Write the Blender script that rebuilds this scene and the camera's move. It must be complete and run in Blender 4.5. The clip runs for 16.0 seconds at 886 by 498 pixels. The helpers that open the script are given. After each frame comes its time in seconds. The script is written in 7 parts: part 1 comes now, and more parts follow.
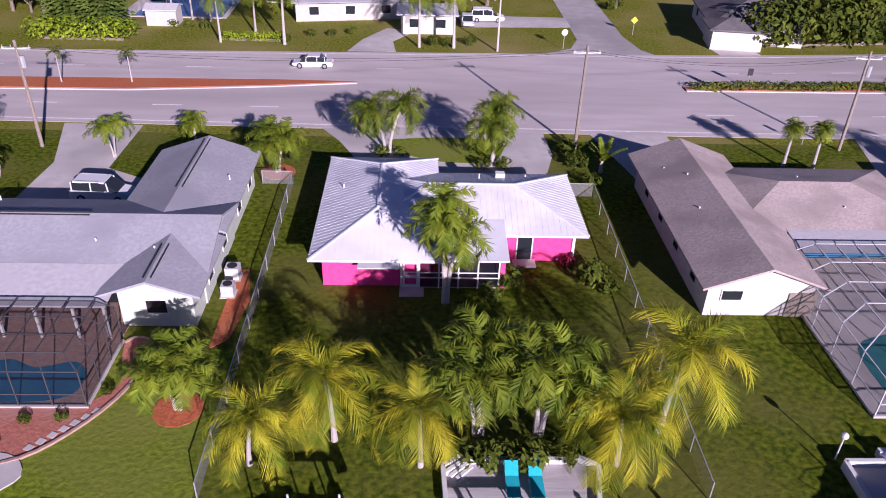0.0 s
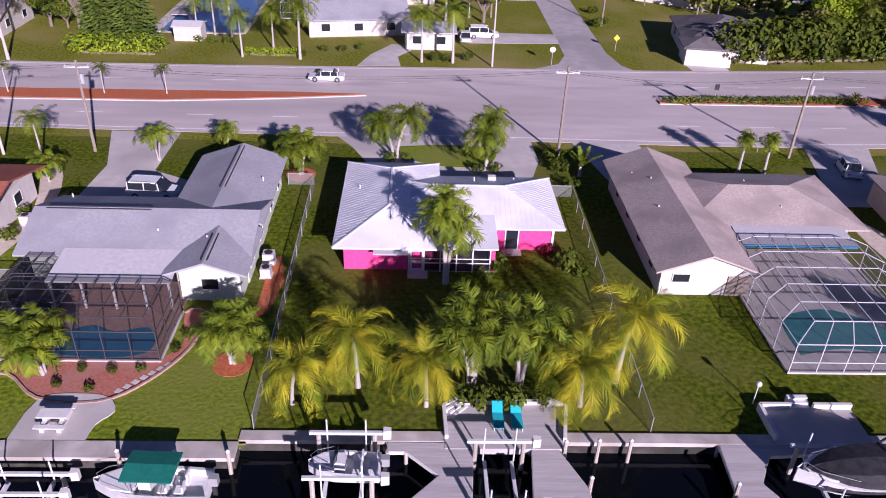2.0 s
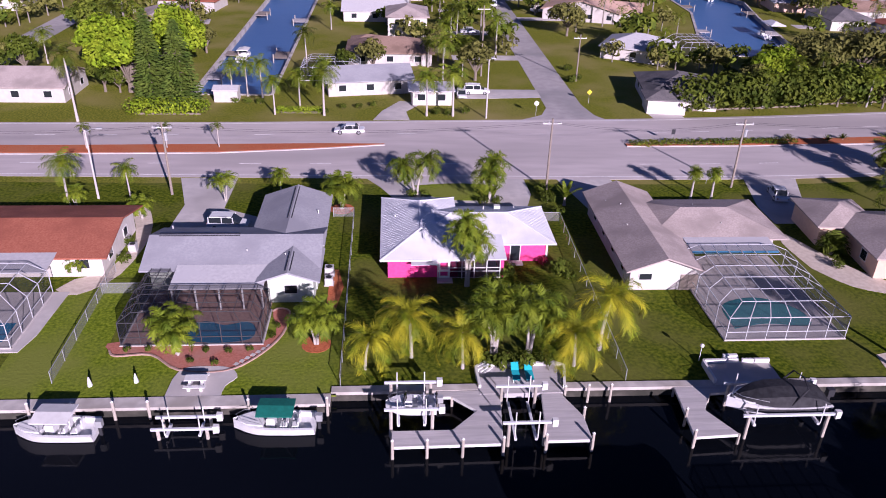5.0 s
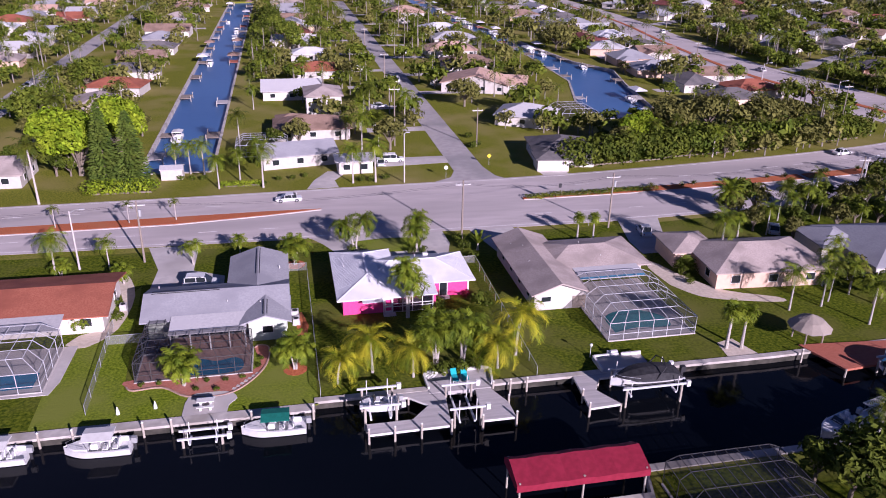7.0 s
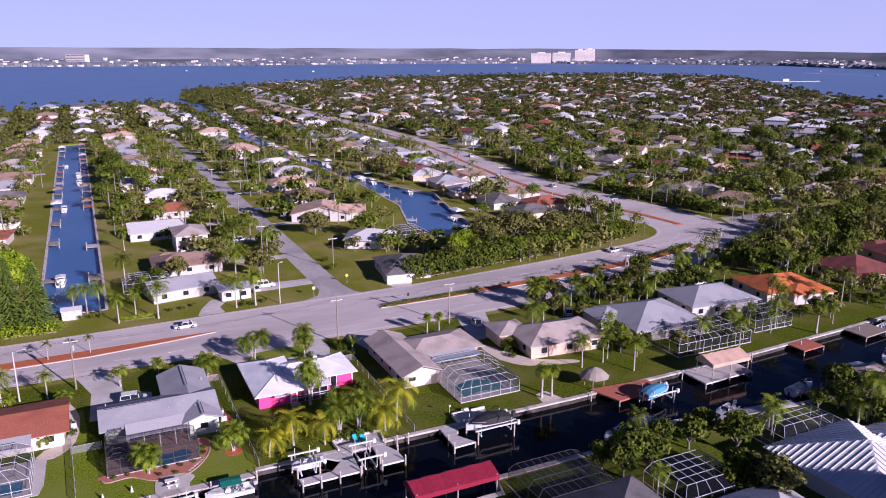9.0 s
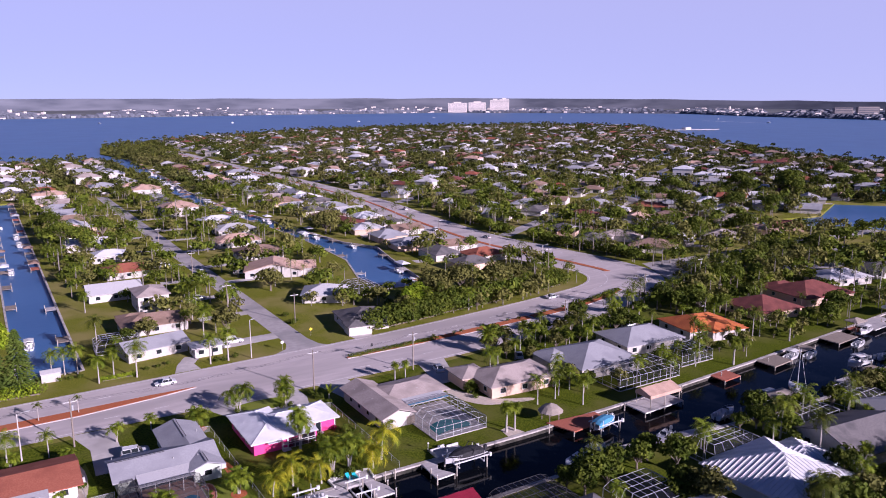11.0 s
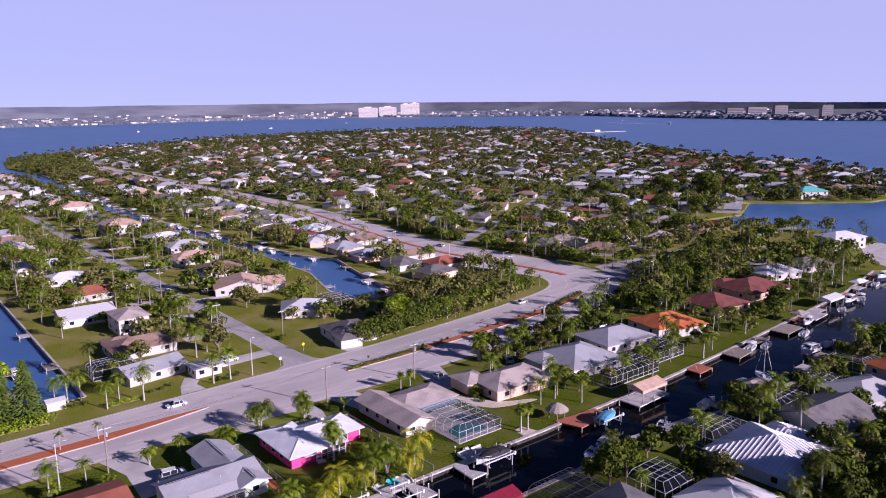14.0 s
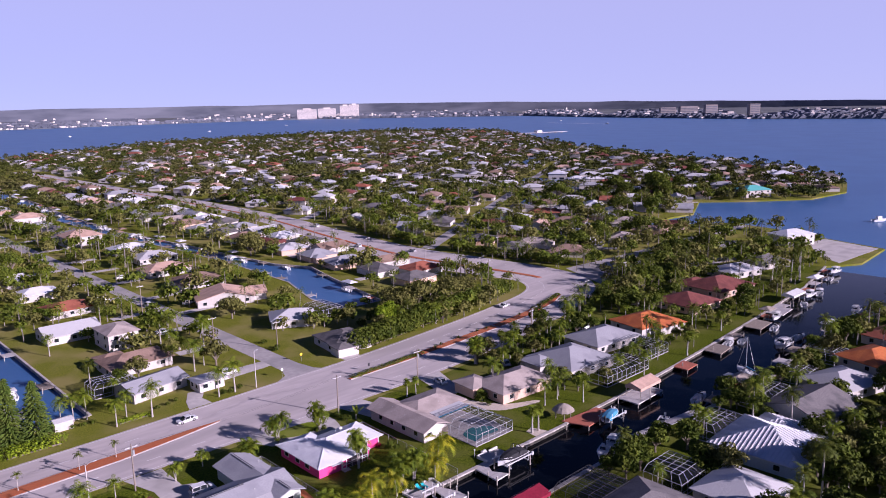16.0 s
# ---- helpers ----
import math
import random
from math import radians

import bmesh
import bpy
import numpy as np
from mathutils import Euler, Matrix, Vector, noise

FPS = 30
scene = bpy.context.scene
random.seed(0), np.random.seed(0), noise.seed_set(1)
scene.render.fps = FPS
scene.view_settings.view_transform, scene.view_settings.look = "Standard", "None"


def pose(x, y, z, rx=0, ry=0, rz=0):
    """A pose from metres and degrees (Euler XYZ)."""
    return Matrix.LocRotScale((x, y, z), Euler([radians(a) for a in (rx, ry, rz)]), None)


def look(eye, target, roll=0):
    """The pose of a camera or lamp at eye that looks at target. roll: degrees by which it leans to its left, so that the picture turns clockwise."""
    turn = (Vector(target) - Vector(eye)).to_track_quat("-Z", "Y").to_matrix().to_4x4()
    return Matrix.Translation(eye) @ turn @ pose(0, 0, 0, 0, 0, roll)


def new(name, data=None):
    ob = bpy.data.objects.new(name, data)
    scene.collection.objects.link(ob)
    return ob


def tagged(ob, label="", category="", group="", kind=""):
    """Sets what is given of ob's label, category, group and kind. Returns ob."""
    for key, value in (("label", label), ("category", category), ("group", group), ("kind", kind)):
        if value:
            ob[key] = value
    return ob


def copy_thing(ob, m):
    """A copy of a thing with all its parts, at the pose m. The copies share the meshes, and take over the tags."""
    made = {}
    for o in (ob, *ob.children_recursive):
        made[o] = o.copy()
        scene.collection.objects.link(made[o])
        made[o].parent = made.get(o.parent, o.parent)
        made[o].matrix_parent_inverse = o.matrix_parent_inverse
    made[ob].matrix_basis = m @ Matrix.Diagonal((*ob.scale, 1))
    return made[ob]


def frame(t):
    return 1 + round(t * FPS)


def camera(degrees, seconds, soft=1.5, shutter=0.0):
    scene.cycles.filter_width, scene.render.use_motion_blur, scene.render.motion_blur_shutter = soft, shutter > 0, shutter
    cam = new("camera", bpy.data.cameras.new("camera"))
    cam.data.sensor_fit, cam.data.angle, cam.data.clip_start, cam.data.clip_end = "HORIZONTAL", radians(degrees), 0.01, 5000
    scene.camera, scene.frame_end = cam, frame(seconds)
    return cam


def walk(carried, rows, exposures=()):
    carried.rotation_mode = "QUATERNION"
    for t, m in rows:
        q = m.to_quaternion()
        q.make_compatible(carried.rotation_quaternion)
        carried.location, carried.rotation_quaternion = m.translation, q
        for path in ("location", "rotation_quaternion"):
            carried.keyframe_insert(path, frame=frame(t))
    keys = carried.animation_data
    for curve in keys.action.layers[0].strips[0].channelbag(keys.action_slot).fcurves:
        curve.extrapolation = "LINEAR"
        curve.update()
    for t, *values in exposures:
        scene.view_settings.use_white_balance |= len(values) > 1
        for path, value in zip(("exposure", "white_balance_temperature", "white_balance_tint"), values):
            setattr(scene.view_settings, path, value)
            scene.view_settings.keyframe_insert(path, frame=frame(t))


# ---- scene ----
cam = camera(60.9, 16.0, soft=1.0)
PATH = [
    (0, (0.733, 1.042, 28.862), (0.806, 2.740, 27.808), 1.96),
    (0.5, (0.430, -0.916, 29.401), (0.513, 0.786, 28.354), 2.21),
    (1, (0.427, -3.303, 30.673), (0.506, -1.601, 29.625), 2.23),
    (1.5, (0.446, -5.740, 32.056), (0.521, -4.038, 31.009), 2.14),
    (2, (0.102, -8.219, 33.480), (0.182, -6.518, 32.431), 2.34),
    (2.5, (-0.100, -10.680, 34.559), (-0.028, -8.970, 33.524), 2.00),
    (3, (-1.080, -13.442, 35.664), (-1.004, -11.720, 34.649), 2.00),
    (3.5, (-2.090, -16.881, 37.083), (-2.015, -15.149, 36.085), 1.71),
    (6, (-7.216, -32.604, 42.266), (-6.991, -30.823, 41.383), 1.47),
    (6.5, (-8.845, -37.665, 44.207), (-8.551, -35.874, 43.365), 1.25),
    (7, (-10.946, -43.708, 46.787), (-10.562, -41.914, 45.992), 1.09),
    (7.5, (-13.702, -51.019, 49.771), (-13.215, -49.223, 49.038), 0.71),
    (8, (-17.377, -58.316, 52.268), (-16.770, -56.526, 51.615), 0.55),
    (8.5, (-22.292, -66.714, 55.737), (-21.564, -64.944, 55.155), 0.46),
    (9, (-27.142, -73.289, 57.825), (-26.309, -71.544, 57.314), 0.15),
    (9.5, (-31.978, -78.988, 59.992), (-31.078, -77.262, 59.534), 0.14),
    (10, (-35.865, -82.783, 61.590), (-34.916, -81.072, 61.174), -0.01),
    (12.5, (-53.580, -83.560, 65.779), (-52.449, -81.956, 65.395), -0.30),
    (13, (-57.377, -82.286, 66.476), (-56.212, -80.706, 66.093), -0.45),
    (13.5, (-61.381, -80.699, 67.460), (-60.184, -79.143, 67.075), -0.55),
    (14, (-65.302, -79.177, 68.382), (-64.078, -77.643, 67.998), -0.71),
    (14.5, (-69.362, -77.541, 69.175), (-68.111, -76.029, 68.790), -0.82),
    (15, (-73.169, -76.018, 70.249), (-71.891, -74.529, 69.863), -0.94),
    (15.5, (-76.829, -74.627, 71.221), (-75.524, -73.161, 70.835), -1.03),
    (16, (-80.206, -73.025, 71.955), (-78.861, -71.596, 71.569), -1.08),
]
walk(cam, [(t, look(eye, target, roll)) for t, eye, target, roll in PATH],
     exposures=[(0, 0.60, 5750, 42), (16, 0.60, 5750, 42)])

# ---- daylight ----
SUN_EL, SUN_AZ = 20.0, 158.5
world = bpy.data.worlds.new("world")
scene.world = world
world.use_nodes = True
wn = world.node_tree.nodes
sky = wn.new("ShaderNodeTexSky")
sky.sky_type = "NISHITA"
sky.sun_disc = False
sky.sun_elevation, sky.sun_rotation = radians(SUN_EL), radians(SUN_AZ)
sky.air_density, sky.dust_density, sky.ozone_density = 0.45, 0.0, 6.0
wn["Background"].inputs[1].default_value = 0.048
haze = wn.new("ShaderNodeMix")
haze.data_type = "RGBA"
sky_way = wn.new("ShaderNodeTexCoord")
sky_split = wn.new("ShaderNodeSeparateXYZ")
sky_fall = wn.new("ShaderNodeMapRange")
for k, v in ((1, 0.13), (2, 0.30), (3, 0.76), (4, 0.0)):
    sky_fall.inputs[k].default_value = v
world.node_tree.links.new(sky_way.outputs["Generated"], sky_split.inputs[0])
world.node_tree.links.new(sky_split.outputs[2], sky_fall.inputs[0])
world.node_tree.links.new(sky_fall.outputs[0], haze.inputs[0])
haze.inputs[7].default_value = (7.9, 8.5, 11.2, 1)  # thin lavender haze in the lower sky, clearer overhead
world.node_tree.links.new(sky.outputs[0], haze.inputs[6])
world.node_tree.links.new(haze.outputs[2], wn["Background"].inputs[0])
sun = new("sun", bpy.data.lights.new("sun", "SUN"))
sun.data.energy, sun.data.angle, sun.data.color = 5.0, radians(0.6), (1.0, 0.93, 0.82)
sx, sy = math.sin(radians(SUN_AZ)), math.cos(radians(SUN_AZ))
sun.matrix_basis = look((300 * sx, 300 * sy, 300 * math.tan(radians(SUN_EL))), (0, 0, 0))


# ---- materials ----
def mat(name, a, b=None, scale=1.0, rough=0.8, bump=0.0, metal=0.0, fine=None, space="Object", c=None, big=0.02, vary=0.0, island=0.0,
        trans=0.0, stretch=None, spec=0.3):
    """Two colours mixed by a fine noise, a third by a broad one; vary: lightness per object; island: per loose piece; trans: light let through."""
    m = bpy.data.materials.new(name)
    m.use_nodes = True
    n, l = m.node_tree.nodes, m.node_tree.links
    p = n["Principled BSDF"]
    p.inputs["Roughness"].default_value, p.inputs["Metallic"].default_value = rough, metal
    p.inputs["Specular IOR Level"].default_value = spec
    if space == "Position":
        src = n.new("ShaderNodeNewGeometry").outputs["Position"]
    else:
        src = n.new("ShaderNodeTexCoord").outputs["Object"]
    if stretch:
        mp = n.new("ShaderNodeMapping")
        mp.inputs["Scale"].default_value = stretch
        l.new(src, mp.inputs[0])
        src = mp.outputs[0]
    no = n.new("ShaderNodeTexNoise")
    no.inputs["Scale"].default_value, no.inputs["Detail"].default_value = scale, 4
    l.new(src, no.inputs["Vector"])
    ramp = n.new("ShaderNodeMapRange")
    ramp.inputs[1].default_value, ramp.inputs[2].default_value = 0.35, 0.65
    l.new(no.outputs[0], ramp.inputs[0])
    mix = n.new("ShaderNodeMix")
    mix.data_type = "RGBA"
    mix.inputs[6].default_value, mix.inputs[7].default_value = (*a, 1), (*(b or a), 1)
    l.new(ramp.outputs[0], mix.inputs[0])
    col = mix.outputs[2]
    if c:
        n2 = n.new("ShaderNodeTexNoise")
        n2.inputs["Scale"].default_value, n2.inputs["Detail"].default_value = big, 3
        l.new(src, n2.inputs["Vector"])
        r2 = n.new("ShaderNodeMapRange")
        r2.inputs[1].default_value, r2.inputs[2].default_value = 0.45, 0.65
        l.new(n2.outputs[0], r2.inputs[0])
        m2 = n.new("ShaderNodeMix")
        m2.data_type = "RGBA"
        m2.inputs[7].default_value = (*c, 1)
        l.new(r2.outputs[0], m2.inputs[0])
        l.new(col, m2.inputs[6])
        col = m2.outputs[2]
    for amount, out in ((vary, "Random"), (island, "Random Per Island")):
        if amount:
            node = n.new("ShaderNodeObjectInfo" if out == "Random" else "ShaderNodeNewGeometry")
            mr = n.new("ShaderNodeMapRange")
            mr.inputs[3].default_value, mr.inputs[4].default_value = 1 - amount, 1 + amount
            l.new(node.outputs[out], mr.inputs[0])
            hs = n.new("ShaderNodeHueSaturation")
            l.new(mr.outputs[0], hs.inputs["Value"])
            l.new(col, hs.inputs["Color"])
            col = hs.outputs[0]
    l.new(col, p.inputs["Base Color"])
    if bump:
        bn = n.new("ShaderNodeBump")
        bn.inputs["Strength"].default_value, bn.inputs["Distance"].default_value = bump, 0.05
        l.new(no.outputs[0], bn.inputs["Height"])
        l.new(bn.outputs[0], p.inputs["Normal"])
    if trans:
        tr = n.new("ShaderNodeBsdfTranslucent")
        l.new(col, tr.inputs[0])
        ms = n.new("ShaderNodeMixShader")
        ms.inputs[0].default_value = trans
        l.new(p.outputs[0], ms.inputs[1])
        l.new(tr.outputs[0], ms.inputs[2])
        l.new(ms.outputs[0], n["Material Output"].inputs[0])
    return m


def see_through(name, colour, amount, rough=0.4):
    """Fly screen or netting: part of the light goes straight through."""
    m = mat(name, colour, rough=rough)
    n, l = m.node_tree.nodes, m.node_tree.links
    tr = n.new("ShaderNodeBsdfTransparent")
    ms = n.new("ShaderNodeMixShader")
    ms.inputs[0].default_value = amount
    l.new(n["Principled BSDF"].outputs[0], ms.inputs[1])
    l.new(tr.outputs[0], ms.inputs[2])
    l.new(ms.outputs[0], n["Material Output"].inputs[0])
    return m


GRASS = mat("grass", (0.085, 0.105, 0.010), (0.22, 0.225, 0.028), 3.2, 0.95, 0.9, space="Position", c=(0.245, 0.215, 0.07), big=0.06, spec=0.05)
LAWN = mat("lawn", (0.075, 0.12, 0.004), (0.20, 0.26, 0.014), 3.4, 0.95, 0.9, space="Position", c=(0.17, 0.20, 0.032), big=0.12, spec=0.1)
TURF = mat("turf", (0.032, 0.058, 0.003), (0.125, 0.15, 0.010), 2.6, 0.95, 1.0, space="Position", c=(0.125, 0.13, 0.028), big=0.09, spec=0.05)
ASPHALT = mat("asphalt", (0.46, 0.41, 0.405), (0.54, 0.48, 0.475), 0.6, 0.9, 0.1, space="Position", c=(0.39, 0.35, 0.345), big=0.06, stretch=(0.2, 1, 1))
STREET = mat("street", (0.36, 0.33, 0.33), (0.43, 0.40, 0.395), 0.7, 0.9, 0.1, space="Position", c=(0.28, 0.27, 0.27), big=0.08)
CONCRETE = mat("concrete", (0.46, 0.43, 0.42), (0.56, 0.52, 0.50), 0.8, 0.9, 0.1, space="Position", c=(0.40, 0.37, 0.36), big=0.2)
# much darker concrete for the wall faces below the caps
DARKCONC = mat("dark_concrete", (0.05, 0.046, 0.04), (0.09, 0.082, 0.07), 1.2, 0.9, 0.3, space="Position", c=(0.03, 0.03, 0.024), big=0.4)
SEAWALL = mat("seawall", (0.42, 0.39, 0.37), (0.55, 0.51, 0.48), 1.0, 0.9, 0.2, space="Position", c=(0.34, 0.31, 0.28), big=0.3)
DECK = mat("deck_boards", (0.42, 0.39, 0.40), (0.50, 0.47, 0.47), 3.0, 0.85, 0.2, space="Position", stretch=(0.3, 6, 1), c=(0.38, 0.36, 0.36), big=0.4)
MULCH = mat("red_mulch", (0.36, 0.09, 0.035), (0.50, 0.15, 0.06), 5.0, 1.0, 0.6, space="Position", c=(0.42, 0.14, 0.06), big=0.3)
MULCH_PINK = mat("brick_mulch", (0.36, 0.12, 0.085), (0.47, 0.18, 0.13), 6.0, 1.0, 0.6, space="Position", c=(0.40, 0.20, 0.16), big=0.3)
PAINT = mat("road_paint", (0.75, 0.73, 0.72), (0.62, 0.60, 0.60), 3.0, 0.8, space="Position")
SAND = mat("sand", (0.52, 0.44, 0.36), (0.62, 0.54, 0.46), 2.0, 1.0, 0.3, space="Position")
TANBRICK = mat("paver", (0.36, 0.22, 0.18), (0.45, 0.30, 0.25), 4.0, 0.9, 0.2, space="Position")
WHITE = mat("white_paint", (0.68, 0.67, 0.66), (0.61, 0.60, 0.59), 1.5, 0.6, vary=0.03)
WHITEMETAL = mat("white_metal", (0.72, 0.72, 0.75), (0.66, 0.66, 0.69), 0.8, 0.5, c=(0.60, 0.60, 0.64), big=0.3)
PINK = mat("pink_stucco", (0.78, 0.075, 0.26), (0.72, 0.06, 0.23), 3.0, 0.85, 0.3)
PALEWALL = mat("pale_stucco", (0.52, 0.56, 0.49), (0.46, 0.50, 0.44), 2.0, 0.85, 0.2)
WALL = mat("stucco", (0.57, 0.53, 0.50), (0.51, 0.475, 0.445), 1.5, 0.85, 0.2, vary=0.12)
PEACHWALL = mat("peach_stucco", (0.66, 0.47, 0.36), (0.60, 0.42, 0.33), 1.5, 0.85, 0.2, vary=0.1)
BLUEWALL = mat("pale_blue_stucco", (0.50, 0.60, 0.68), (0.46, 0.56, 0.64), 2.0, 0.85, 0.2)
GREYROOF = mat("grey_shingle", (0.31, 0.31, 0.34), (0.37, 0.37, 0.40), 4.0, 0.9, 0.4, c=(0.28, 0.28, 0.31), big=0.2)
BEIGEROOF = mat("taupe_shingle", (0.37, 0.31, 0.285), (0.48, 0.40, 0.375), 5.0, 0.9, 0.4, c=(0.31, 0.26, 0.24), big=0.25)
REDROOF = mat("red_shingle", (0.30, 0.09, 0.055), (0.38, 0.13, 0.08), 5.0, 0.9, 0.4, c=(0.26, 0.08, 0.05), big=0.25)
ORANGEROOF = mat("orange_tile", (0.50, 0.13, 0.035), (0.60, 0.19, 0.06), 4.0, 0.8, 0.5, c=(0.42, 0.11, 0.04), big=0.3)
MAROONROOF = mat("maroon_tile", (0.17, 0.05, 0.045), (0.24, 0.08, 0.065), 4.0, 0.8, 0.5, c=(0.14, 0.045, 0.04), big=0.3)
BROWNROOF = mat("brown_shingle", (0.26, 0.17, 0.13), (0.34, 0.23, 0.18), 4.0, 0.9, 0.4, c=(0.22, 0.145, 0.11), big=0.3, vary=0.1)
DARKROOF = mat("dark_shingle", (0.13, 0.12, 0.125), (0.19, 0.175, 0.175), 4.0, 0.9, 0.4, c=(0.10, 0.095, 0.10), big=0.3, vary=0.15)
LIGHTROOF = mat("pale_roof", (0.45, 0.44, 0.46), (0.53, 0.52, 0.53), 3.0, 0.8, 0.2, c=(0.48, 0.47, 0.49), big=0.3, vary=0.12)
PEACHROOF = mat("peach_tile", (0.48, 0.31, 0.24), (0.56, 0.38, 0.30), 4.0, 0.85, 0.4, c=(0.42, 0.28, 0.22), big=0.3, vary=0.1)
TEALROOF = mat("teal_metal", (0.10, 0.42, 0.40), (0.12, 0.48, 0.45), 2.0, 0.5)
GLASSDARK = mat("window_glass", (0.02, 0.025, 0.03), rough=0.08, spec=0.6)
DARK = mat("dark_trim", (0.03, 0.03, 0.035), rough=0.6)
RUBBER = mat("rubber", (0.02, 0.02, 0.02), rough=0.9)
CHROME = mat("alloy", (0.55, 0.55, 0.57), rough=0.35, metal=0.8)
WOODPOLE = mat("weathered_wood", (0.22, 0.18, 0.15), (0.32, 0.27, 0.23), 6.0, 0.9, 0.4, stretch=(4, 4, 0.5), vary=0.15)
PILING = mat("piling_wood", (0.34, 0.30, 0.26), (0.44, 0.40, 0.35), 5.0, 0.9, 0.4, stretch=(4, 4, 0.5), vary=0.15)
REDDECK = mat("red_stained_wood", (0.36, 0.11, 0.07), (0.44, 0.15, 0.10), 4.0, 0.85, 0.3, stretch=(0.4, 6, 1))
ALU = mat("white_aluminium", (0.60, 0.61, 0.64), (0.52, 0.53, 0.56), 3.0, rough=0.45)
BRONZE = mat("bronze_aluminium", (0.07, 0.068, 0.07), rough=0.5)
GALV = mat("galvanised", (0.48, 0.49, 0.50), rough=0.5, metal=0.5)
SCREEN = see_through("dark_fly_screen", (0.012, 0.014, 0.022), 0.58)
SCREEN_PALE = see_through("fly_screen", (0.05, 0.055, 0.068), 0.72)
LINK = see_through("chain_link", (0.42, 0.43, 0.44), 0.72)
POOL = mat("pool_water", (0.01, 0.14, 0.26), (0.012, 0.17, 0.30), 0.8, 0.15, 0.2, space="Position", spec=0.5)
POOLTEAL = mat("teal_pool_water", (0.03, 0.17, 0.19), (0.04, 0.21, 0.22), 0.8, 0.15, 0.2, space="Position", spec=0.5)
GEL = mat("boat_gelcoat", (0.70, 0.70, 0.70), (0.63, 0.63, 0.64), 2.0, 0.3)
GREENCLOTH = mat("green_canvas", (0.0, 0.13, 0.10), (0.0, 0.16, 0.125), 3.0, 0.9)
REDCLOTH = mat("crimson_canvas", (0.20, 0.010, 0.028), (0.25, 0.014, 0.038), 2.0, 0.85)
BLACKCLOTH = mat("black_canvas", (0.02, 0.02, 0.024), (0.035, 0.035, 0.04), 3.0, 0.8)
BLUECLOTH = mat("blue_canvas", (0.05, 0.22, 0.38), (0.07, 0.28, 0.45), 3.0, 0.9)
TEAL = mat("turquoise_fabric", (0.0, 0.38, 0.45), (0.0, 0.43, 0.50), 3.0, 0.8)
THATCH = mat("thatch", (0.26, 0.22, 0.19), (0.36, 0.31, 0.27), 8.0, 1.0, 0.8, stretch=(3, 3, 0.6))
SILVERCAR = mat("silver_car_paint", (0.60, 0.61, 0.63), rough=0.3, metal=0.0, vary=0.1)
WHITECAR = mat("white_car_paint", (0.78, 0.78, 0.78), rough=0.3, vary=0.05)
REDCAR = mat("red_lamp", (0.4, 0.01, 0.01), rough=0.3)
YELLOW = mat("yellow_sign_paint", (0.75, 0.55, 0.03), rough=0.6)
MIDTRUNK = mat("grey_brown_trunk", (0.20, 0.175, 0.155), (0.28, 0.25, 0.22), 3.0, 0.9, 0.3)
TRUNK = mat("palm_trunk", (0.34, 0.31, 0.285), (0.46, 0.42, 0.39), 4.0, 0.9, 0.4, stretch=(0.5, 0.5, 4), vary=0.12)
BARK = mat("bark", (0.16, 0.13, 0.10), (0.24, 0.20, 0.16), 6.0, 0.95, 0.5, stretch=(3, 3, 0.6))
COCO = mat("coconut_fronds", (0.10, 0.155, 0.005), (0.43, 0.385, 0.014), 0.55, 0.6, vary=0.1, island=0.16, trans=0.06, spec=0.15)
FROND = mat("palm_fronds", (0.06, 0.10, 0.005), (0.17, 0.21, 0.012), 0.6, 0.65, vary=0.2, island=0.22, trans=0.05, spec=0.15)
FROND_DARK = mat("dark_fronds", (0.045, 0.07, 0.006), (0.11, 0.125, 0.012), 0.6, 0.65, vary=0.25, island=0.22, trans=0.05, spec=0.15)
LEAF = mat("leaves", (0.04, 0.065, 0.006), (0.11, 0.135, 0.014), 0.35, 0.7, vary=0.3, island=0.3, trans=0.05, spec=0.1)
LEAF_BRIGHT = mat("bright_leaves", (0.12, 0.20, 0.006), (0.24, 0.31, 0.014), 0.35, 0.7, vary=0.15, island=0.4, trans=0.12, spec=0.1)
LEAF_OLIVE = mat("olive_leaves", (0.085, 0.09, 0.02), (0.16, 0.155, 0.04), 0.35, 0.7, vary=0.2, island=0.3, trans=0.05, spec=0.1)
PINE = mat("conifer_leaves", (0.045, 0.08, 0.012), (0.09, 0.125, 0.018), 0.5, 0.7, island=0.4, trans=0.08, spec=0.1)
SILVERLEAF = mat("silver_fronds", (0.04, 0.065, 0.006), (0.11, 0.135, 0.014), 0.8, 0.7, vary=0.3, island=0.3, trans=0.05, spec=0.1)
HEDGE = mat("hedge_leaves", (0.055, 0.09, 0.006), (0.14, 0.16, 0.012), 0.5, 0.7, vary=0.15, island=0.3, trans=0.05, spec=0.1)
FARLEAF = mat("far_woods", (0.03, 0.045, 0.008), (0.09, 0.10, 0.018), 0.02, 0.8, space="Position", island=0.5, c=(0.11, 0.105, 0.035), big=0.008, spec=0.1)
# aerial haze is put into this blue-grey base colour
HORIZON = mat("far_haze_tint", (0.075, 0.085, 0.115), (0.115, 0.125, 0.16), 0.012, 1.0, space="Position", stretch=(0.6, 0.6, 3), c=(0.16, 0.17, 0.21), big=0.004)
# distance haze is mixed into the land's base colour
FARLAND = mat("hazed_far_land", (0.08, 0.09, 0.10), (0.13, 0.14, 0.15), 0.01, 1.0, space="Position", c=(0.15, 0.155, 0.15), big=0.003)
TOWER = mat("tower_walls", (0.72, 0.64, 0.61), (0.67, 0.60, 0.57), 0.05, 0.8)
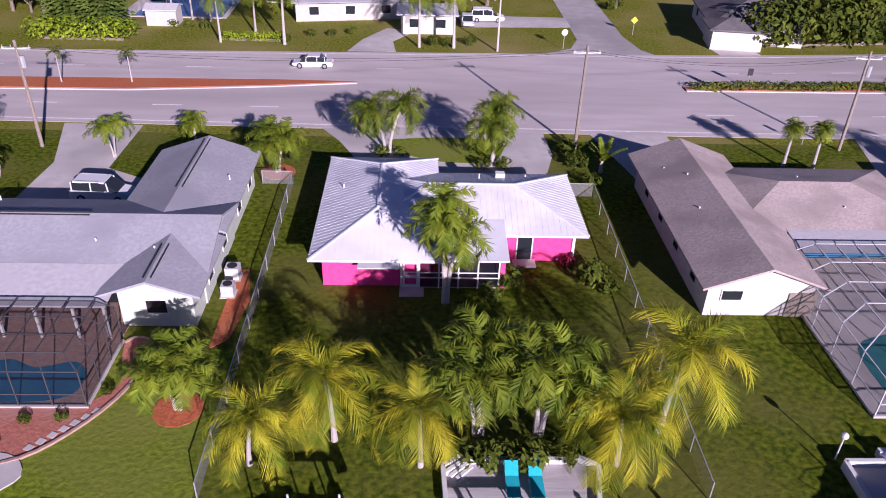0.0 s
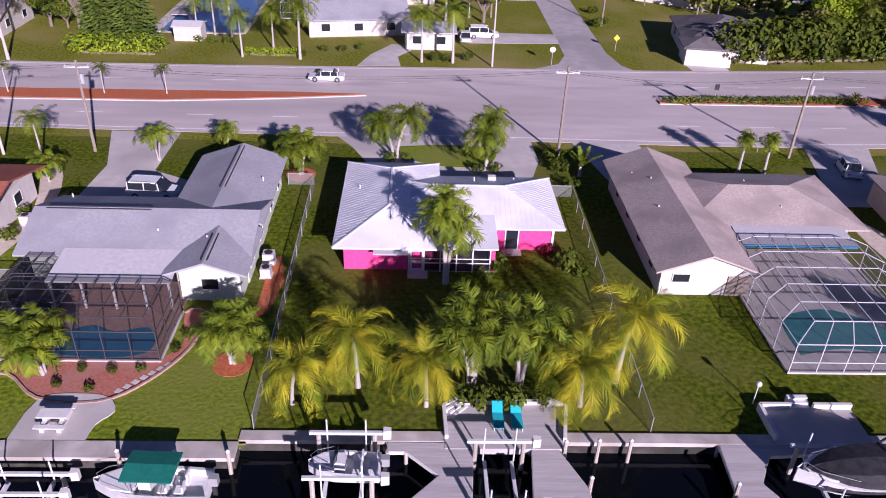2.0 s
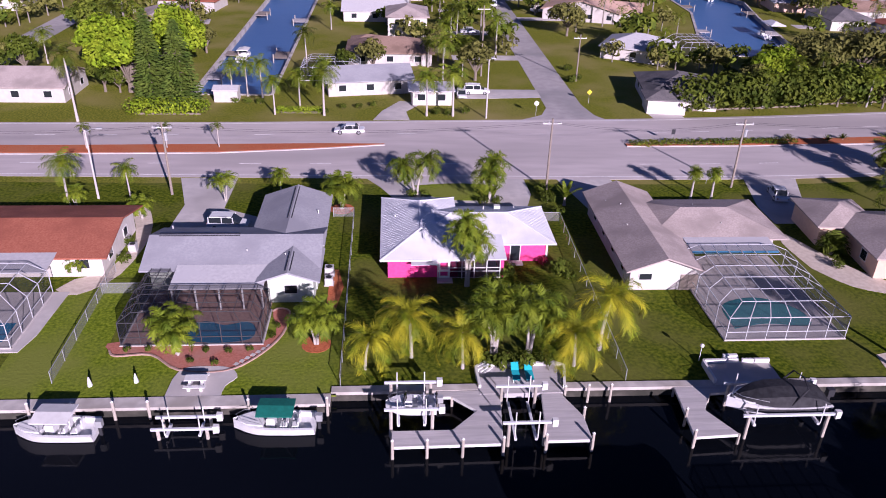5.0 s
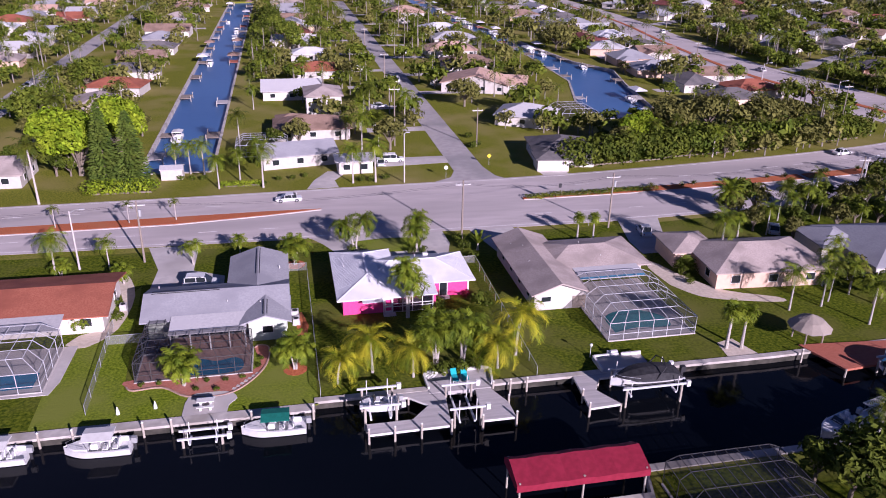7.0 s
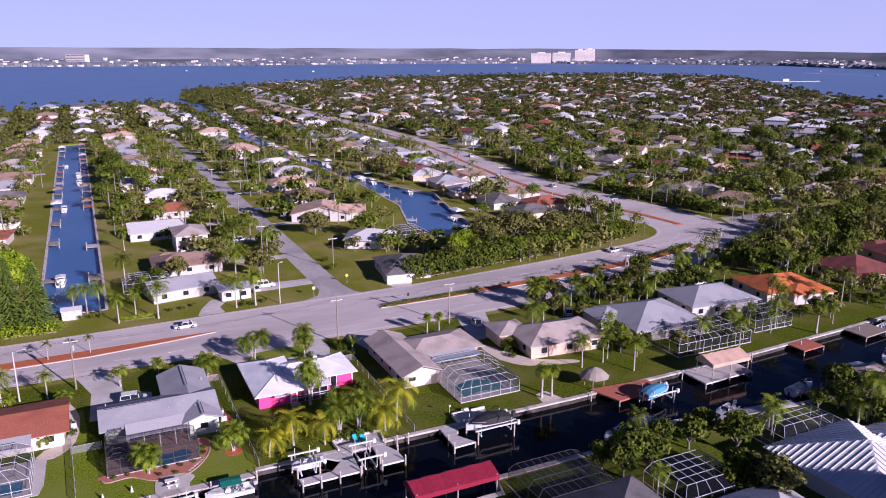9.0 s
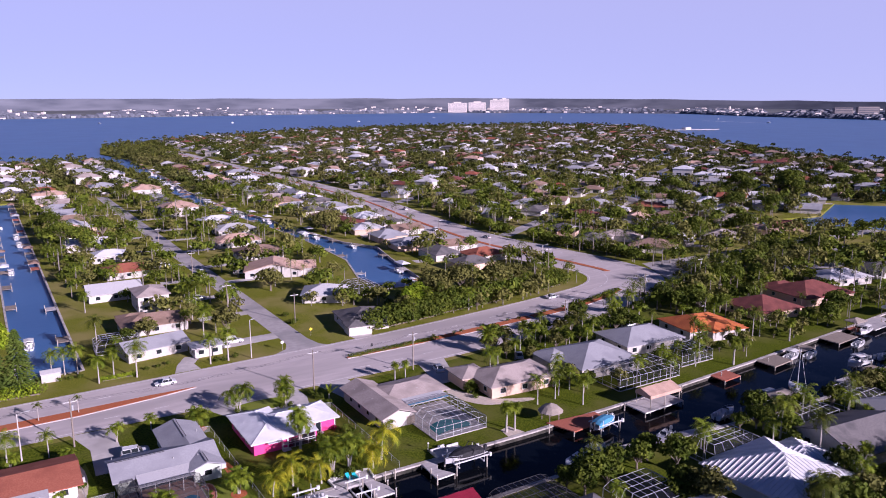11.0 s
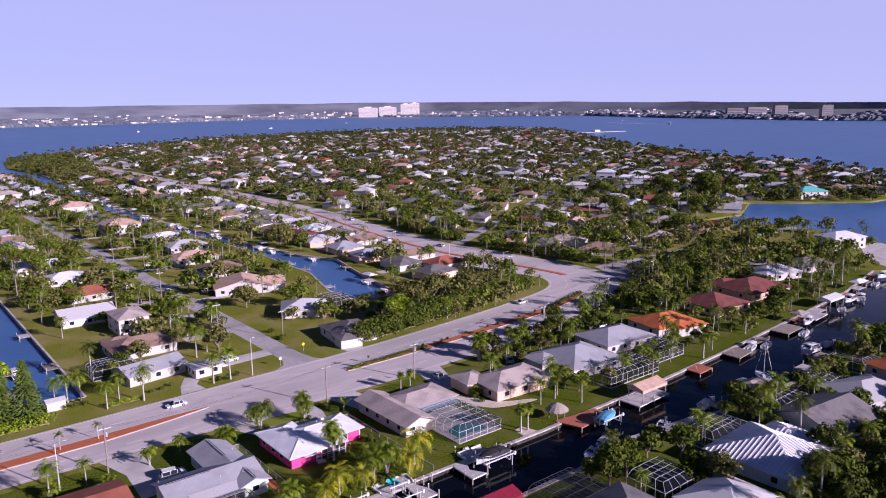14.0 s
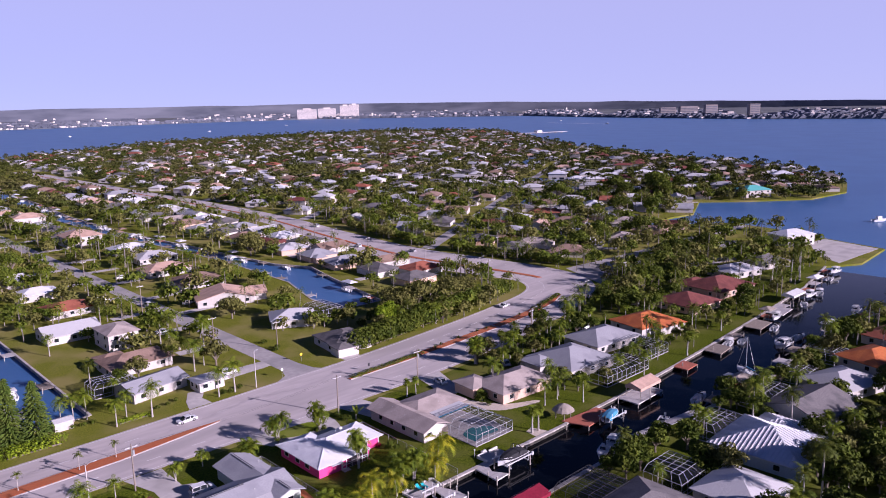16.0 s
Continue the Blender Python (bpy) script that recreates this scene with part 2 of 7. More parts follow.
TOWER_DIM = mat("dim_tower_walls", (0.30, 0.26, 0.26), (0.26, 0.23, 0.23), 0.05, 0.8)

def water_material(name, a, b, rough, wave, strength, spec=0.5):
    m = mat(name, a, b, 0.02, rough, 0.0, space="Position", spec=spec)
    n, l = m.node_tree.nodes, m.node_tree.links
    w = n.new("ShaderNodeTexNoise")
    w.inputs["Scale"].default_value, w.inputs["Detail"].default_value = wave, 5
    geo = n.new("ShaderNodeNewGeometry")
    l.new(geo.outputs["Position"], w.inputs["Vector"])
    bp = n.new("ShaderNodeBump")
    bp.inputs["Strength"].default_value, bp.inputs["Distance"].default_value = strength, 0.1
    l.new(w.outputs[0], bp.inputs["Height"])
    l.new(bp.outputs[0], n["Principled BSDF"].inputs["Normal"])
    return m


CANAL = water_material("canal_water", (0.002, 0.003, 0.005), (0.004, 0.005, 0.008), 0.08, 0.9, 0.15, 0.12)
BAY = water_material("bay_water", (0.04, 0.115, 0.27), (0.052, 0.14, 0.31), 0.35, 0.35, 0.4, 0.2)


# ---- mesh building ----
class Geo:
    """Collects vertices and faces of one part."""

    def __init__(self):
        self.v, self.f = [], []

    def add(self, vs, fs):
        k = len(self.v)
        self.v += [tuple(p) for p in vs]
        self.f += [tuple(i + k for i in f) for f in fs]
        return self

    def box(self, x0, x1, y0, y1, z0, z1):
        return self.prism([(x0, y0), (x1, y0), (x1, y1), (x0, y1)], z0, z1)

    def prism(self, poly, z0, z1, bottom=True):
        """An upright block over an anticlockwise outline."""
        n = len(poly)
        fs = [(i, (i + 1) % n, n + (i + 1) % n, n + i) for i in range(n)] + [tuple(range(n, 2 * n))]
        if bottom:
            fs.append(tuple(range(n - 1, -1, -1)))
        return self.add([(x, y, z0) for x, y in poly] + [(x, y, z1) for x, y in poly], fs)

    def bar(self, p, q, w, h=None):
        """A square bar from p to q."""
        p, q, h = Vector(p), Vector(q), h or w
        d = (q - p).normalized()
        s = d.cross(Vector((0, 0, 1)))
        s = Vector((1, 0, 0)) if s.length < 1e-3 else s.normalized()
        u = s.cross(d)
        c = [(-w / 2, -h / 2), (w / 2, -h / 2), (w / 2, h / 2), (-w / 2, h / 2)]
        vs = [e + s * a + u * b for e in (p, q) for a, b in c]
        return self.add(vs, [(0, 1, 5, 4), (1, 2, 6, 5), (2, 3, 7, 6), (3, 0, 4, 7), (3, 2, 1, 0), (4, 5, 6, 7)])

    def tube(self, pts, radii, n=8):
        """A round tapered tube along points."""
        pts = [Vector(p) for p in pts]
        vs, fs = [], []
        for i, p in enumerate(pts):
            d = (pts[min(i + 1, len(pts) - 1)] - pts[max(i - 1, 0)]).normalized()
            s = d.cross(Vector((0.0, 1.0, 0.02))).normalized()
            u = s.cross(d)
            for k in range(n):
                a = 2 * math.pi * k / n
                vs.append(p + radii[i] * (math.cos(a) * s + math.sin(a) * u))
        for i in range(len(pts) - 1):
            for k in range(n):
                a, b = i * n + k, i * n + (k + 1) % n
                fs.append((a, a + n, b + n, b))
        m = (len(pts) - 1) * n
        fs += [tuple(range(n)), tuple(m + k for k in range(n - 1, -1, -1))]
        return self.add(vs, fs)

    def poly(self, pts):
        return self.add(pts, [tuple(range(len(pts)))])

    def mesh(self, name, material):
        me = bpy.data.meshes.new(name)
        me.from_pydata(self.v, [], self.f)
        me.materials.append(material)
        me.update()
        return me


def part(name, geo, material, parent=None, label=""):
    ob = new(name, geo.mesh(name, material))
    if parent:
        ob.parent = parent
    return tagged(ob, label)


def thing(name, label, category, m=None, group=""):
    ob = new(name)
    ob.empty_display_size = 0.2
    if m:
        ob.matrix_basis = m
    return tagged(ob, label, category, group)


def structure(name, geo, material, label="", category=""):
    return tagged(part(name, geo, material), label, category, "", "structure")


# ---- water, land, roads ----
WATER_Z = -0.9
structure("water", Geo().box(-400, 250, -60, 60, -3.0, WATER_Z), CANAL, "dark calm canal water", "water")
structure("bay_water", Geo().box(-4900, 250, 60, 4950, -3.0, WATER_Z).box(250, 4900, -1500, 4950, -3.0, WATER_Z), BAY, "rippled blue bay water", "water")

LANDS = [
    # the strip of lots along the main canal, and the land up to the first canals
    [(-400, 24.3), (44, 24.2), (82, 25.2), (117, 27.2), (161, 30.6), (209, 35), (252, 43), (252, 107.9), (-400, 107.9)],
    # west of the long canal
    [(-400, 107.9), (-40.3, 107.9), (-40.3, 452), (-26, 458), (70, 458), (76, 560), (78, 674), (70, 760), (44, 790), (-60, 760), (-400, 700)],
    # between the canals
    [(-26.2, 107.9), (71, 107.9), (71, 160), (80, 190), (82, 240), (80, 290), (71, 390), (70, 458), (-26.2, 458)],
    # east of the second canal, out to the bay
    [(71, 107.9), (252, 107.9), (252, 43), (268, 34), (308, 37), (318, 68), (330, 98), (334, 126), (300, 150), (300, 164), (352, 158), (406, 183), (428, 160),
     (466, 131), (520, 126), (577, 145), (640, 190), (690, 236), (703, 295), (728, 364), (843, 599), (1230, 1130), (1150, 1400), (845, 1440), (540, 1380),
     (245, 1190), (100, 1020), (84, 900), (96, 790), (92, 674), (89, 560), (81.5, 462), (82, 370), (91.4, 266), (95, 226), (103, 208), (97, 184), (88, 139.5), (71, 139.5)],
    # south of the main canal
    [(-400, -400), (400, -400), (400, -60), (250, -2), (180, 5), (143, 8), (110, 4), (79, 6), (58, 9.5), (40, 8.0), (20, 8.0), (19, 4.4), (-400, 4.4)],
]
g = Geo()
for outline in LANDS:
    g.prism(outline, -2.5, 0.0, bottom=False)
hazed_far_land = Geo().prism([(-1200, 2750), (300, 2850), (1250, 3000), (1900, 2940), (2550, 2180), (2350, 1600), (2230, 1000), (2400, 200), (4900, 200), (4900, 4900), (-1200, 4900)], -2.5, 0.6, bottom=False)
structure("far_ground", hazed_far_land, FARLAND, "wooded land beyond the bay with painted haze", "ground")
structure("ground", g, GRASS, "sunlit grass ground cut by canals", "ground")


def inside(x, y, poly):
    c, j = False, len(poly) - 1
    for i in range(len(poly)):
        (xi, yi), (xj, yj) = poly[i], poly[j]
        if (yi > y) != (yj > y) and x < (xj - xi) * (y - yi) / (yj - yi) + xi:
            c = not c
        j = i
    return c


def on_land(x, y, margin=2.0):
    return all(any(inside(x + a * margin, y + b * margin, p) for p in LANDS) for a, b in ((1, 0), (-1, 0), (0, 1), (0, -1)))


def ribbon(left, right, z0, z1, geo=None):
    """A flat strip between two edge lines with the same number of points."""
    geo = geo or Geo()
    for i in range(len(left) - 1):
        geo.prism([left[i], right[i], right[i + 1], left[i + 1]], z0, z1, bottom=False)
    return geo


def smooth(pts, n=5):
    """A rounded line through points."""
    out = []
    for i in range(len(pts) - 1):
        p0, p1, p2, p3 = (Vector(pts[max(0, min(len(pts) - 1, i + k))]) for k in (-1, 0, 1, 2))
        for j in range(n):
            t = j / n
            out.append(tuple(0.5 * (2 * p1 + (p2 - p0) * t + (2 * p0 - 5 * p1 + 4 * p2 - p3) * t * t + (3 * p1 - p0 - 3 * p2 + p3) * t ** 3)))
    return out + [tuple(pts[-1])]


ROAD_S = smooth([(-400, 74), (-200, 72.5), (-55, 70.3), (0, 69.3), (51, 69.2), (94, 73.5), (128, 81), (154, 91), (169, 108), (172, 132), (168, 170), (164, 205), (169, 270), (178, 350), (180, 470), (177, 590), (173, 900)])
ROAD_N = smooth([(-400, 96), (-200, 93), (-60, 92.2), (8, 94.2), (41, 95.5), (77, 99), (110, 103.6), (134, 109.5), (144, 121), (142, 138), (138, 160), (136, 200), (144, 270), (157, 355), (159, 470), (157, 584), (154, 900)])
ROAD_C = [((a[0] + b[0]) / 2, (a[1] + b[1]) / 2) for a, b in zip(ROAD_S, ROAD_N)]
structure("road", ribbon(ROAD_S, ROAD_N, -0.5, 0.03), ASPHALT, "wide pale sunlit asphalt avenue", "road")
structure("side_street", Geo().prism([(16, 94.0), (31, 94.8), (29.6, 97), (28.6, 103), (28.6, 458), (22, 458), (22, 101), (20.5, 97)], -0.5, 0.026), STREET, "narrow grey residential side street", "road")
structure("east_street", Geo().prism([(163, 95), (215, 112), (330, 112), (330, 119), (214, 120), (176, 122)], -0.5, 0.034), STREET, "grey residential street", "road")
structure("peninsula_street", ribbon([(205, 112), (222, 88), (262, 78), (276, 88)], [(199, 108), (216, 82), (262, 71), (274, 80)], -0.5, 0.04), STREET, "grey residential lane", "road")
structure("cul_de_sac", Geo().prism([(274 + 12 * math.cos(a * 0.4), 90 + 12 * math.sin(a * 0.4)) for a in range(15)], -0.5, 0.05), STREET, "round grey turning place", "road")
structure("west_street", Geo().box(-88, -81, 96, 690, -0.5, 0.026), STREET, "grey residential street", "road")
for k, (xa, ya, xb, yb, w) in enumerate([(166, 200, 900, 640, 7), (178, 330, 800, 760, 7), (180, 470, 760, 900, 7)]):
    d = Vector((xb - xa, yb - ya)).normalized()
    s = Vector((-d.y, d.x)) * w / 2
    structure("block_street", ribbon([(xa + s.x, ya + s.y), (xb + s.x, yb + s.y)], [(xa - s.x, ya - s.y), (xb - s.x, yb - s.y)], -0.5, 0.03 + 0.004 * k), STREET, "grey residential street between houses", "road")


def along(line_a, line_b, f):
    return [(a[0] + (b[0] - a[0]) * f, a[1] + (b[1] - a[1]) * f) for a, b in zip(line_a, line_b)]


g = Geo()
for f in (0.035, 0.965):
    ribbon(along(ROAD_S, ROAD_N, f), along(ROAD_S, ROAD_N, f + 0.008), 0.0, 0.036, g)
structure("edge_lines", g, PAINT, "worn white road edge lines", "road marking")
g = Geo()
for f in (0.22, 0.74):
    line = along(ROAD_S, ROAD_N, f)
    for i in range(len(line) - 1):
        a, b = Vector(line[i]), Vector(line[i + 1])
        n = max(1, int((b - a).length / 9))
        d = (b - a) / n
        u = Vector((-d.y, d.x)).normalized() * 0.08
        for k in range(n):
            p = a + d * k
            if 5 < p.x < 30:
                continue
            q = p + d.normalized() * 3
            g.prism([tuple(p - u), tuple(q - u), tuple(q + u), tuple(p + u)], 0.0, 0.037)
structure("lane_dashes", g, PAINT, "white dashed lane lines", "road marking")


def island(name, south, north, fill, fill_label):
    """A kerbed road island: a concrete kerb ring and the bed in it."""
    outline = list(south) + list(reversed(north))
    structure(name, Geo().prism(outline, -0.3, 0.15), CONCRETE, "pale concrete kerb of a road island", "kerb")
    bed = []
    for (a, b) in ((south, 1), (north, -1)):
        bed.append([(x, y + 0.28 * b) for x, y in a])
    structure(name + "_bed", Geo().prism(bed[0] + list(reversed(bed[1])), -0.2, 0.19), fill, fill_label, "planting bed")


island("median_west", [(-400, 79.5), (-120, 77.9), (-56, 78.2), (-30, 78.7), (-16, 80.4), (-6, 82.1)], [(-400, 84), (-120, 81.8), (-56, 81.9), (-30, 82.5), (-16, 82.9), (-6, 82.8)], MULCH, "orange-red mulch bed on the road median")
island("median_east", [(31, 81.6), (50, 82.0), (70, 83.0), (92, 84.6)], [(31, 83.0), (50, 84.8), (70, 86.2), (92, 88.2)], MULCH, "orange-red mulch bed on the road median")
island("median_bend", [(93, 84.7), (112, 86.6), (128, 90.5), (139, 95.5)], [(93, 88.2), (110, 90.2), (126, 94.0), (138.6, 97.0)], MULCH, "orange-red mulch bed at the road's bend")
s2 = [p for p in along(ROAD_S, ROAD_N, 0.56) if p[1] > 118]
n2 = [p for p in along(ROAD_S, ROAD_N, 0.64) if p[1] > 118]
n2 = n2[len(n2) - len(s2):] if len(n2) > len(s2) else n2
s2 = s2[len(s2) - len(n2):]
structure("median_north", ribbon(s2, n2, -0.3, 0.16), MULCH, "orange-red mulch strip on the north avenue", "planting bed")

# pavements, driveways, seawalls
g = Geo()
g.prism([(-400, 23.9), (-400, 22.6), (-10, 22.6), (-10, 23.9)], -0.16, 0.12)
structure("seawall_face", Geo().box(-400, -10, 22.75, 23.9, -2.2, -0.16), DARKCONC, "dark mottled concrete below the walk", "seawall")
structure("seawall_walk", g, SEAWALL, "pale concrete walk on the seawall", "seawall")
cap = [(-10, 24.0), (2.2, 24.0), (44, 23.8), (82, 24.8), (117, 26.8), (161, 30.2), (209, 34.6), (252, 42.6)]
structure("seawall_face", ribbon([(x, y + 0.8) for x, y in cap], [(x, y + 0.14) for x, y in cap], -2.2, -0.16), DARKCONC, "dark mottled concrete below the cap", "seawall")
structure("seawall_cap", ribbon([(x, y + 0.8) for x, y in cap], cap, -0.16, 0.14), SEAWALL, "weathered concrete seawall cap", "seawall")
southcap = [(-400, 4.4), (19, 4.4), (20, 8.0), (40, 8.0), (58, 9.5), (79, 6), (110, 4), (143, 8), (180, 5), (250, -2)]
structure("seawall_south", ribbon([(x, y + 0.3) for x, y in southcap], [(x, y - 0.6) for x, y in southcap], -2.2, 0.14), SEAWALL, "weathered concrete seawall cap", "seawall")
for xw in (-40.3, -26.2):
    structure("canal_wall", Geo().box(xw - 0.3, xw + 0.3, 107.6, 452, -2.2, 0.12), SEAWALL, "pale concrete canal wall", "seawall")
structure("canal_wall", Geo().box(-40, -26.5, 107.4, 108.0, -2.2, 0.12), SEAWALL, "pale concrete canal wall", "seawall")
eastbank = [(71, 139.5), (88, 139.5), (97, 184), (103, 208), (95, 226), (91.4, 266), (82, 370), (81.5, 462), (89, 560), (92, 674), (96, 790)]
structure("canal_wall", ribbon([(x + 0.3, y + 0.2) for x, y in eastbank], [(x - 0.3, y - 0.4) for x, y in eastbank], -2.2, 0.12), SEAWALL, "pale concrete canal wall", "seawall")
westbank = [(71, 140), (71, 160), (80, 190), (82, 240), (80, 290), (71, 390), (70, 458), (76, 560), (78, 674)]
structure("canal_wall", ribbon([(x + 0.3, y) for x, y in westbank], [(x - 0.4, y) for x, y in westbank], -2.2, 0.12), SEAWALL, "pale concrete canal wall", "seawall")


def slab(name, outline, material, label, category, z=0.05):
    return structure(name, Geo().prism(outline, -0.3, z), material, label, category)


slab("driveway", [(-31, 50), (-21, 49.8), (-21, 57.5), (-25.5, 60), (-25.5, 69.4), (-33, 69.6), (-30.5, 61)], CONCRETE, "pale concrete driveway", "driveway", 0.028)
slab("driveway", [(-6.5, 66.5), (-4.4, 62.0), (3.5, 58.2), (9.4, 57.2), (12.2, 60.4), (13.2, 64), (13.0, 69.4), (-8.5, 69.6)], CONCRETE, "pale concrete horseshoe driveway", "driveway", 0.028)
slab("driveway_island", smooth([(-2.0, 66.9), (-0.6, 64.0), (3.0, 62.2), (7.2, 62.4), (8.6, 64.4), (8.4, 66.8), (3.5, 67.6), (-2.0, 66.9)], 4)[:-1], LAWN, "mown lawn island in the driveway", "lawn", 0.06)
slab("driveway", [(17.5, 69.3), (19.2, 62), (20.0, 58.4), (28, 57.2), (26.0, 62), (25.0, 69.3)], CONCRETE, "pale concrete driveway", "driveway", 0.029)
slab("driveway", [(44, 69.2), (42, 60), (42, 55), (47.6, 55), (49, 62), (51.5, 69.2)], CONCRETE, "pale concrete driveway", "driveway", 0.029)
slab("driveway", [(-8, 94.0), (-6.5, 99), (-3.5, 104.5), (0.5, 103.5), (-2.5, 98.5), (-2, 94.2)], CONCRETE, "curved concrete driveway", "driveway", 0.029)
slab("driveway", [(8, 106), (22.2, 107), (22.2, 112), (6, 112)], CONCRETE, "pale concrete driveway", "driveway", 0.029)
slab("driveway", [(39.5, 95.3), (45, 95.6), (44.6, 99.2), (39, 99.2)], CONCRETE, "pale concrete driveway apron", "driveway", 0.029)
for yd in (134, 158, 186, 214, 250, 285, 330, 370):
    slab("driveway", [(8, yd), (22.2, yd), (22.2, yd + 4), (8, yd + 4)], CONCRETE, "pale concrete driveway", "driveway", 0.03)
for yd in (176, 205, 240, 270, 300, 340, 380):
    slab("driveway", [(28.4, yd), (42, yd), (42, yd + 4), (28.4, yd + 4)], CONCRETE, "pale concrete driveway", "driveway", 0.03)

slab("canal_lots", [(-400, 24.4), (44, 24.3), (82, 25.3), (117, 27.3), (161, 30.7), (209, 35.1), (250, 43), (250, 66), (180, 84), (168, 96), (154, 89), (128, 79), (94, 71.5), (51, 67.2), (0, 67.3), (-55, 68.3), (-200, 70.5), (-400, 72)], TURF, "dark green turf of the canal lots", "lawn", 0.012)
# the dark turf sheet stands in for shade on the south bank
slab("south_lots", [(-400, -120), (380, -120), (380, -58), (250, -3), (180, 4), (143, 7), (110, 3), (79, 5), (58, 8.5), (40, 7.0), (21, 7.0), (20, 3.4), (-400, 3.4)], TURF, "turf south of the canal with shade painted dark", "lawn", 0.012)
# front lawns, a little fresher than the ground, and the planting beds
slab("lawn", [(-38, 24.0), (-15, 24.0), (-9.6, 24.0), (-9.6, 36), (-12, 36), (-15, 36), (-30, 30), (-32, 56), (-38.5, 40)], LAWN, "bright mown lawn behind the seawall", "lawn", 0.02)
bed = smooth([(-29.8, 30.4), (-29.0, 29.6), (-26, 29.7), (-23.2, 27.5), (-19.3, 27.2), (-16.8, 29.2), (-15.0, 32.6), (-14.8, 36.4), (-16.4, 36.5), (-16.5, 31.6), (-29.3, 31.8), (-29.8, 30.4)], 4)[:-1]
slab("planting_bed", bed, MULCH_PINK, "pinkish-red mulch bed round the pool cage", "planting bed", 0.06)
g = Geo()
for a, b in zip(bed[:32], bed[1:33]):
    g.bar((*a, 0.07), (*b, 0.07), 0.16, 0.16)
structure("bed_edging", g, TANBRICK, "curved weathered brick bed edging", "edging")
slab("planting_bed", [(-11.8 + 1.35 * math.cos(a * 0.45), 31.0 + 1.35 * math.sin(a * 0.45)) for a in range(14)], MULCH, "round red mulch bed under palms", "planting bed", 0.05)
slab("side_bed", [(-11.4, 36.0), (-10.4, 37.0), (-9.9, 41), (-10.6, 44.5), (-11.4, 44.5)], MULCH, "red mulch side bed", "planting bed", 0.05)
slab("planting_bed", [(-11.1 + 1.5 * math.cos(a * 0.45), 59.7 + 1.5 * math.sin(a * 0.45)) for a in range(14)], MULCH, "round red mulch bed under palms", "planting bed", 0.05)
slab("terrace", smooth([(-23.4, 23.5), (-23.0, 27.4), (-20.5, 27.9), (-18.8, 27.6), (-18.0, 26.4), (-18.8, 25.2), (-18.9, 23.5)], 3), CONCRETE, "pale concrete waterside terrace", "terrace", 0.10)
slab("shell_bed", [(38.6, 24.8), (42.6, 24.8), (41.4, 28.6), (39.0, 28.0)], SAND, "sandy shell bed under palms", "planting bed", 0.04)
slab("shell_garden", smooth([(41, 44), (43.5, 40), (48, 38), (54, 36.6), (54, 38), (48, 41), (44.5, 46), (42, 52), (40.5, 50), (41, 44)], 3)[:-1], SAND, "sandy shell garden path", "garden path", 0.04)
slab("shell_garden", smooth([(-38.4, 41), (-36, 40), (-33, 44), (-32.4, 53), (-34.5, 60), (-36.4, 60), (-33.8, 52), (-34.6, 45), (-38.4, 42.5)], 3)[:-1], SAND, "pale shell garden path", "garden path", 0.04)
slab("point_terrace", [(262, 41), (306, 39), (316, 67), (300, 68), (272, 54)], CONCRETE, "bare pale concrete lot on the point", "terrace", 0.05)


# ---- plants ----
def frond(geo, rng, az, rise, length, droop, leaf, width, steps=14, vee=0.5, taper=0.75, forward=0.55):
    """One feather frond: leaflets in pairs along an arching rib."""
    out = Vector((math.cos(az), math.sin(az), 0))
    side = Vector((-out.y, out.x, 0))
    p, el, ds = Vector((0, 0, 0)), rise, length / steps
    for i in range(steps):
        d = out * math.cos(el) + Vector((0, 0, math.sin(el)))
        up = side.cross(d) * -1
        if up.z < 0:
            up = -up
        f = (i + 0.5) / steps
        size = leaf * (0.35 + 0.65 * math.sin(math.pi * min(1, f * taper + 0.18)))
        for s in (-1, 1):
            tip = p + (side * s * 0.86 + d * forward + up * vee * rng.uniform(-0.3, 0.7) + Vector((0, 0, -0.28 - 0.3 * f))) * size * rng.uniform(0.85, 1.15)
            w = d * width
            mid = (p + tip) / 2 + up * 0.06 * size
            geo.add([p - w * 0.4, p + w * 0.4, mid + w * 0.6, tip, mid - w * 0.6], [(0, 1, 2, 4), (4, 2, 3)])
        rib = side * 0.03 * (1.2 - f)
        geo.add([p - rib, p + rib, p + d * ds + rib * 0.9, p + d * ds - rib * 0.9], [(0, 1, 2, 3)])
        p = p + d * ds
        el -= droop / steps * (0.5 + f)


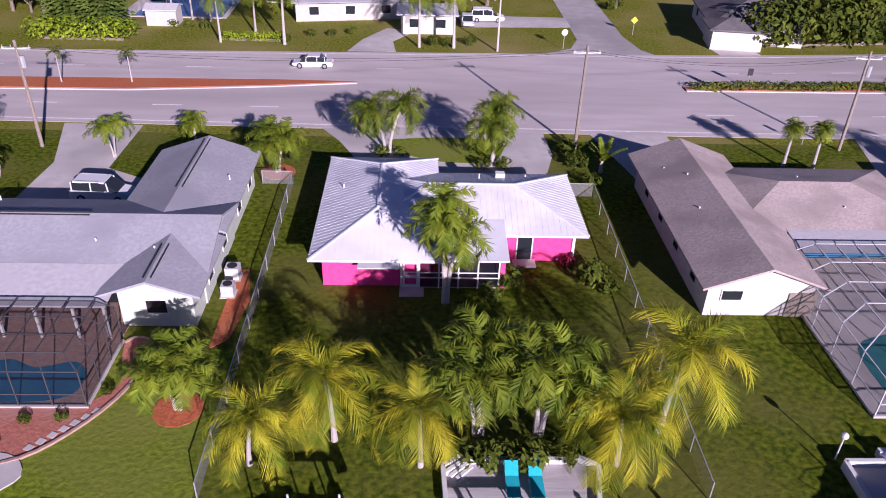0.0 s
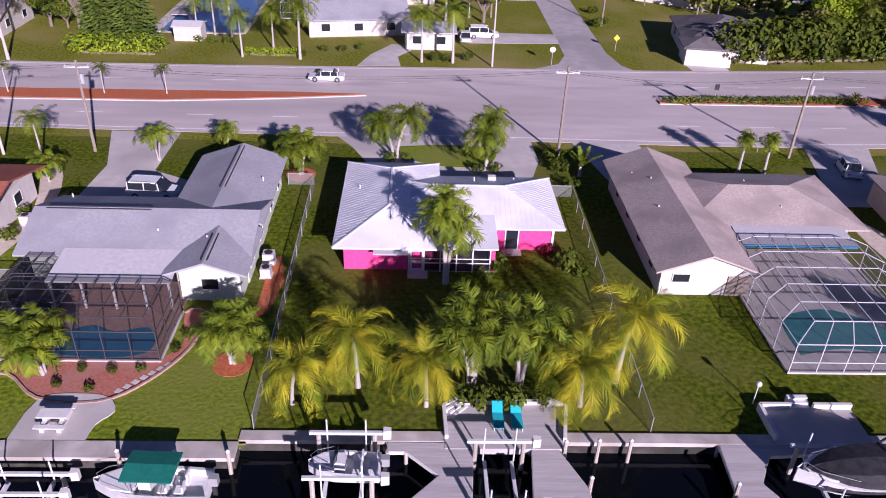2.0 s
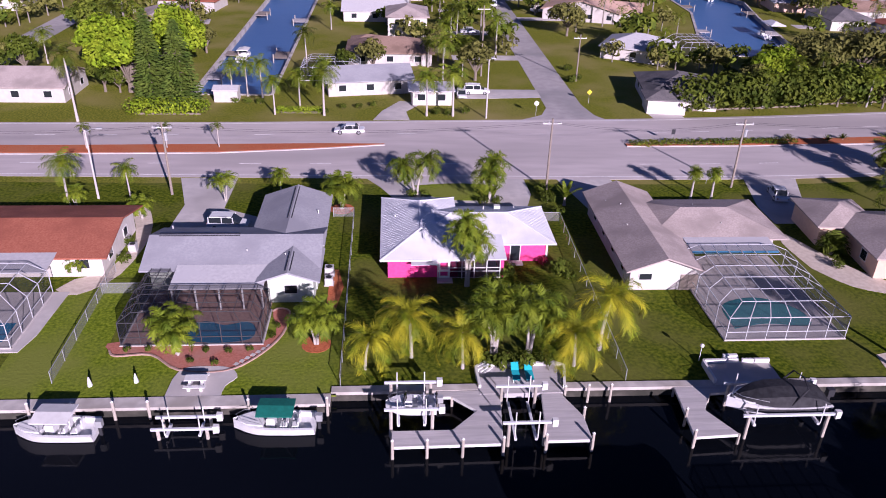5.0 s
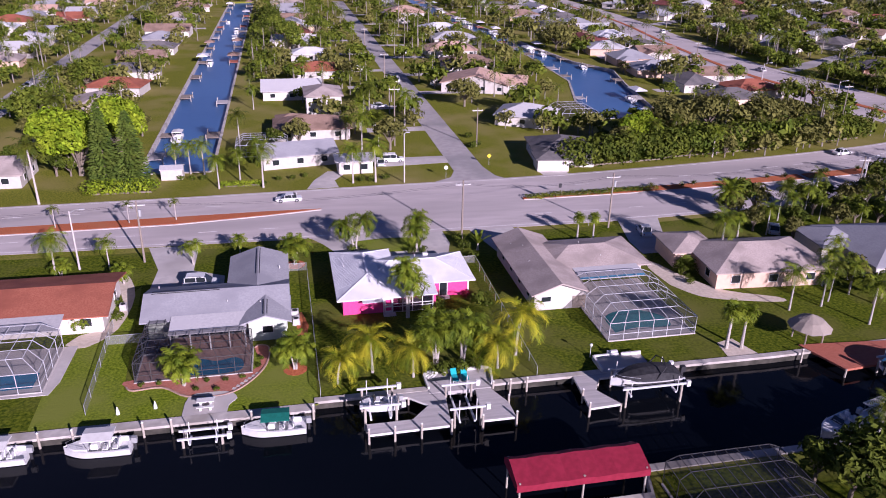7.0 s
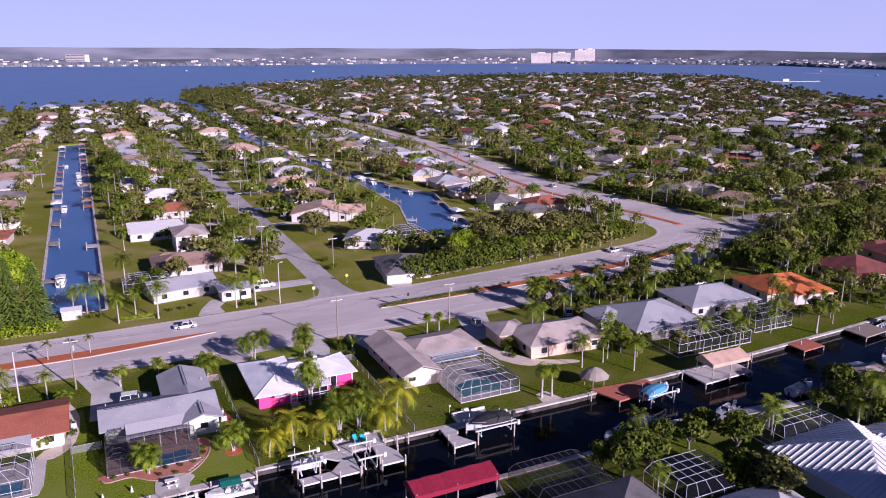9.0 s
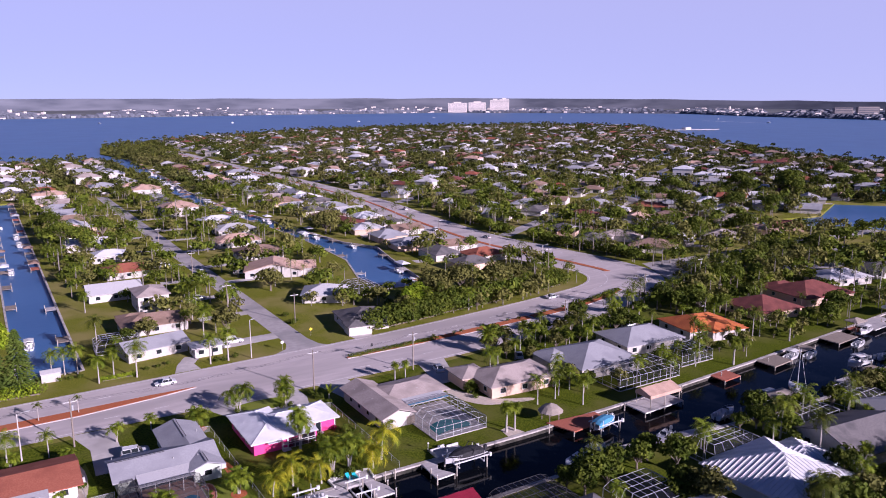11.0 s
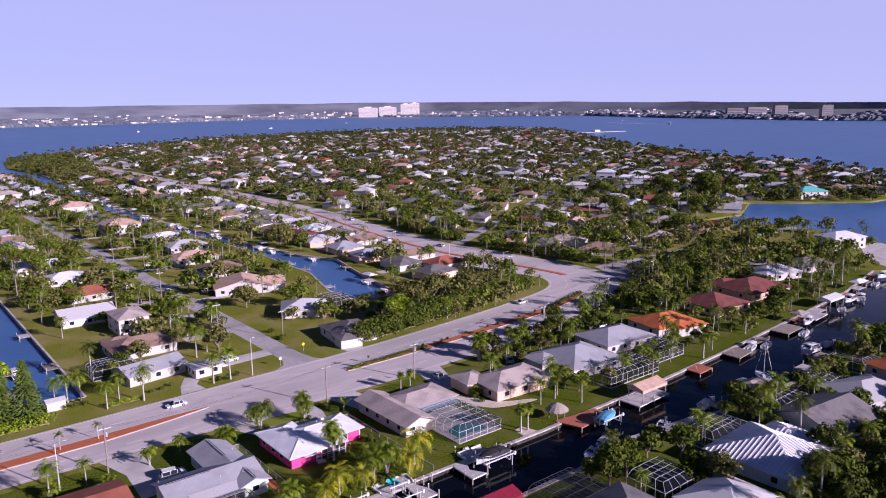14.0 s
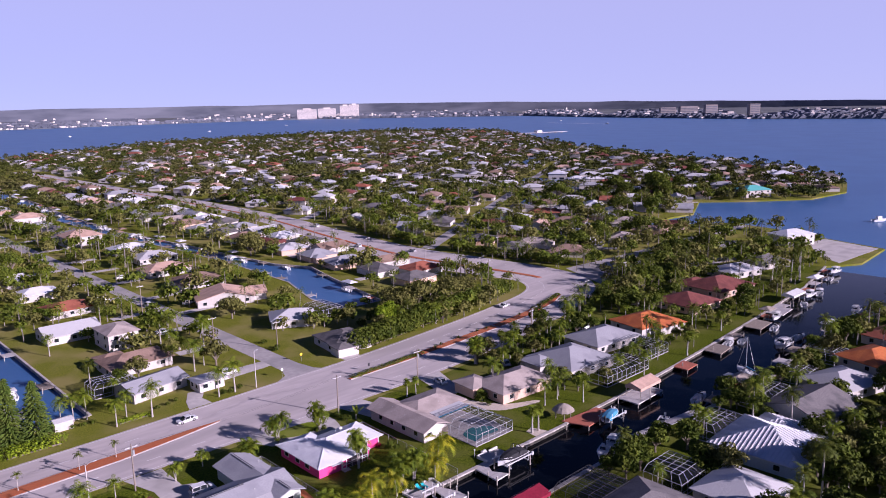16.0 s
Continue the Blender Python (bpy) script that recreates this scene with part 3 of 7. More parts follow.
def palm(label, category_group, trunks, fronds, length, leaf, width, crown_mat, seed, rise=(-0.5, 1.2), droop=1.5, steps=14, trunk_r=0.16, vee=0.5, shaft=False, forward=0.55):
    """A palm at the origin; trunks: (lean x, lean y, height, scale) each with its crown."""
    rng = random.Random(seed)
    root = thing("palm_tree", label, "palm tree", group=category_group)
    for lx, ly, h, k in trunks:
        pts = [(lx * f * f, ly * f * f, h * f) for f in (0, 0.25, 0.5, 0.75, 1)]
        start = 0.25 if len(trunks) > 1 else 0
        part("trunk", Geo().tube([(a + lx * start * 0.6, b + ly * start * 0.6, c) for a, b, c in pts], [trunk_r * 1.35, trunk_r, trunk_r * 0.9, trunk_r * 0.85, trunk_r * 0.8]), TRUNK, root)
        crown = Geo()
        for i in range(int(fronds)):
            f = (i + 0.5) / fronds
            frond(crown, rng, i * 2.39996 + rng.uniform(-0.2, 0.2), rise[0] + (rise[1] - rise[0]) * f + rng.uniform(-0.12, 0.12), length * k * rng.uniform(0.85, 1.1) * (1 - 0.2 * f), droop * rng.uniform(0.8, 1.2), leaf * k, width, steps, vee, 0.75, forward)
        ob = part("crown", crown, crown_mat, root)
        ob.location = (lx * (1 + start * 0.6), ly * (1 + start * 0.6), h)
        if shaft:
            part("crownshaft", Geo().tube([(lx * (1 + start * 0.6), ly * (1 + start * 0.6), h - 0.7), (lx * (1 + start * 0.6), ly * (1 + start * 0.6), h + 0.1)], [trunk_r * 1.15, trunk_r * 0.7]), FROND, root)
    return root


def clump_leaves(geo, rng, blobs, count, size, flat=0.0):
    """Leaf sprays scattered through the outer shells of rounded lobes."""
    weights = [b[3] * b[3] for b in blobs]
    for _ in range(count):
        cx, cy, cz, r, sq = rng.choices(blobs, weights)[0]
        while True:
            d = Vector((rng.uniform(-1, 1), rng.uniform(-1, 1), rng.uniform(-0.7, 1)))
            if 0.2 < d.length < 1:
                break
        d.normalize()
        q = Vector((cx, cy, cz)) + Vector((d.x, d.y, d.z * sq)) * r * rng.uniform(0.72, 1.06)
        nrm = (d + Vector((rng.uniform(-1, 1), rng.uniform(-1, 1), rng.uniform(-0.4, 1))) * 0.8).normalized()
        a = nrm.orthogonal().normalized()
        a = (Matrix.Rotation(rng.uniform(0, 6.28), 3, nrm) @ a) * size * rng.uniform(0.6, 1.3)
        b = nrm.cross(a) * rng.uniform(0.4, 0.75)
        geo.add([q - a, q - b * 0.9 + nrm * size * 0.12, q + a, q + b * 0.9 + nrm * size * 0.12], [(0, 1, 2), (0, 2, 3)])


def tree(label, height, spread, leaf_mat, seed, count=900, size=0.4, lobes=9, trunk_h=0.3, group="", squash=0.75):
    rng = random.Random(seed)
    root = thing("tree", label, "tree", group=group)
    blobs = []
    base = height * trunk_h
    trunk = Geo().tube([(0, 0, 0), (0.05, 0.03, base), (0.1, 0, height * 0.6)], [0.045 * height, 0.035 * height, 0.012 * height], 7)
    for i in range(lobes):
        a, rr = i * 2.4 + rng.uniform(-0.4, 0.4), spread * math.sqrt((i + 0.3) / lobes) * 0.66
        z = base + (height - base) * (0.35 + 0.42 * (1 - rr / spread) + rng.uniform(-0.1, 0.12))
        r = spread * rng.uniform(0.30, 0.46)
        blobs.append((rr * math.cos(a), rr * math.sin(a), z, r, squash))
        trunk.tube([(0.05, 0.03, base * 0.85), (rr * 0.5 * math.cos(a), rr * 0.5 * math.sin(a), (base + z) / 2), (rr * math.cos(a), rr * math.sin(a), z)], [0.022 * height, 0.014 * height, 0.005 * height], 5)
    part("trunk", trunk, BARK, root)
    crown = Geo()
    clump_leaves(crown, rng, blobs, count, size)
    part("crown", crown, leaf_mat, root)
    return root


def conifer(label, height, radius, seed):
    rng = random.Random(seed)
    root = thing("conifer_tree", label, "tree")
    part("trunk", Geo().tube([(0, 0, 0), (0, 0, height * 0.95)], [0.22, 0.04], 7), BARK, root)
    crown = Geo()
    z = height * 0.06
    while z < height:
        f = z / height
        r = radius * (1 - f) ** 0.7 + 0.12
        n = int(9 + 16 * (1 - f))
        for k in range(n):
            a = 6.283 * k / n + rng.uniform(-0.25, 0.25)
            rr = r * rng.uniform(0.7, 1.1)
            for s in (0.45, 0.75, 1.0):
                c = Vector((rr * s * math.cos(a), rr * s * math.sin(a), z - 0.12 * rr * s + rng.uniform(-0.15, 0.15)))
                t = Vector((-math.sin(a), math.cos(a), 0)) * 0.34
                o = Vector((math.cos(a), math.sin(a), -0.15)) * 0.5
                crown.add([c - t - o * 0.5, c + o, c + t - o * 0.5, c + Vector((0, 0, 0.22))], [(0, 1, 3), (1, 2, 3)])
        z += height * 0.032
    part("crown", crown, PINE, root)
    return root


def shrub(label, r, h, leaf_mat, seed, count=160, size=0.18, name="shrub", category="shrub", group=""):
    rng = random.Random(seed)
    root = thing(name, label, category, group=group)
    part("stem", Geo().tube([(0, 0, 0), (0, 0, h * 0.6)], [0.05, 0.03], 5), BARK, root)
    crown = Geo()
    clump_leaves(crown, rng, [(0, 0, h * 0.55, r, h / r * 0.55), (r * 0.4, 0.2 * r, h * 0.6, r * 0.6, 0.7), (-r * 0.4, -0.2 * r, h * 0.5, r * 0.65, 0.7)], count, size)
    part("foliage", crown, leaf_mat, root)
    return root


def hedge(label, x0, x1, y, w, h, leaf_mat, seed, density=55, size=0.2, slope=0.0, lumps=0.25):
    """A hedge along x from x0 to x1; slope: how far y moves per metre."""
    rng = random.Random(seed)
    crown, n = Geo(), int((x1 - x0) / (w * 0.5)) + 1
    blobs = []
    for i in range(n):
        x = x0 + (x1 - x0) * i / max(1, n - 1)
        blobs.append((x - x0, slope * (x - x0) + rng.uniform(-0.1, 0.1) * w, h * 0.5, w * 0.55, h / w * 0.9 * rng.uniform(1 - lumps, 1 + lumps)))
    clump_leaves(crown, rng, blobs, int((x1 - x0) * density), size)
    root = thing("hedge", label, "hedge", pose(x0, y, 0))
    part("foliage", crown, leaf_mat, root)
    part("stem", Geo().bar((0.2, 0, 0.15), (x1 - x0 - 0.2, slope * (x1 - x0), 0.15), 0.12, 0.3), BARK, root)
    return root


def put(proto, x, y, rz=0.0, s=1.0, z=0.0, used=set()):
    """Places a prototype the first time and copies it after that."""
    m = pose(x, y, z, 0, 0, rz) @ Matrix.Scale(s, 4)
    if proto not in used:
        used.add(proto)
        proto.matrix_basis = m
        return proto
    c = copy_thing(proto, m)
    c.matrix_basis = m
    return c


coco_a = palm("yellow-green coconut palm on the canal lawn", "coconut palms behind the seawall", [(0.4, -0.3, 3.5, 1)], 19, 4.2, 0.80, 0.046, COCO, 1, (-0.45, 1.4), 2.3, 42, 0.13, 0.6, False, 0.95)
coco_b = palm("yellow-green coconut palm on the canal lawn", "coconut palms behind the seawall", [(-0.3, 0.2, 4.6, 1)], 20, 4.4, 0.82, 0.046, COCO, 2, (-0.5, 1.4), 2.3, 44, 0.14, 0.6, False, 0.95)
xmas = palm("clump of white-stemmed palms with full green crowns", "clumped palms by the deck", [(-1.2, -0.3, 4.6, 1), (1.0, -0.4, 4.9, 1), (0.0, 0.8, 5.6, 1.05), (-0.3, -0.9, 5.2, 1)], 15, 3.1, 0.62, 0.075, FROND, 3, (-0.3, 1.3), 2.4, 42, 0.14, 1.3, True, 0.7)
xmas_s = palm("clump of three slim palms in a mulch bed", "clumped garden palms", [(-0.7, -0.1, 2.6, 1), (0.7, -0.2, 2.8, 1), (0.0, 0.6, 3.1, 1)], 17, 2.2, 0.56, 0.075, FROND, 4, (-0.5, 1.2), 1.8, 26, 0.09, 0.8, True)
road_pair = palm("pair of full green foxtail palms beside the driveway", "palms in front of the pink house", [(-1.3, 0, 4.2, 1), (1.3, 0.2, 4.6, 1)], 19, 3.2, 0.68, 0.075, FROND, 5, (-0.6, 1.35), 2.3, 38, 0.15, 1.2, True, 0.7)
front_palm = palm("tall full-crowned palms before the pink house", "palms in front of the pink house", [(-0.5, 0.1, 6.4, 1), (0.6, -0.3, 5.2, 1), (0.1, 0.5, 7.2, 0.9)], 17, 3.0, 0.66, 0.075, FROND, 6, (-0.6, 1.35), 2.3, 38, 0.14, 1.2, True, 0.7)
small_palm = palm("small slender palm on the verge", "small verge palms", [(-0.5, 0, 2.9, 0.8), (0.5, 0.1, 3.2, 0.8)], 13, 2.5, 0.62, 0.08, FROND, 7, (-0.3, 1.1), 1.8, 16, 0.08, 0.8, True)
queen = palm("queen palm with arching green fronds", "queen palms in gardens", [(0.1, 0.1, 6.6, 1)], 20, 3.5, 0.8, 0.10, FROND, 8, (-0.7, 1.15), 1.7, 15, 0.15, 0.6, True)
queen_b = palm("tall palm with a dark green crown", "tall palms in gardens", [(-0.2, 0.2, 9.0, 1)], 20, 3.4, 0.8, 0.11, FROND_DARK, 9, (-0.7, 1.15), 1.7, 14, 0.15, 0.6, True)
cabbage = palm("cabbage palm with a round shaggy crown", "cabbage palms in gardens", [(0.1, 0, 4.6, 1)], 26, 1.5, 0.75, 0.10, FROND, 10, (-1.0, 1.4), 1.3, 9, 0.17, 0.9)
canary = palm("stout date palm with a dense round crown", "", [(0.0, 0, 4.6, 1)], 44, 3.0, 0.5, 0.09, FROND, 11, (-0.9, 1.4), 1.1, 18, 0.34, 0.5)
silver = palm("silvery blue fan palm", "silver fan palms", [(0.0, 0, 1.0, 1)], 26, 1.5, 0.9, 0.12, SILVERLEAF, 12, (-0.3, 1.4), 0.7, 8, 0.2, 0.8)
young = palm("young slender palm in the median bed", "young median palms", [(0.05, 0, 3.3, 1)], 9, 1.5, 0.4, 0.07, FROND_DARK, 13, (-0.2, 1.2), 1.8, 12, 0.07, 0.6)
fan = palm("traveller's palm with upright paddle leaves", "", [(0.0, 0, 1.2, 1)], 9, 2.6, 0.42, 0.22, FROND, 14, (0.75, 1.5), 0.6, 9, 0.18, 0.2)
agave = palm("spiky grey-green agave in the median bed", "median agaves", [(0.0, 0, 0.15, 1)], 26, 1.1, 0.16, 0.10, SILVERLEAF, 15, (0.1, 1.4), 0.5, 6, 0.1, 0.1)

put(coco_a, -7.3, 27.2, 20, 0.9)
put(coco_b, -3.3, 28.8, 80, 1.0)
put(coco_a, 1.1, 27.1, 140, 1.0)
put(coco_a, 10.9, 27.2, 260, 1.08)
put(coco_b, 13.7, 29.5, 200, 1.2)
put(xmas, 4.1, 29.3, 0, 0.98)
put(xmas, 7.2, 29.3, 130, 0.98)
put(xmas_s, -11.8, 31.0, 0, 1.1)
put(xmas_s, -23.7, 29.8, 90, 1.15)
put(front_palm, 2.7, 40.9, 30)
put(road_pair, -1.9, 63.8, 10)
put(road_pair, 7.5, 61.8, 70, 1.02)
put(small_palm, -25.7, 62.2, 20, 1.0)
put(small_palm, -19.1, 64.3, 90, 0.9)
put(xmas_s, -11.1, 59.7, 40, 1.15)
put(queen, -43.8, 59.8, 0, 0.95)
put(queen, -37.2, 62.0, 120, 0.68)
put(cabbage, 33.9, 62.2, 10, 0.85)
put(cabbage, 36.5, 61.9, 120, 0.85)
put(canary, 62.8, 66.5, 0, 1.2)
put(queen_b, -54.6, 92.8, 0, 1.2)
for k, (x, y, s) in enumerate([(-33.0, 107.0, 0.85), (-30.3, 106.8, 0.9), (-27.6, 106, 0.95), (-24.2, 96.6, 0.9), (-20.5, 100.5, 0.9), (-16.1, 96.2, 1.15), (0.9, 96.2, 1.05), (5.3, 96.2, 1.15), (-19.4, 162, 0.9), (8.6, 149, 1.25), (35, 282, 1.0)]):
    put(queen, x, y, 67 * k, s)
for k, (x, y) in enumerate([(-48.9, 80.3), (-37.6, 80.6), (-30.2, 80.9)]):
    put(young, x, y, 50 * k, 1.0, 0.15)
put(cabbage, 39.4, 26.6, 0, 1.15)
put(cabbage, 41.3, 26.4, 70, 1.1)
put(queen, 53.2, 34.2, 40, 0.85)
put(queen, 58.2, 34.4, 140, 0.75)
put(silver, 45.0, 47.3, 0, 1.3)
put(silver, 10.4, 139.8, 50, 2.0)
put(xmas_s, -37.2, 44.1, 0, 0.6)
put(xmas_s, -43.3, 60.5, 10, 0.7)
put(xmas_s, -34.5, 57.1, 70, 0.75)
put(fan, 16.9, 60.6, 0, 1.0)
for k, (x, y) in enumerate([(57.9, 84.9), (67, 85.0), (75, 85.9), (84, 86.4), (99, 88.0), (107, 88.8), (64, 84.2), (88, 86.2)]):
    put(agave, x, y, 40 * k, 1.0, 0.18)
for k, (x, y, s, kind) in enumerate([(52, 50, 1.1, queen), (61.2, 24.9 + 4, 0.9, queen), (87, 28.2, 0.95, queen), (80.2, 32, 0.9, queen), (108.9, 28, 1.3, cabbage), (114.5, 43.5, 0.85, queen), (152.5, 10 - 6, 0.8, queen),
                                    (213.9, 42, 1.35, queen_b), (219.6, 41, 1.5, queen_b), (36.5, -6.0, 0.7, queen), (66, 2.1, 0.75, queen), (206, 46, 1.2, queen_b), (226, 44, 1.3, queen_b), (198, 50, 1.2, queen_b), (72, 62, 0.8, queen), (66, 59, 0.75, queen),
                                    (60, 58, 0.85, cabbage), (78, 66, 0.85, queen), (90, 66, 0.8, queen), (98, 70, 0.75, cabbage), (106, 67, 0.9, queen), (113, 72, 0.8, queen), (62.5, 40, 0.8, queen), (64.5, 37, 0.7, queen), (137, 32, 1.2, cabbage), (100, 32, 0.7, queen)]):
    put(kind, x, y, 77 * k, s)

ficus = tree("dense bright green shade tree behind the road", 13.5, 6.6, LEAF_BRIGHT, 21, 7000, 0.46, 16, 0.12)
put(ficus, -51, 109, 0, 1.0)
put(ficus, -46, 122, 140, 1.0)
put(ficus, -56, 116, 240, 0.95)
put(conifer("tall dark green conifer", 16, 3.2, 22), -44.7, 101)
put(conifer("tall dense conifer with a blunt top", 14.5, 3.9, 23), -39.8, 100)
hedge("broad yellow-green hedge along the road", -47, -36, 96.4, 3.0, 2.8, LEAF_BRIGHT, 24, 90, 0.26)
hedge("clipped yellow-green hedge by the white house", -23.5, -16.6, 97.4, 1.5, 1.3, LEAF_BRIGHT, 25, 130, 0.16, lumps=0.05)
hedge("low dark green hedge in the road median", 32.2, 58, 82.4, 1.9, 0.9, HEDGE, 26, 110, 0.16, 0.05, 0.25)
hedge("low dark green hedge at the road's bend", 116, 137.5, 90.0, 2.2, 0.9, HEDGE, 27, 70, 0.2, 0.29, 0.25)
hedge("tall dense tropical hedge beside the road", 46.5, 70, 99.5, 6.0, 7.0, LEAF, 28, 150, 0.45, 0.13, 0.15)
hedge("tall dense tropical hedge beside the road", 68, 96, 103.2, 6.5, 7.0, LEAF, 29, 140, 0.45, 0.12, 0.2)
hedge("tall dense tropical hedge at the road's bend", 96, 126, 108.0, 6.0, 6.0, LEAF, 30, 140, 0.45, 0.14, 0.15)
hedge("long dark hedge along the avenue", 0, 62, 0, 4.0, 4.0, LEAF, 31, 90, 0.4, 0.0, 0.15).matrix_basis = pose(181, 126, 0, 0, 0, 98)
hedge("long dark hedge along the avenue", 0, 80, 0, 4.5, 4.5, LEAF, 32, 80, 0.45, 0.0, 0.15).matrix_basis = pose(172, 204, 0, 0, 0, 84)
banyan = tree("broad olive-brown shade tree by the canal", 11, 8.0, LEAF_OLIVE, 33, 3000, 0.5, 14, 0.25)
put(banyan, 97, 237 + 14)
oak = tree("spreading olive-green tree on a lawn", 7.5, 5.6, LEAF_OLIVE, 34, 1500, 0.42, 11, 0.3)
put(oak, 37.5, 158)
for k, (x, y, s) in enumerate([(78, 116, 1.15), (90, 121, 1.3), (102, 118, 1.25), (112, 121, 1.0), (84, 128, 1.0), (98, 128, 1.0)]):
    put(oak, x, y, 70 * k, s)
put(ficus, 66, 108, 30, 0.75)
round_tree = tree("round dark green garden tree", 5.6, 3.2, LEAF, 35, 750, 0.36, 9, 0.25)
round_b = tree("round green garden tree", 6.4, 3.6, LEAF_OLIVE, 36, 750, 0.4, 10, 0.25)


# ---- houses ----
def roof_faces(kind, x0, x1, y0, y1, z, rise):
    """The slopes of a hip or gable roof over a rectangle, ridge along the longer side (or as 'gable_x', 'gable_y' say)."""
    w, d = x1 - x0, y1 - y0
    a, b, c, e = (x0, y0, z), (x1, y0, z), (x1, y1, z), (x0, y1, z)
    if kind == "hip":
        if w >= d:
            p, q = (x0 + d / 2, (y0 + y1) / 2, z + rise), (x1 - d / 2, (y0 + y1) / 2, z + rise)
            return [[a, b, q, p], [b, c, q], [c, e, p, q], [e, a, p]]
        p, q = ((x0 + x1) / 2, y0 + w / 2, z + rise), ((x0 + x1) / 2, y1 - w / 2, z + rise)
        return [[a, b, p], [b, c, q, p], [c, e, q], [e, a, p, q]]
    if kind == "gable_x":
        p, q = (x0, (y0 + y1) / 2, z + rise), (x1, (y0 + y1) / 2, z + rise)
        return [[a, b, q, p], [c, e, p, q]]
    if kind == "gable_y":
        p, q = ((x0 + x1) / 2, y0, z + rise), ((x0 + x1) / 2, y1, z + rise)
        return [[b, c, q, p], [e, a, p, q]]
    return [[a, b, c, e]]


def roof_geo(kind, x0, x1, y0, y1, z, rise, thick=0.16):
    """Slopes with a fascia all round and a soffit."""
    g = Geo()
    top = roof_faces(kind, x0, x1, y0, y1, z, rise)
    for f in top:
        g.poly(f)
        g.poly([(x, y, zz - thick) for x, y, zz in reversed(f)])
    edges = {}
    for f in top:
        for i in range(len(f)):
            k = (f[i], f[(i + 1) % len(f)])
            if (k[1], k[0]) in edges:
                edges.pop((k[1], k[0]))
            else:
                edges[k] = 1
    for p, q in edges:
        g.poly([(p[0], p[1], p[2] - thick), (q[0], q[1], q[2] - thick), q, p])
    return g


def seams(geo, face, spacing, w, h):
    """Raised ribs running up one slope."""
    ps = [Vector(p) for p in face]
    nrm = (ps[1] - ps[0]).cross(ps[2] - ps[1]).normalized()
    level = Vector((nrm.y, -nrm.x, 0)).normalized()
    fall = nrm.cross(level)
    lo, hi = min(p.dot(level) for p in ps), max(p.dot(level) for p in ps)
    s = lo + spacing / 2
    while s < hi:
        cut = []
        for i in range(len(ps)):
            a, b = ps[i], ps[(i + 1) % len(ps)]
            da, db = a.dot(level) - s, b.dot(level) - s
            if (da < 0) != (db < 0):
                cut.append(a + (b - a) * (da / (da - db)))
        if len(cut) == 2 and (cut[0] - cut[1]).length > 0.3:
            geo.bar(cut[0] + nrm * h / 2, cut[1] + nrm * h / 2, w, h)
        s += spacing


def seam_parts(face, spacing, w, h, material, parent):
    """Each standing seam of a slope as a part of the roof."""
    every = Geo()
    seams(every, face, spacing, w, h)
    for k in range(0, len(every.v), 8):
        one = Geo()
        one.v, one.f = every.v[k:k + 8], every.f[:6]
        part("seam", one, material, parent)


def window(parent, x, y, z, w, h, rz, frame_mat=None):
    """A framed window lying on a wall that faces rz (0: south)."""
    r = Matrix.Translation((x, y, z)) @ Matrix.Rotation(radians(rz), 4, "Z")
    t = 0.07
    o = [(-w / 2 - t, -h / 2 - t), (w / 2 + t, -h / 2 - t), (w / 2 + t, h / 2 + t), (-w / 2 - t, h / 2 + t)]
    q = [(-w / 2, -h / 2), (w / 2, -h / 2), (w / 2, h / 2), (-w / 2, h / 2)]
    fr = Geo().add([(a, -0.07, b) for a, b in o + q] + [(a, 0.02, b) for a, b in o + q],
                   [(i, (i + 1) % 4, 4 + (i + 1) % 4, 4 + i) for i in range(4)] + [(8 + i, 8 + (i + 1) % 4, (i + 1) % 4, i) for i in range(4)] + [(4 + i, 4 + (i + 1) % 4, 12 + (i + 1) % 4, 12 + i) for i in range(4)])
    ob = part("window", fr, frame_mat or WHITE, parent)
    ob.matrix_basis = r
    part("pane", Geo().box(-w / 2, w / 2, -0.03, 0.02, -h / 2, h / 2), GLASSDARK, ob)
    return ob


def door(parent, x, y, w, h, rz, material, name="door"):
    ob = part(name, Geo().box(-w / 2, w / 2, -0.05, 0.03, 0.02, h), material, parent)
    ob.matrix_basis = Matrix.Translation((x, y, 0)) @ Matrix.Rotation(radians(rz), 4, "Z")
    part("door_frame", Geo().box(-w / 2 - 0.09, -w / 2, -0.07, 0.03, 0, h + 0.09).box(w / 2, w / 2 + 0.09, -0.07, 0.03, 0, h + 0.09).box(-w / 2, w / 2, -0.07, 0.03, h, h + 0.09), WHITE, ob)
    return ob


def vent_pipes(parent, spots):
    for x, y, z in spots:
        part("vent_pipe", Geo().tube([(x, y, z - 0.5), (x, y, z + 0.12)], [0.06, 0.06], 7), WHITE, parent)


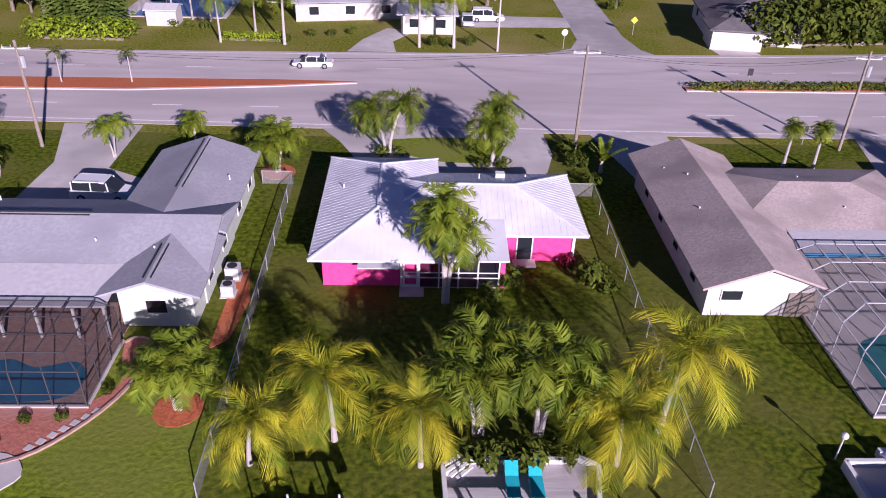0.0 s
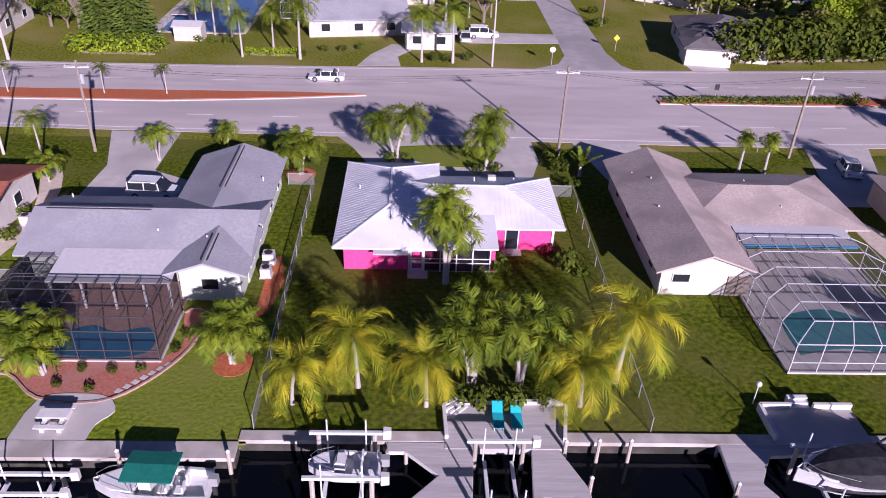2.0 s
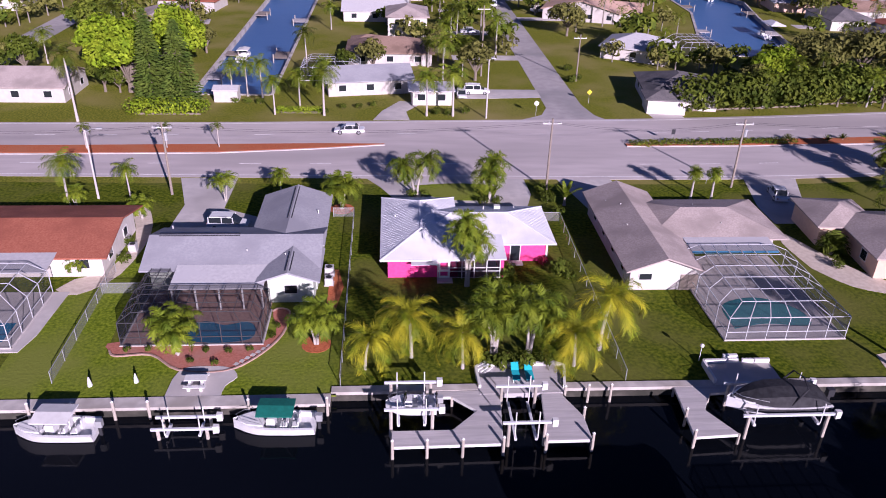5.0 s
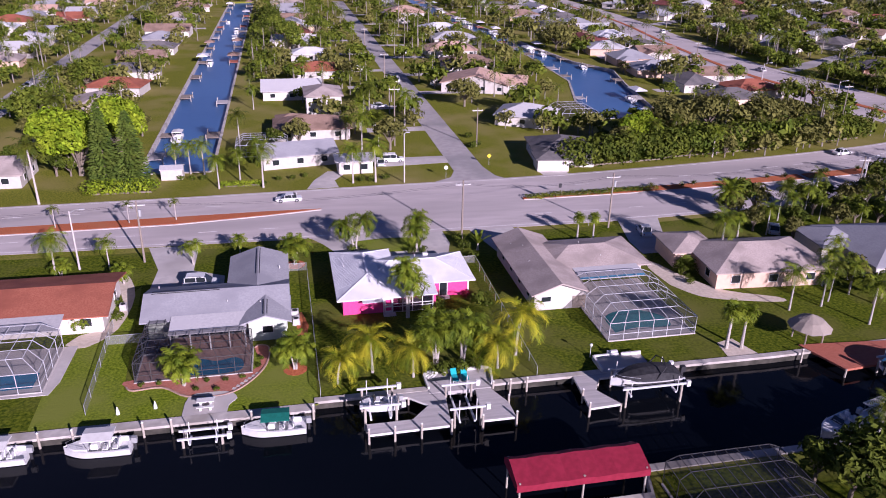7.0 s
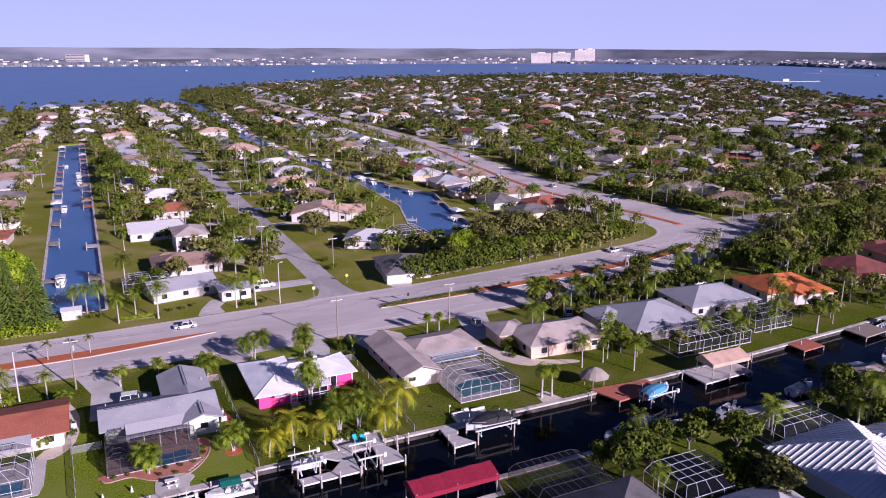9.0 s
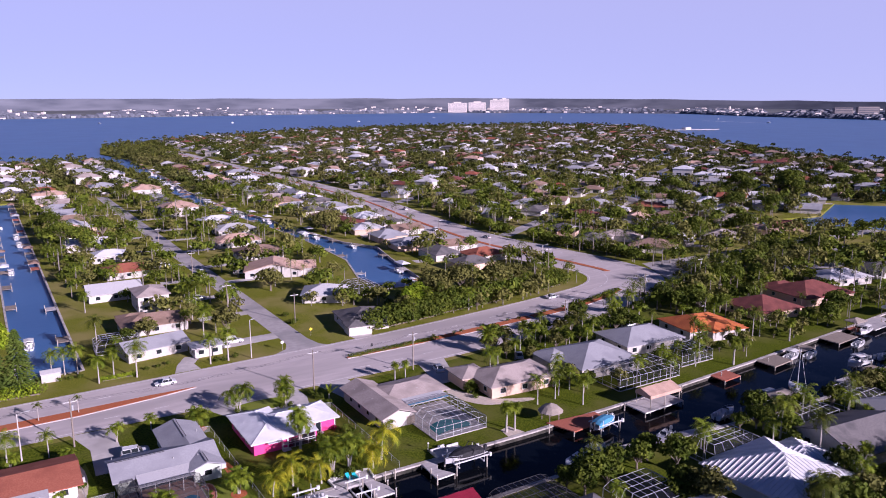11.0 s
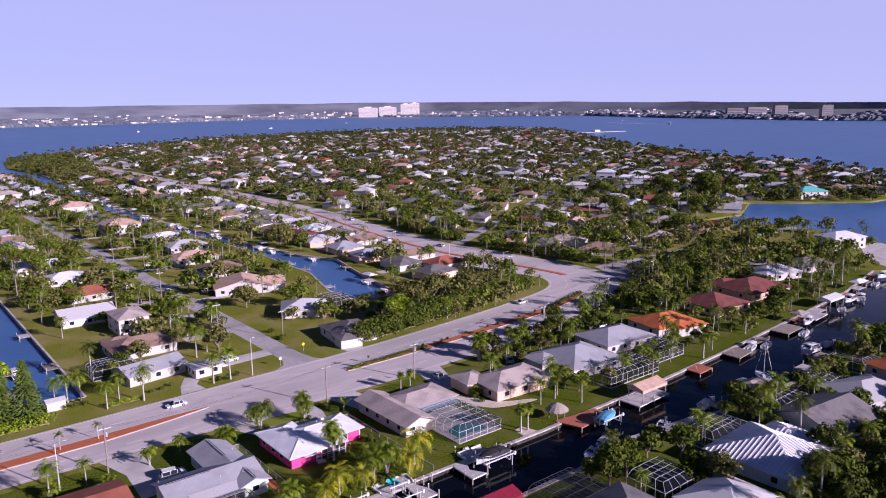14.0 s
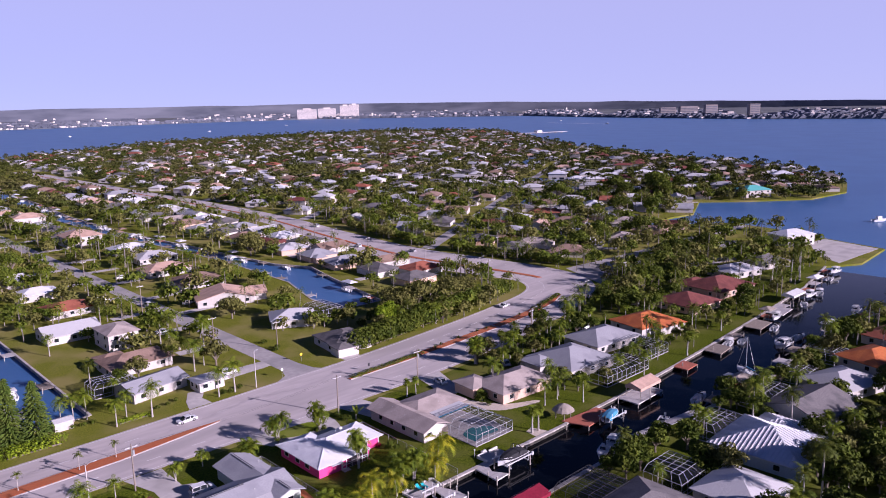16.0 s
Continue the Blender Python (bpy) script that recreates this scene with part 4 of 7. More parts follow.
def house(label, x, y, w, d, rz=0, roof="hip", roof_mat=None, wall_mat=None, h=2.6, rise=None, wing=None, group="", storeys=1, over=0.6, detail=True, ribs=False):
    """A plain bungalow, its middle at x, y; wing: (x0, x1, y0, y1) of a second block in the house's own frame."""
    root = thing("house", label, "house", pose(x, y, 0, 0, 0, rz), group)
    wall_mat, roof_mat = wall_mat or WALL, roof_mat or BROWNROOF
    H = h * storeys
    rise = rise or min(w, d) * 0.19
    blocks = [(-w / 2, w / 2, -d / 2, d / 2)] + ([wing] if wing else [])
    for k, (a, b, c, e) in enumerate(blocks):
        g = Geo().box(a, b, c, e, 0, H - 0.005 * k)
        kind = roof if k == 0 else ("hip" if roof == "hip" else ("gable_y" if roof == "gable_x" else "gable_x"))
        rk = rise if k == 0 else min(b - a, e - c) * 0.19
        if kind == "gable_x":
            for xx in (a + 0.01, b - 0.01):
                g.poly([(xx, c, H), (xx, e, H), (xx, (c + e) / 2, H + rk)])
        elif kind == "gable_y":
            for yy in (c + 0.01, e - 0.01):
                g.poly([(a, yy, H), (b, yy, H), ((a + b) / 2, yy, H + rk)])
        part("wall", g, wall_mat, root)
        o = over - 0.02 * k
        rf = part("roof", roof_geo(kind, a - o, b + o, c - o, e + o, H + 0.12 - 0.01 * k, rk), roof_mat, root)
        if ribs:
            for f in roof_faces(kind, a - o, b + o, c - o, e + o, H + 0.12, rk):
                seam_parts(f, 0.85, 0.09, 0.10, roof_mat, rf)
    if detail:
        n = max(2, int(w / 4.5))
        for st in range(storeys):
            for i in range(n):
                xx = -w / 2 + w * (i + 0.5) / n
                window(root, xx, -d / 2 - 0.0, st * h + 1.45, 1.3, 1.1, 0)
                if i != n // 2 or st:
                    window(root, xx, d / 2, st * h + 1.45, 1.3, 1.1, 180)
            for yy in (-d / 4, d / 4):
                window(root, -w / 2, yy, st * h + 1.45, 1.2, 1.1, -90)
                window(root, w / 2, yy, st * h + 1.45, 1.2, 1.1, 90)
        door(root, -w / 2 + w * (n // 2 + 0.5) / n, d / 2, 0.95, 2.05, 180, BROWNROOF)
    return root


def wall_box(root, name, x0, x1, y0, y1, z1, material, z0=0.0):
    return part(name, Geo().box(x0, x1, y0, y1, z0, z1), material, root)


# the pink house
ph = thing("house", "pink stuccoed bungalow with a white metal roof", "house")
wall_box(ph, "wall", -5.4, 1.9, 42.3, 56.2, 2.4, PINK)
wall_box(ph, "wall", 1.8, 6.4, 45.6, 53.6, 2.39, PINK)
wall_box(ph, "wall", 6.2, 11.9, 45.6, 53.7, 2.4, PINK)
for blk, (x0, x1, y0, y1, rs) in enumerate(((-6.2, 2.5, 41.4, 57.0, 1.55), (-3.2, 12.7, 44.8, 54.4, 1.50))):
    rf = part("roof", roof_geo("hip", x0, x1, y0, y1, 2.55 - 0.01 * blk, rs), WHITEMETAL, ph, "white standing-seam metal roof")
    for fc in roof_faces("hip", x0, x1, y0, y1, 2.55 - 0.01 * blk, rs):
        seam_parts(fc, 0.42, 0.03, 0.014, WHITEMETAL, rf)
    capped = set()
    fcs = roof_faces("hip", x0, x1, y0, y1, 2.55 - 0.01 * blk, rs)
    for fc in fcs:
        for i in range(len(fc)):
            p, q = fc[i], fc[(i + 1) % len(fc)]
            edge = tuple(sorted(tuple(round(v, 3) for v in e) for e in (p, q)))
            if max(p[2], q[2]) > 3 and edge not in capped and edge[0] != edge[1]:
                capped.add(edge)
                part("ridge_cap", Geo().bar(p, q, 0.16, 0.1), WHITEMETAL, rf)
lan = part("lanai_roof", Geo().add([(-1.0, 41.7, 2.42), (6.9, 41.7, 2.42), (6.9, 46.2, 3.0), (-1.0, 46.2, 3.0), (-1.0, 41.7, 2.3), (6.9, 41.7, 2.3), (6.9, 46.2, 2.88), (-1.0, 46.2, 2.88)],
                                   [(0, 1, 2, 3), (7, 6, 5, 4), (0, 4, 5, 1), (1, 5, 6, 2), (3, 7, 4, 0)]), WHITEMETAL, ph)
part("awning", Geo().box(-3.0, -0.3, 41.1, 42.4, 2.1, 2.16), WHITEMETAL, ph, "flat white awning over a window")
for xx in (-0.2, 1.0, 2.3, 3.6, 4.9, 6.3):
    part("lanai_post", Geo().box(xx - 0.05, xx + 0.05, 42.0, 42.1, 0, 2.36), WHITE, ph)
for zz in (0.85, 1.25):
    part("lanai_rail", Geo().box(-0.2, 6.3, 42.02, 42.08, zz - 0.04, zz + 0.04), WHITE, ph)
part("lanai_screen", Geo().box(1.05, 6.25, 42.045, 42.055, 0.1, 2.34), SCREEN, ph, "dark insect screen of the lanai")
part("screen_door", Geo().box(-0.1, 0.04, 41.95, 42.0, 0.1, 2.1).box(0.82, 0.96, 41.95, 42.0, 0.1, 2.1).box(0.04, 0.82, 41.95, 42.0, 1.95, 2.1).box(0.04, 0.82, 41.95, 42.0, 0.95, 1.1).box(0.04, 0.82, 41.95, 42.0, 0.1, 0.35), WHITE, ph, "white screen door")
part("door_step", Geo().box(-0.3, 1.3, 41.0, 42.0, 0, 0.14), CONCRETE, ph)
part("lanai_floor", Geo().box(-0.2, 6.3, 42.1, 45.6, 0, 0.1), CONCRETE, ph)
part("end_wall", Geo().box(6.4, 6.7, 42.1, 45.6, 0, 2.3), PINK, ph)
door(ph, 8.4, 45.6, 1.0, 2.05, 0, GLASSDARK)
part("door_step", Geo().box(7.6, 9.2, 44.6, 45.55, 0, 0.15), CONCRETE, ph)
part("corner_board", Geo().box(11.75, 11.95, 45.5, 45.7, 0, 2.39), WHITE, ph)
for yy in (46.5, 50, 54):
    window(ph, -5.4, yy, 1.4, 1.4, 1.1, -90)
vent_pipes(ph, [(-4.6, 50.5, 3.3), (5.5, 52.0, 3.55), (9.2, 53.2, 2.95)])
part("roof_vent", Geo().box(6.8, 7.5, 52.4, 52.9, 3.0, 3.5), WHITE, ph)
put(shrub("magenta-leaved shrub against the pink wall", 1.0, 1.5, REDCLOTH, 50, 200, 0.2), 11.4, 45.4, 0, 0.6)
green_bush = shrub("leafy green garden shrub", 0.9, 1.3, LEAF, 51, 170, 0.2, group="garden shrubs")
for k, (x, y, s) in enumerate([(12.9, 43.4, 1.3), (7.1, 43.0, 1.1), (5.6, 41.2, 0.9), (13.6, 42.2, 0.8), (-2.4, 63.2, 0.8), (-0.8, 63.4, 0.7), (6.6, 61.0, 0.8), (8.4, 61.2, 0.8), (14.4, 64.6, 1.0), (14.9, 61.5, 1.1), (15.5, 57.8, 0.9),
                              (-16, 97.4, 0.7), (-13.2, 100.0, 0.7), (-10.5, 100.3, 0.7), (-8, 101.5, 0.7), (2.5, 97.2, 0.9), (4.6, 96.8, 0.9), (7.4, 97.6, 0.9), (-31.8, 103.0, 0.8), (-29.6, 102.6, 0.8), (-27.4, 102.4, 0.8), (30.2, 117.5, 1.1), (31.5, 119.0, 0.9),
                              (31.0, 126, 1.0), (44, 44, 0.8), (47.5, 42.6, 0.8), (3.2, 27.4, 1.0), (4.8, 27.2, 1.1), (6.6, 27.3, 1.1), (8.3, 27.6, 0.9), (-34.2, 50.5, 0.8), (-33.4, 46.5, 0.8)]):
    put(green_bush, x, y, 53 * k, s)

ph.location.y = 0.5

# the grey-roofed house
gh = thing("house", "pale stuccoed bungalow with grey shingle roofs", "house")
wall_box(gh, "wall", -28.8, -12.5, 40.6, 48.8, 2.6, PALEWALL)
wall_box(gh, "wall", -17.0, -12.6, 38.2, 41.0, 2.59, PALEWALL)
wall_box(gh, "wall", -19.4, -12.6, 48.6, 57.2, 2.58, PALEWALL)
part("roof", roof_geo("gable_x", -29.6, -12.0, 39.9, 49.4, 2.7, 1.55), GREYROOF, gh, "grey shingle gable roof")
part("gable_wall", Geo().poly([(-12.52, 40.6, 2.6), (-12.52, 48.8, 2.6), (-12.52, 44.7, 4.1)]), PALEWALL, gh)
part("roof", roof_geo("gable_y", -18.0, -11.9, 37.5, 44.5, 2.69, 1.05), GREYROOF, gh, "grey shingle gable roof")
part("gable_wall", Geo().add([(-17.0, 38.2, 2.6), (-12.6, 38.2, 2.6), (-14.95, 38.2, 3.5)], [(0, 1, 2)]), PALEWALL, gh)
part("roof", roof_geo("gable_y", -20.0, -12.0, 45.0, 58.0, 2.71, 1.35), GREYROOF, gh, "grey shingle gable roof")
for off in (-0.22, 0.22):
    part("ridge_vent", Geo().bar((-14.95 + off, 38.0, 3.71), (-14.95 + off, 41.8, 3.71), 0.07, 0.06), DARK, gh)
for off in (-0.22, 0.22):
    part("ridge_vent", Geo().bar((-16.0 + off, 49, 4.03), (-16.0 + off, 57.4, 4.03), 0.07, 0.06), DARK, gh)
for off in (-0.22, 0.22):
    part("ridge_vent", Geo().bar((-28.6, 44.65 + off, 4.23), (-20.5, 44.65 + off, 4.23), 0.07, 0.06), DARK, gh)
part("patio_roof", Geo().add([(-26.0, 36.8, 2.5), (-17.2, 36.8, 2.5), (-17.2, 40.6, 2.95), (-26.0, 40.6, 2.95), (-26.0, 36.8, 2.38), (-17.2, 36.8, 2.38), (-17.2, 40.6, 2.83), (-26.0, 40.6, 2.83)],
                             [(0, 1, 2, 3), (7, 6, 5, 4), (0, 4, 5, 1), (1, 5, 6, 2), (3, 7, 4, 0)]), LIGHTROOF, gh, "flat white patio roof")
for xx in (-25.8, -23.6, -21.4, -19.2, -17.4):
    part("patio_post", Geo().box(xx - 0.07, xx + 0.07, 36.9, 37.05, 0, 2.4), WHITE, gh)
window(gh, -14.8, 38.2, 1.5, 1.2, 0.9, 0)
for yy in (42, 46, 51, 55):
    window(gh, -12.5, yy, 1.5, 1.2, 1.0, 90)
door(gh, -24.5, 48.8, 1.0, 2.05, 180, BROWNROOF)
vent_pipes(gh, [(-15.6, 41.6, 3.55), (-19.5, 42.4, 3.6), (-13.2, 52, 3.4), (-28.4, 48.6, 3.2)])
part("sliding_door", Geo().box(-25.5, -18.0, 40.5, 40.57, 0.1, 2.1), GLASSDARK, gh)

# the taupe-roofed house
bh = thing("house", "white bungalow with a taupe shingle roof", "house")
wall_box(bh, "wall", 19.3, 26.2, 39.4, 57.6, 2.5, WALL)
wall_box(bh, "wall", 26.0, 38.0, 47.2, 55.2, 2.49, WALL)
part("roof", roof_geo("gable_y", 18.6, 26.8, 38.6, 58.6, 2.6, 1.5), BEIGEROOF, bh, "taupe shingle gable roof")
part("gable_wall", Geo().add([(19.3, 39.4, 2.5), (26.2, 39.4, 2.5), (22.7, 39.4, 3.95)], [(0, 1, 2)]), WALL, bh)
part("gable_wall", Geo().add([(19.3, 57.6, 2.5), (26.2, 57.6, 2.5), (22.7, 57.6, 3.95)], [(1, 0, 2)]), WALL, bh)
part("roof", roof_geo("hip", 22.8, 38.8, 45.6, 56.2, 2.59, 1.45), BEIGEROOF, bh, "taupe shingle hip roof")
part("patio_roof", Geo().add([(26.9, 43.0, 2.5), (36.5, 43.0, 2.5), (36.5, 46.4, 2.72), (26.9, 46.4, 2.72), (26.9, 43.0, 2.38), (36.5, 43.0, 2.38), (36.5, 46.4, 2.6), (26.9, 46.4, 2.6)],
                             [(0, 1, 2, 3), (7, 6, 5, 4), (0, 4, 5, 1), (1, 5, 6, 2), (3, 7, 4, 0)]), LIGHTROOF, bh, "flat pale patio roof")
part("patio_fascia", Geo().box(26.9, 36.5, 42.96, 43.0, 2.3, 2.55), BLUECLOTH, bh, "blue patio fascia")
window(bh, 20.9, 39.4, 1.6, 1.3, 0.7, 0)
for yy in (42, 46, 50, 54):
    window(bh, 19.3, yy, 1.5, 1.1, 1.0, -90)
vent_pipes(bh, [(21.0, 47.5, 3.5), (21.6, 52.5, 3.7), (20.4, 54.5, 3.2), (30.2, 52.5, 3.6), (32.0, 48.2, 3.3)])
part("wood_fence", Geo().box(24.6, 26.4, 39.30, 39.36, 0, 1.8), WOODPOLE, bh)

bh.location.y = 0.4

# the red-roofed house
rh = thing("house", "cream bungalow with a red shingle roof", "house")
wall_box(rh, "wall", -52.5, -34.4, 43.6, 54.2, 2.6, WALL)
part("roof", roof_geo("gable_x", -53.3, -33.5, 42.6, 55.2, 2.7, 1.5), REDROOF, rh, "red shingle gable roof")
part("gable_wall", Geo().poly([(-34.42, 43.6, 2.6), (-34.42, 54.2, 2.6), (-34.42, 48.9, 4.1)]), WALL, rh)
part("patio_roof", Geo().add([(-52, 40.2, 2.5), (-38.6, 40.2, 2.5), (-38.6, 43.8, 2.95), (-52, 43.8, 2.95), (-52, 40.2, 2.38), (-38.6, 40.2, 2.38), (-38.6, 43.8, 2.83), (-52, 43.8, 2.83)],
                             [(0, 1, 2, 3), (7, 6, 5, 4), (0, 4, 5, 1), (1, 5, 6, 2), (3, 7, 4, 0)]), LIGHTROOF, rh, "flat pale patio roof")
window(rh, -36.4, 43.6, 1.5, 1.3, 1.0, 0)
for yy in (46, 51):
    window(rh, -34.4, yy, 1.5, 1.2, 1.0, 90)


# ---- pool cages ----
def cage(label, x0, x1, y0, y1, h, bar_mat, screen_mat, nx, ny, inset=1.6, rise=0.9, open_north=True, name="pool_cage"):
    """A screened pool enclosure with a mansard top: posts, beams, one screen."""
    root = thing(name, label, "pool cage")
    w = 0.055
    xs = [x0 + (x1 - x0) * i / nx for i in range(nx + 1)]
    ys = [y0 + (y1 - y0) * i / ny for i in range(ny + 1)]
    zt = h + rise
    xa, xb, ya = x0 + inset, x1 - inset, y0 + inset

    def beam(p, q, name="beam"):
        part(name, Geo().bar(p, q, w), bar_mat, root)
    for x in xs:
        beam((x, y0, 0), (x, y0, h), "post")
        xi = xa + (xb - xa) * (x - x0) / (x1 - x0)
        beam((x, y0, h), (xi, ya, zt))
        beam((xi, ya, zt), (xi, y1, zt))
    for y in ys[1:]:
        yi = ya + (y1 - ya) * (y - y0) / (y1 - y0)
        for x, xi in ((x0, xa), (x1, xb)):
            beam((x, y, 0), (x, y, h), "post")
            beam((x, y, h), (xi, yi, zt))
        beam((xa, yi, zt), (xb, yi, zt))
    for z in (h, h * 0.38):
        beam((x0, y0, z), (x1, y0, z))
        beam((x0, y0, z), (x0, y1, z))
        beam((x1, y0, z), (x1, y1, z))
    beam((xa, ya, zt), (xb, ya, zt))
    g = Geo()
    g.poly([(x0, y0, 0.1), (x1, y0, 0.1), (x1, y0, h), (x0, y0, h)]).poly([(x0, y1, 0.1), (x0, y0, 0.1), (x0, y0, h), (x0, y1, h)]).poly([(x1, y0, 0.1), (x1, y1, 0.1), (x1, y1, h), (x1, y0, h)])
    g.poly([(x0, y0, h), (x1, y0, h), (xb, ya, zt), (xa, ya, zt)]).poly([(x0, y1, h), (x0, y0, h), (xa, ya, zt), (xa, y1, zt)]).poly([(x1, y0, h), (x1, y1, h), (xb, y1, zt), (xb, ya, zt)]).poly([(xa, ya, zt), (xb, ya, zt), (xb, y1, zt), (xa, y1, zt)])
    part("screen", g, screen_mat, root, "fine insect screen")
    part("kerb", Geo().box(x0 - 0.1, x1 + 0.1, y0 - 0.1, y0 + 0.1, 0, 0.16).box(x0 - 0.1, x0 + 0.1, y0, y1, 0, 0.16).box(x1 - 0.1, x1 + 0.1, y0, y1, 0, 0.16), CONCRETE, root)
    return root


cage("dark-framed screened pool cage behind the grey house", -29.0, -16.6, 31.1, 36.7, 2.5, BRONZE, SCREEN, 7, 3, 1.0, 0.45)
cage("dark-framed screened annex beside the patio", -28.9, -26.1, 36.8, 40.4, 2.5, BRONZE, SCREEN, 2, 2, 0.5, 0.3)
slab("pool_deck", [(-28.9, 31.2), (-16.7, 31.2), (-16.7, 40.5), (-28.9, 40.5)], TANBRICK, "brownish paved pool deck", "pool deck", 0.08)
pool_line = smooth([(-23.8, 31.7), (-20.5, 31.4), (-17.9, 31.9), (-17.6, 33.6), (-18.6, 34.7), (-20.6, 34.2), (-22.4, 34.9), (-24.2, 33.8), (-23.8, 31.7)], 4)[:-1]
tagged(part("pool", Geo().prism(pool_line, -0.2, 0.1), POOL), "deep blue free-form swimming pool", "swimming pool")
cage("white-framed screened pool cage on the lawn side", 25.9, 37.4, 30.6, 43.6, 2.5, ALU, SCREEN_PALE, 6, 5, 1.7, 0.7)
slab("pool_deck", [(26.0, 30.7), (37.3, 30.7), (37.3, 46.8), (26.3, 46.8)], CONCRETE, "grey concrete pool deck", "pool deck", 0.08)
pool_line = smooth([(27.6, 32.4), (31, 33.2), (35.2, 32.8), (35.4, 35.6), (32.6, 37.8), (29.8, 37.6), (27.8, 36.2), (27.6, 32.4)], 4)[:-1]
tagged(part("pool", Geo().prism(pool_line, -0.2, 0.1), POOLTEAL), "teal free-form swimming pool", "swimming pool")
tagged(part("hot_tub", Geo().prism([(35.0 + 0.9 * math.cos(a * 0.5236), 38.6 + 0.9 * math.sin(a * 0.5236)) for a in range(12)], 0, 0.5), CONCRETE), "round grey hot tub on the pool deck", "hot tub")
cage("white-framed screened pool cage behind the red-roofed house", -52, -38.4, 31.0, 40.4, 2.5, ALU, SCREEN_PALE, 6, 4, 1.8, 0.9)
slab("pool_deck", [(-51.9, 30.4), (-37.6, 30.4), (-37.0, 33), (-36.8, 40.5), (-51.9, 40.5)], CONCRETE, "pale concrete pool deck", "pool deck", 0.08)
tagged(part("pool", Geo().prism([(-47, 32), (-39.6, 32), (-39.6, 35), (-47, 35)], -0.2, 0.1), POOL), "blue rectangular swimming pool", "swimming pool")


# ---- fences ----
def fence(label, a, b, h=1.2):
    """A chain-link fence: posts, a top rail, the netting."""
    a, b = Vector((*a, 0)), Vector((*b, 0))
    root = thing("fence", label, "fence")
    n = max(1, int((b - a).length / 3))
    for i in range(n + 1):
        p = a.lerp(b, i / n)
        part("post", Geo().tube([p, p + Vector((0, 0, h + 0.05))], [0.035, 0.035], 6), GALV, root)
    part("rail", Geo().bar(a + Vector((0, 0, h)), b + Vector((0, 0, h)), 0.05), GALV, root)
    part("netting", Geo().poly([a + Vector((0, 0, 0.03)), b + Vector((0, 0, 0.03)), b + Vector((0, 0, h)), a + Vector((0, 0, h))]), LINK, root)
    return root


for pa, pb in (((-9.3, 25.0), (-9.5, 57.5)), ((-9.5, 57.5), (-12.0, 57.5)), ((14.9, 25.0), (15.3, 56.0)), ((15.3, 56.0), (12.9, 56.0)), ((-33.0, 26.0), (-33.6, 44.5)), ((-33.6, 40.2), (-29.4, 40.2))):
    fence("galvanised chain-link garden fence", pa, pb)


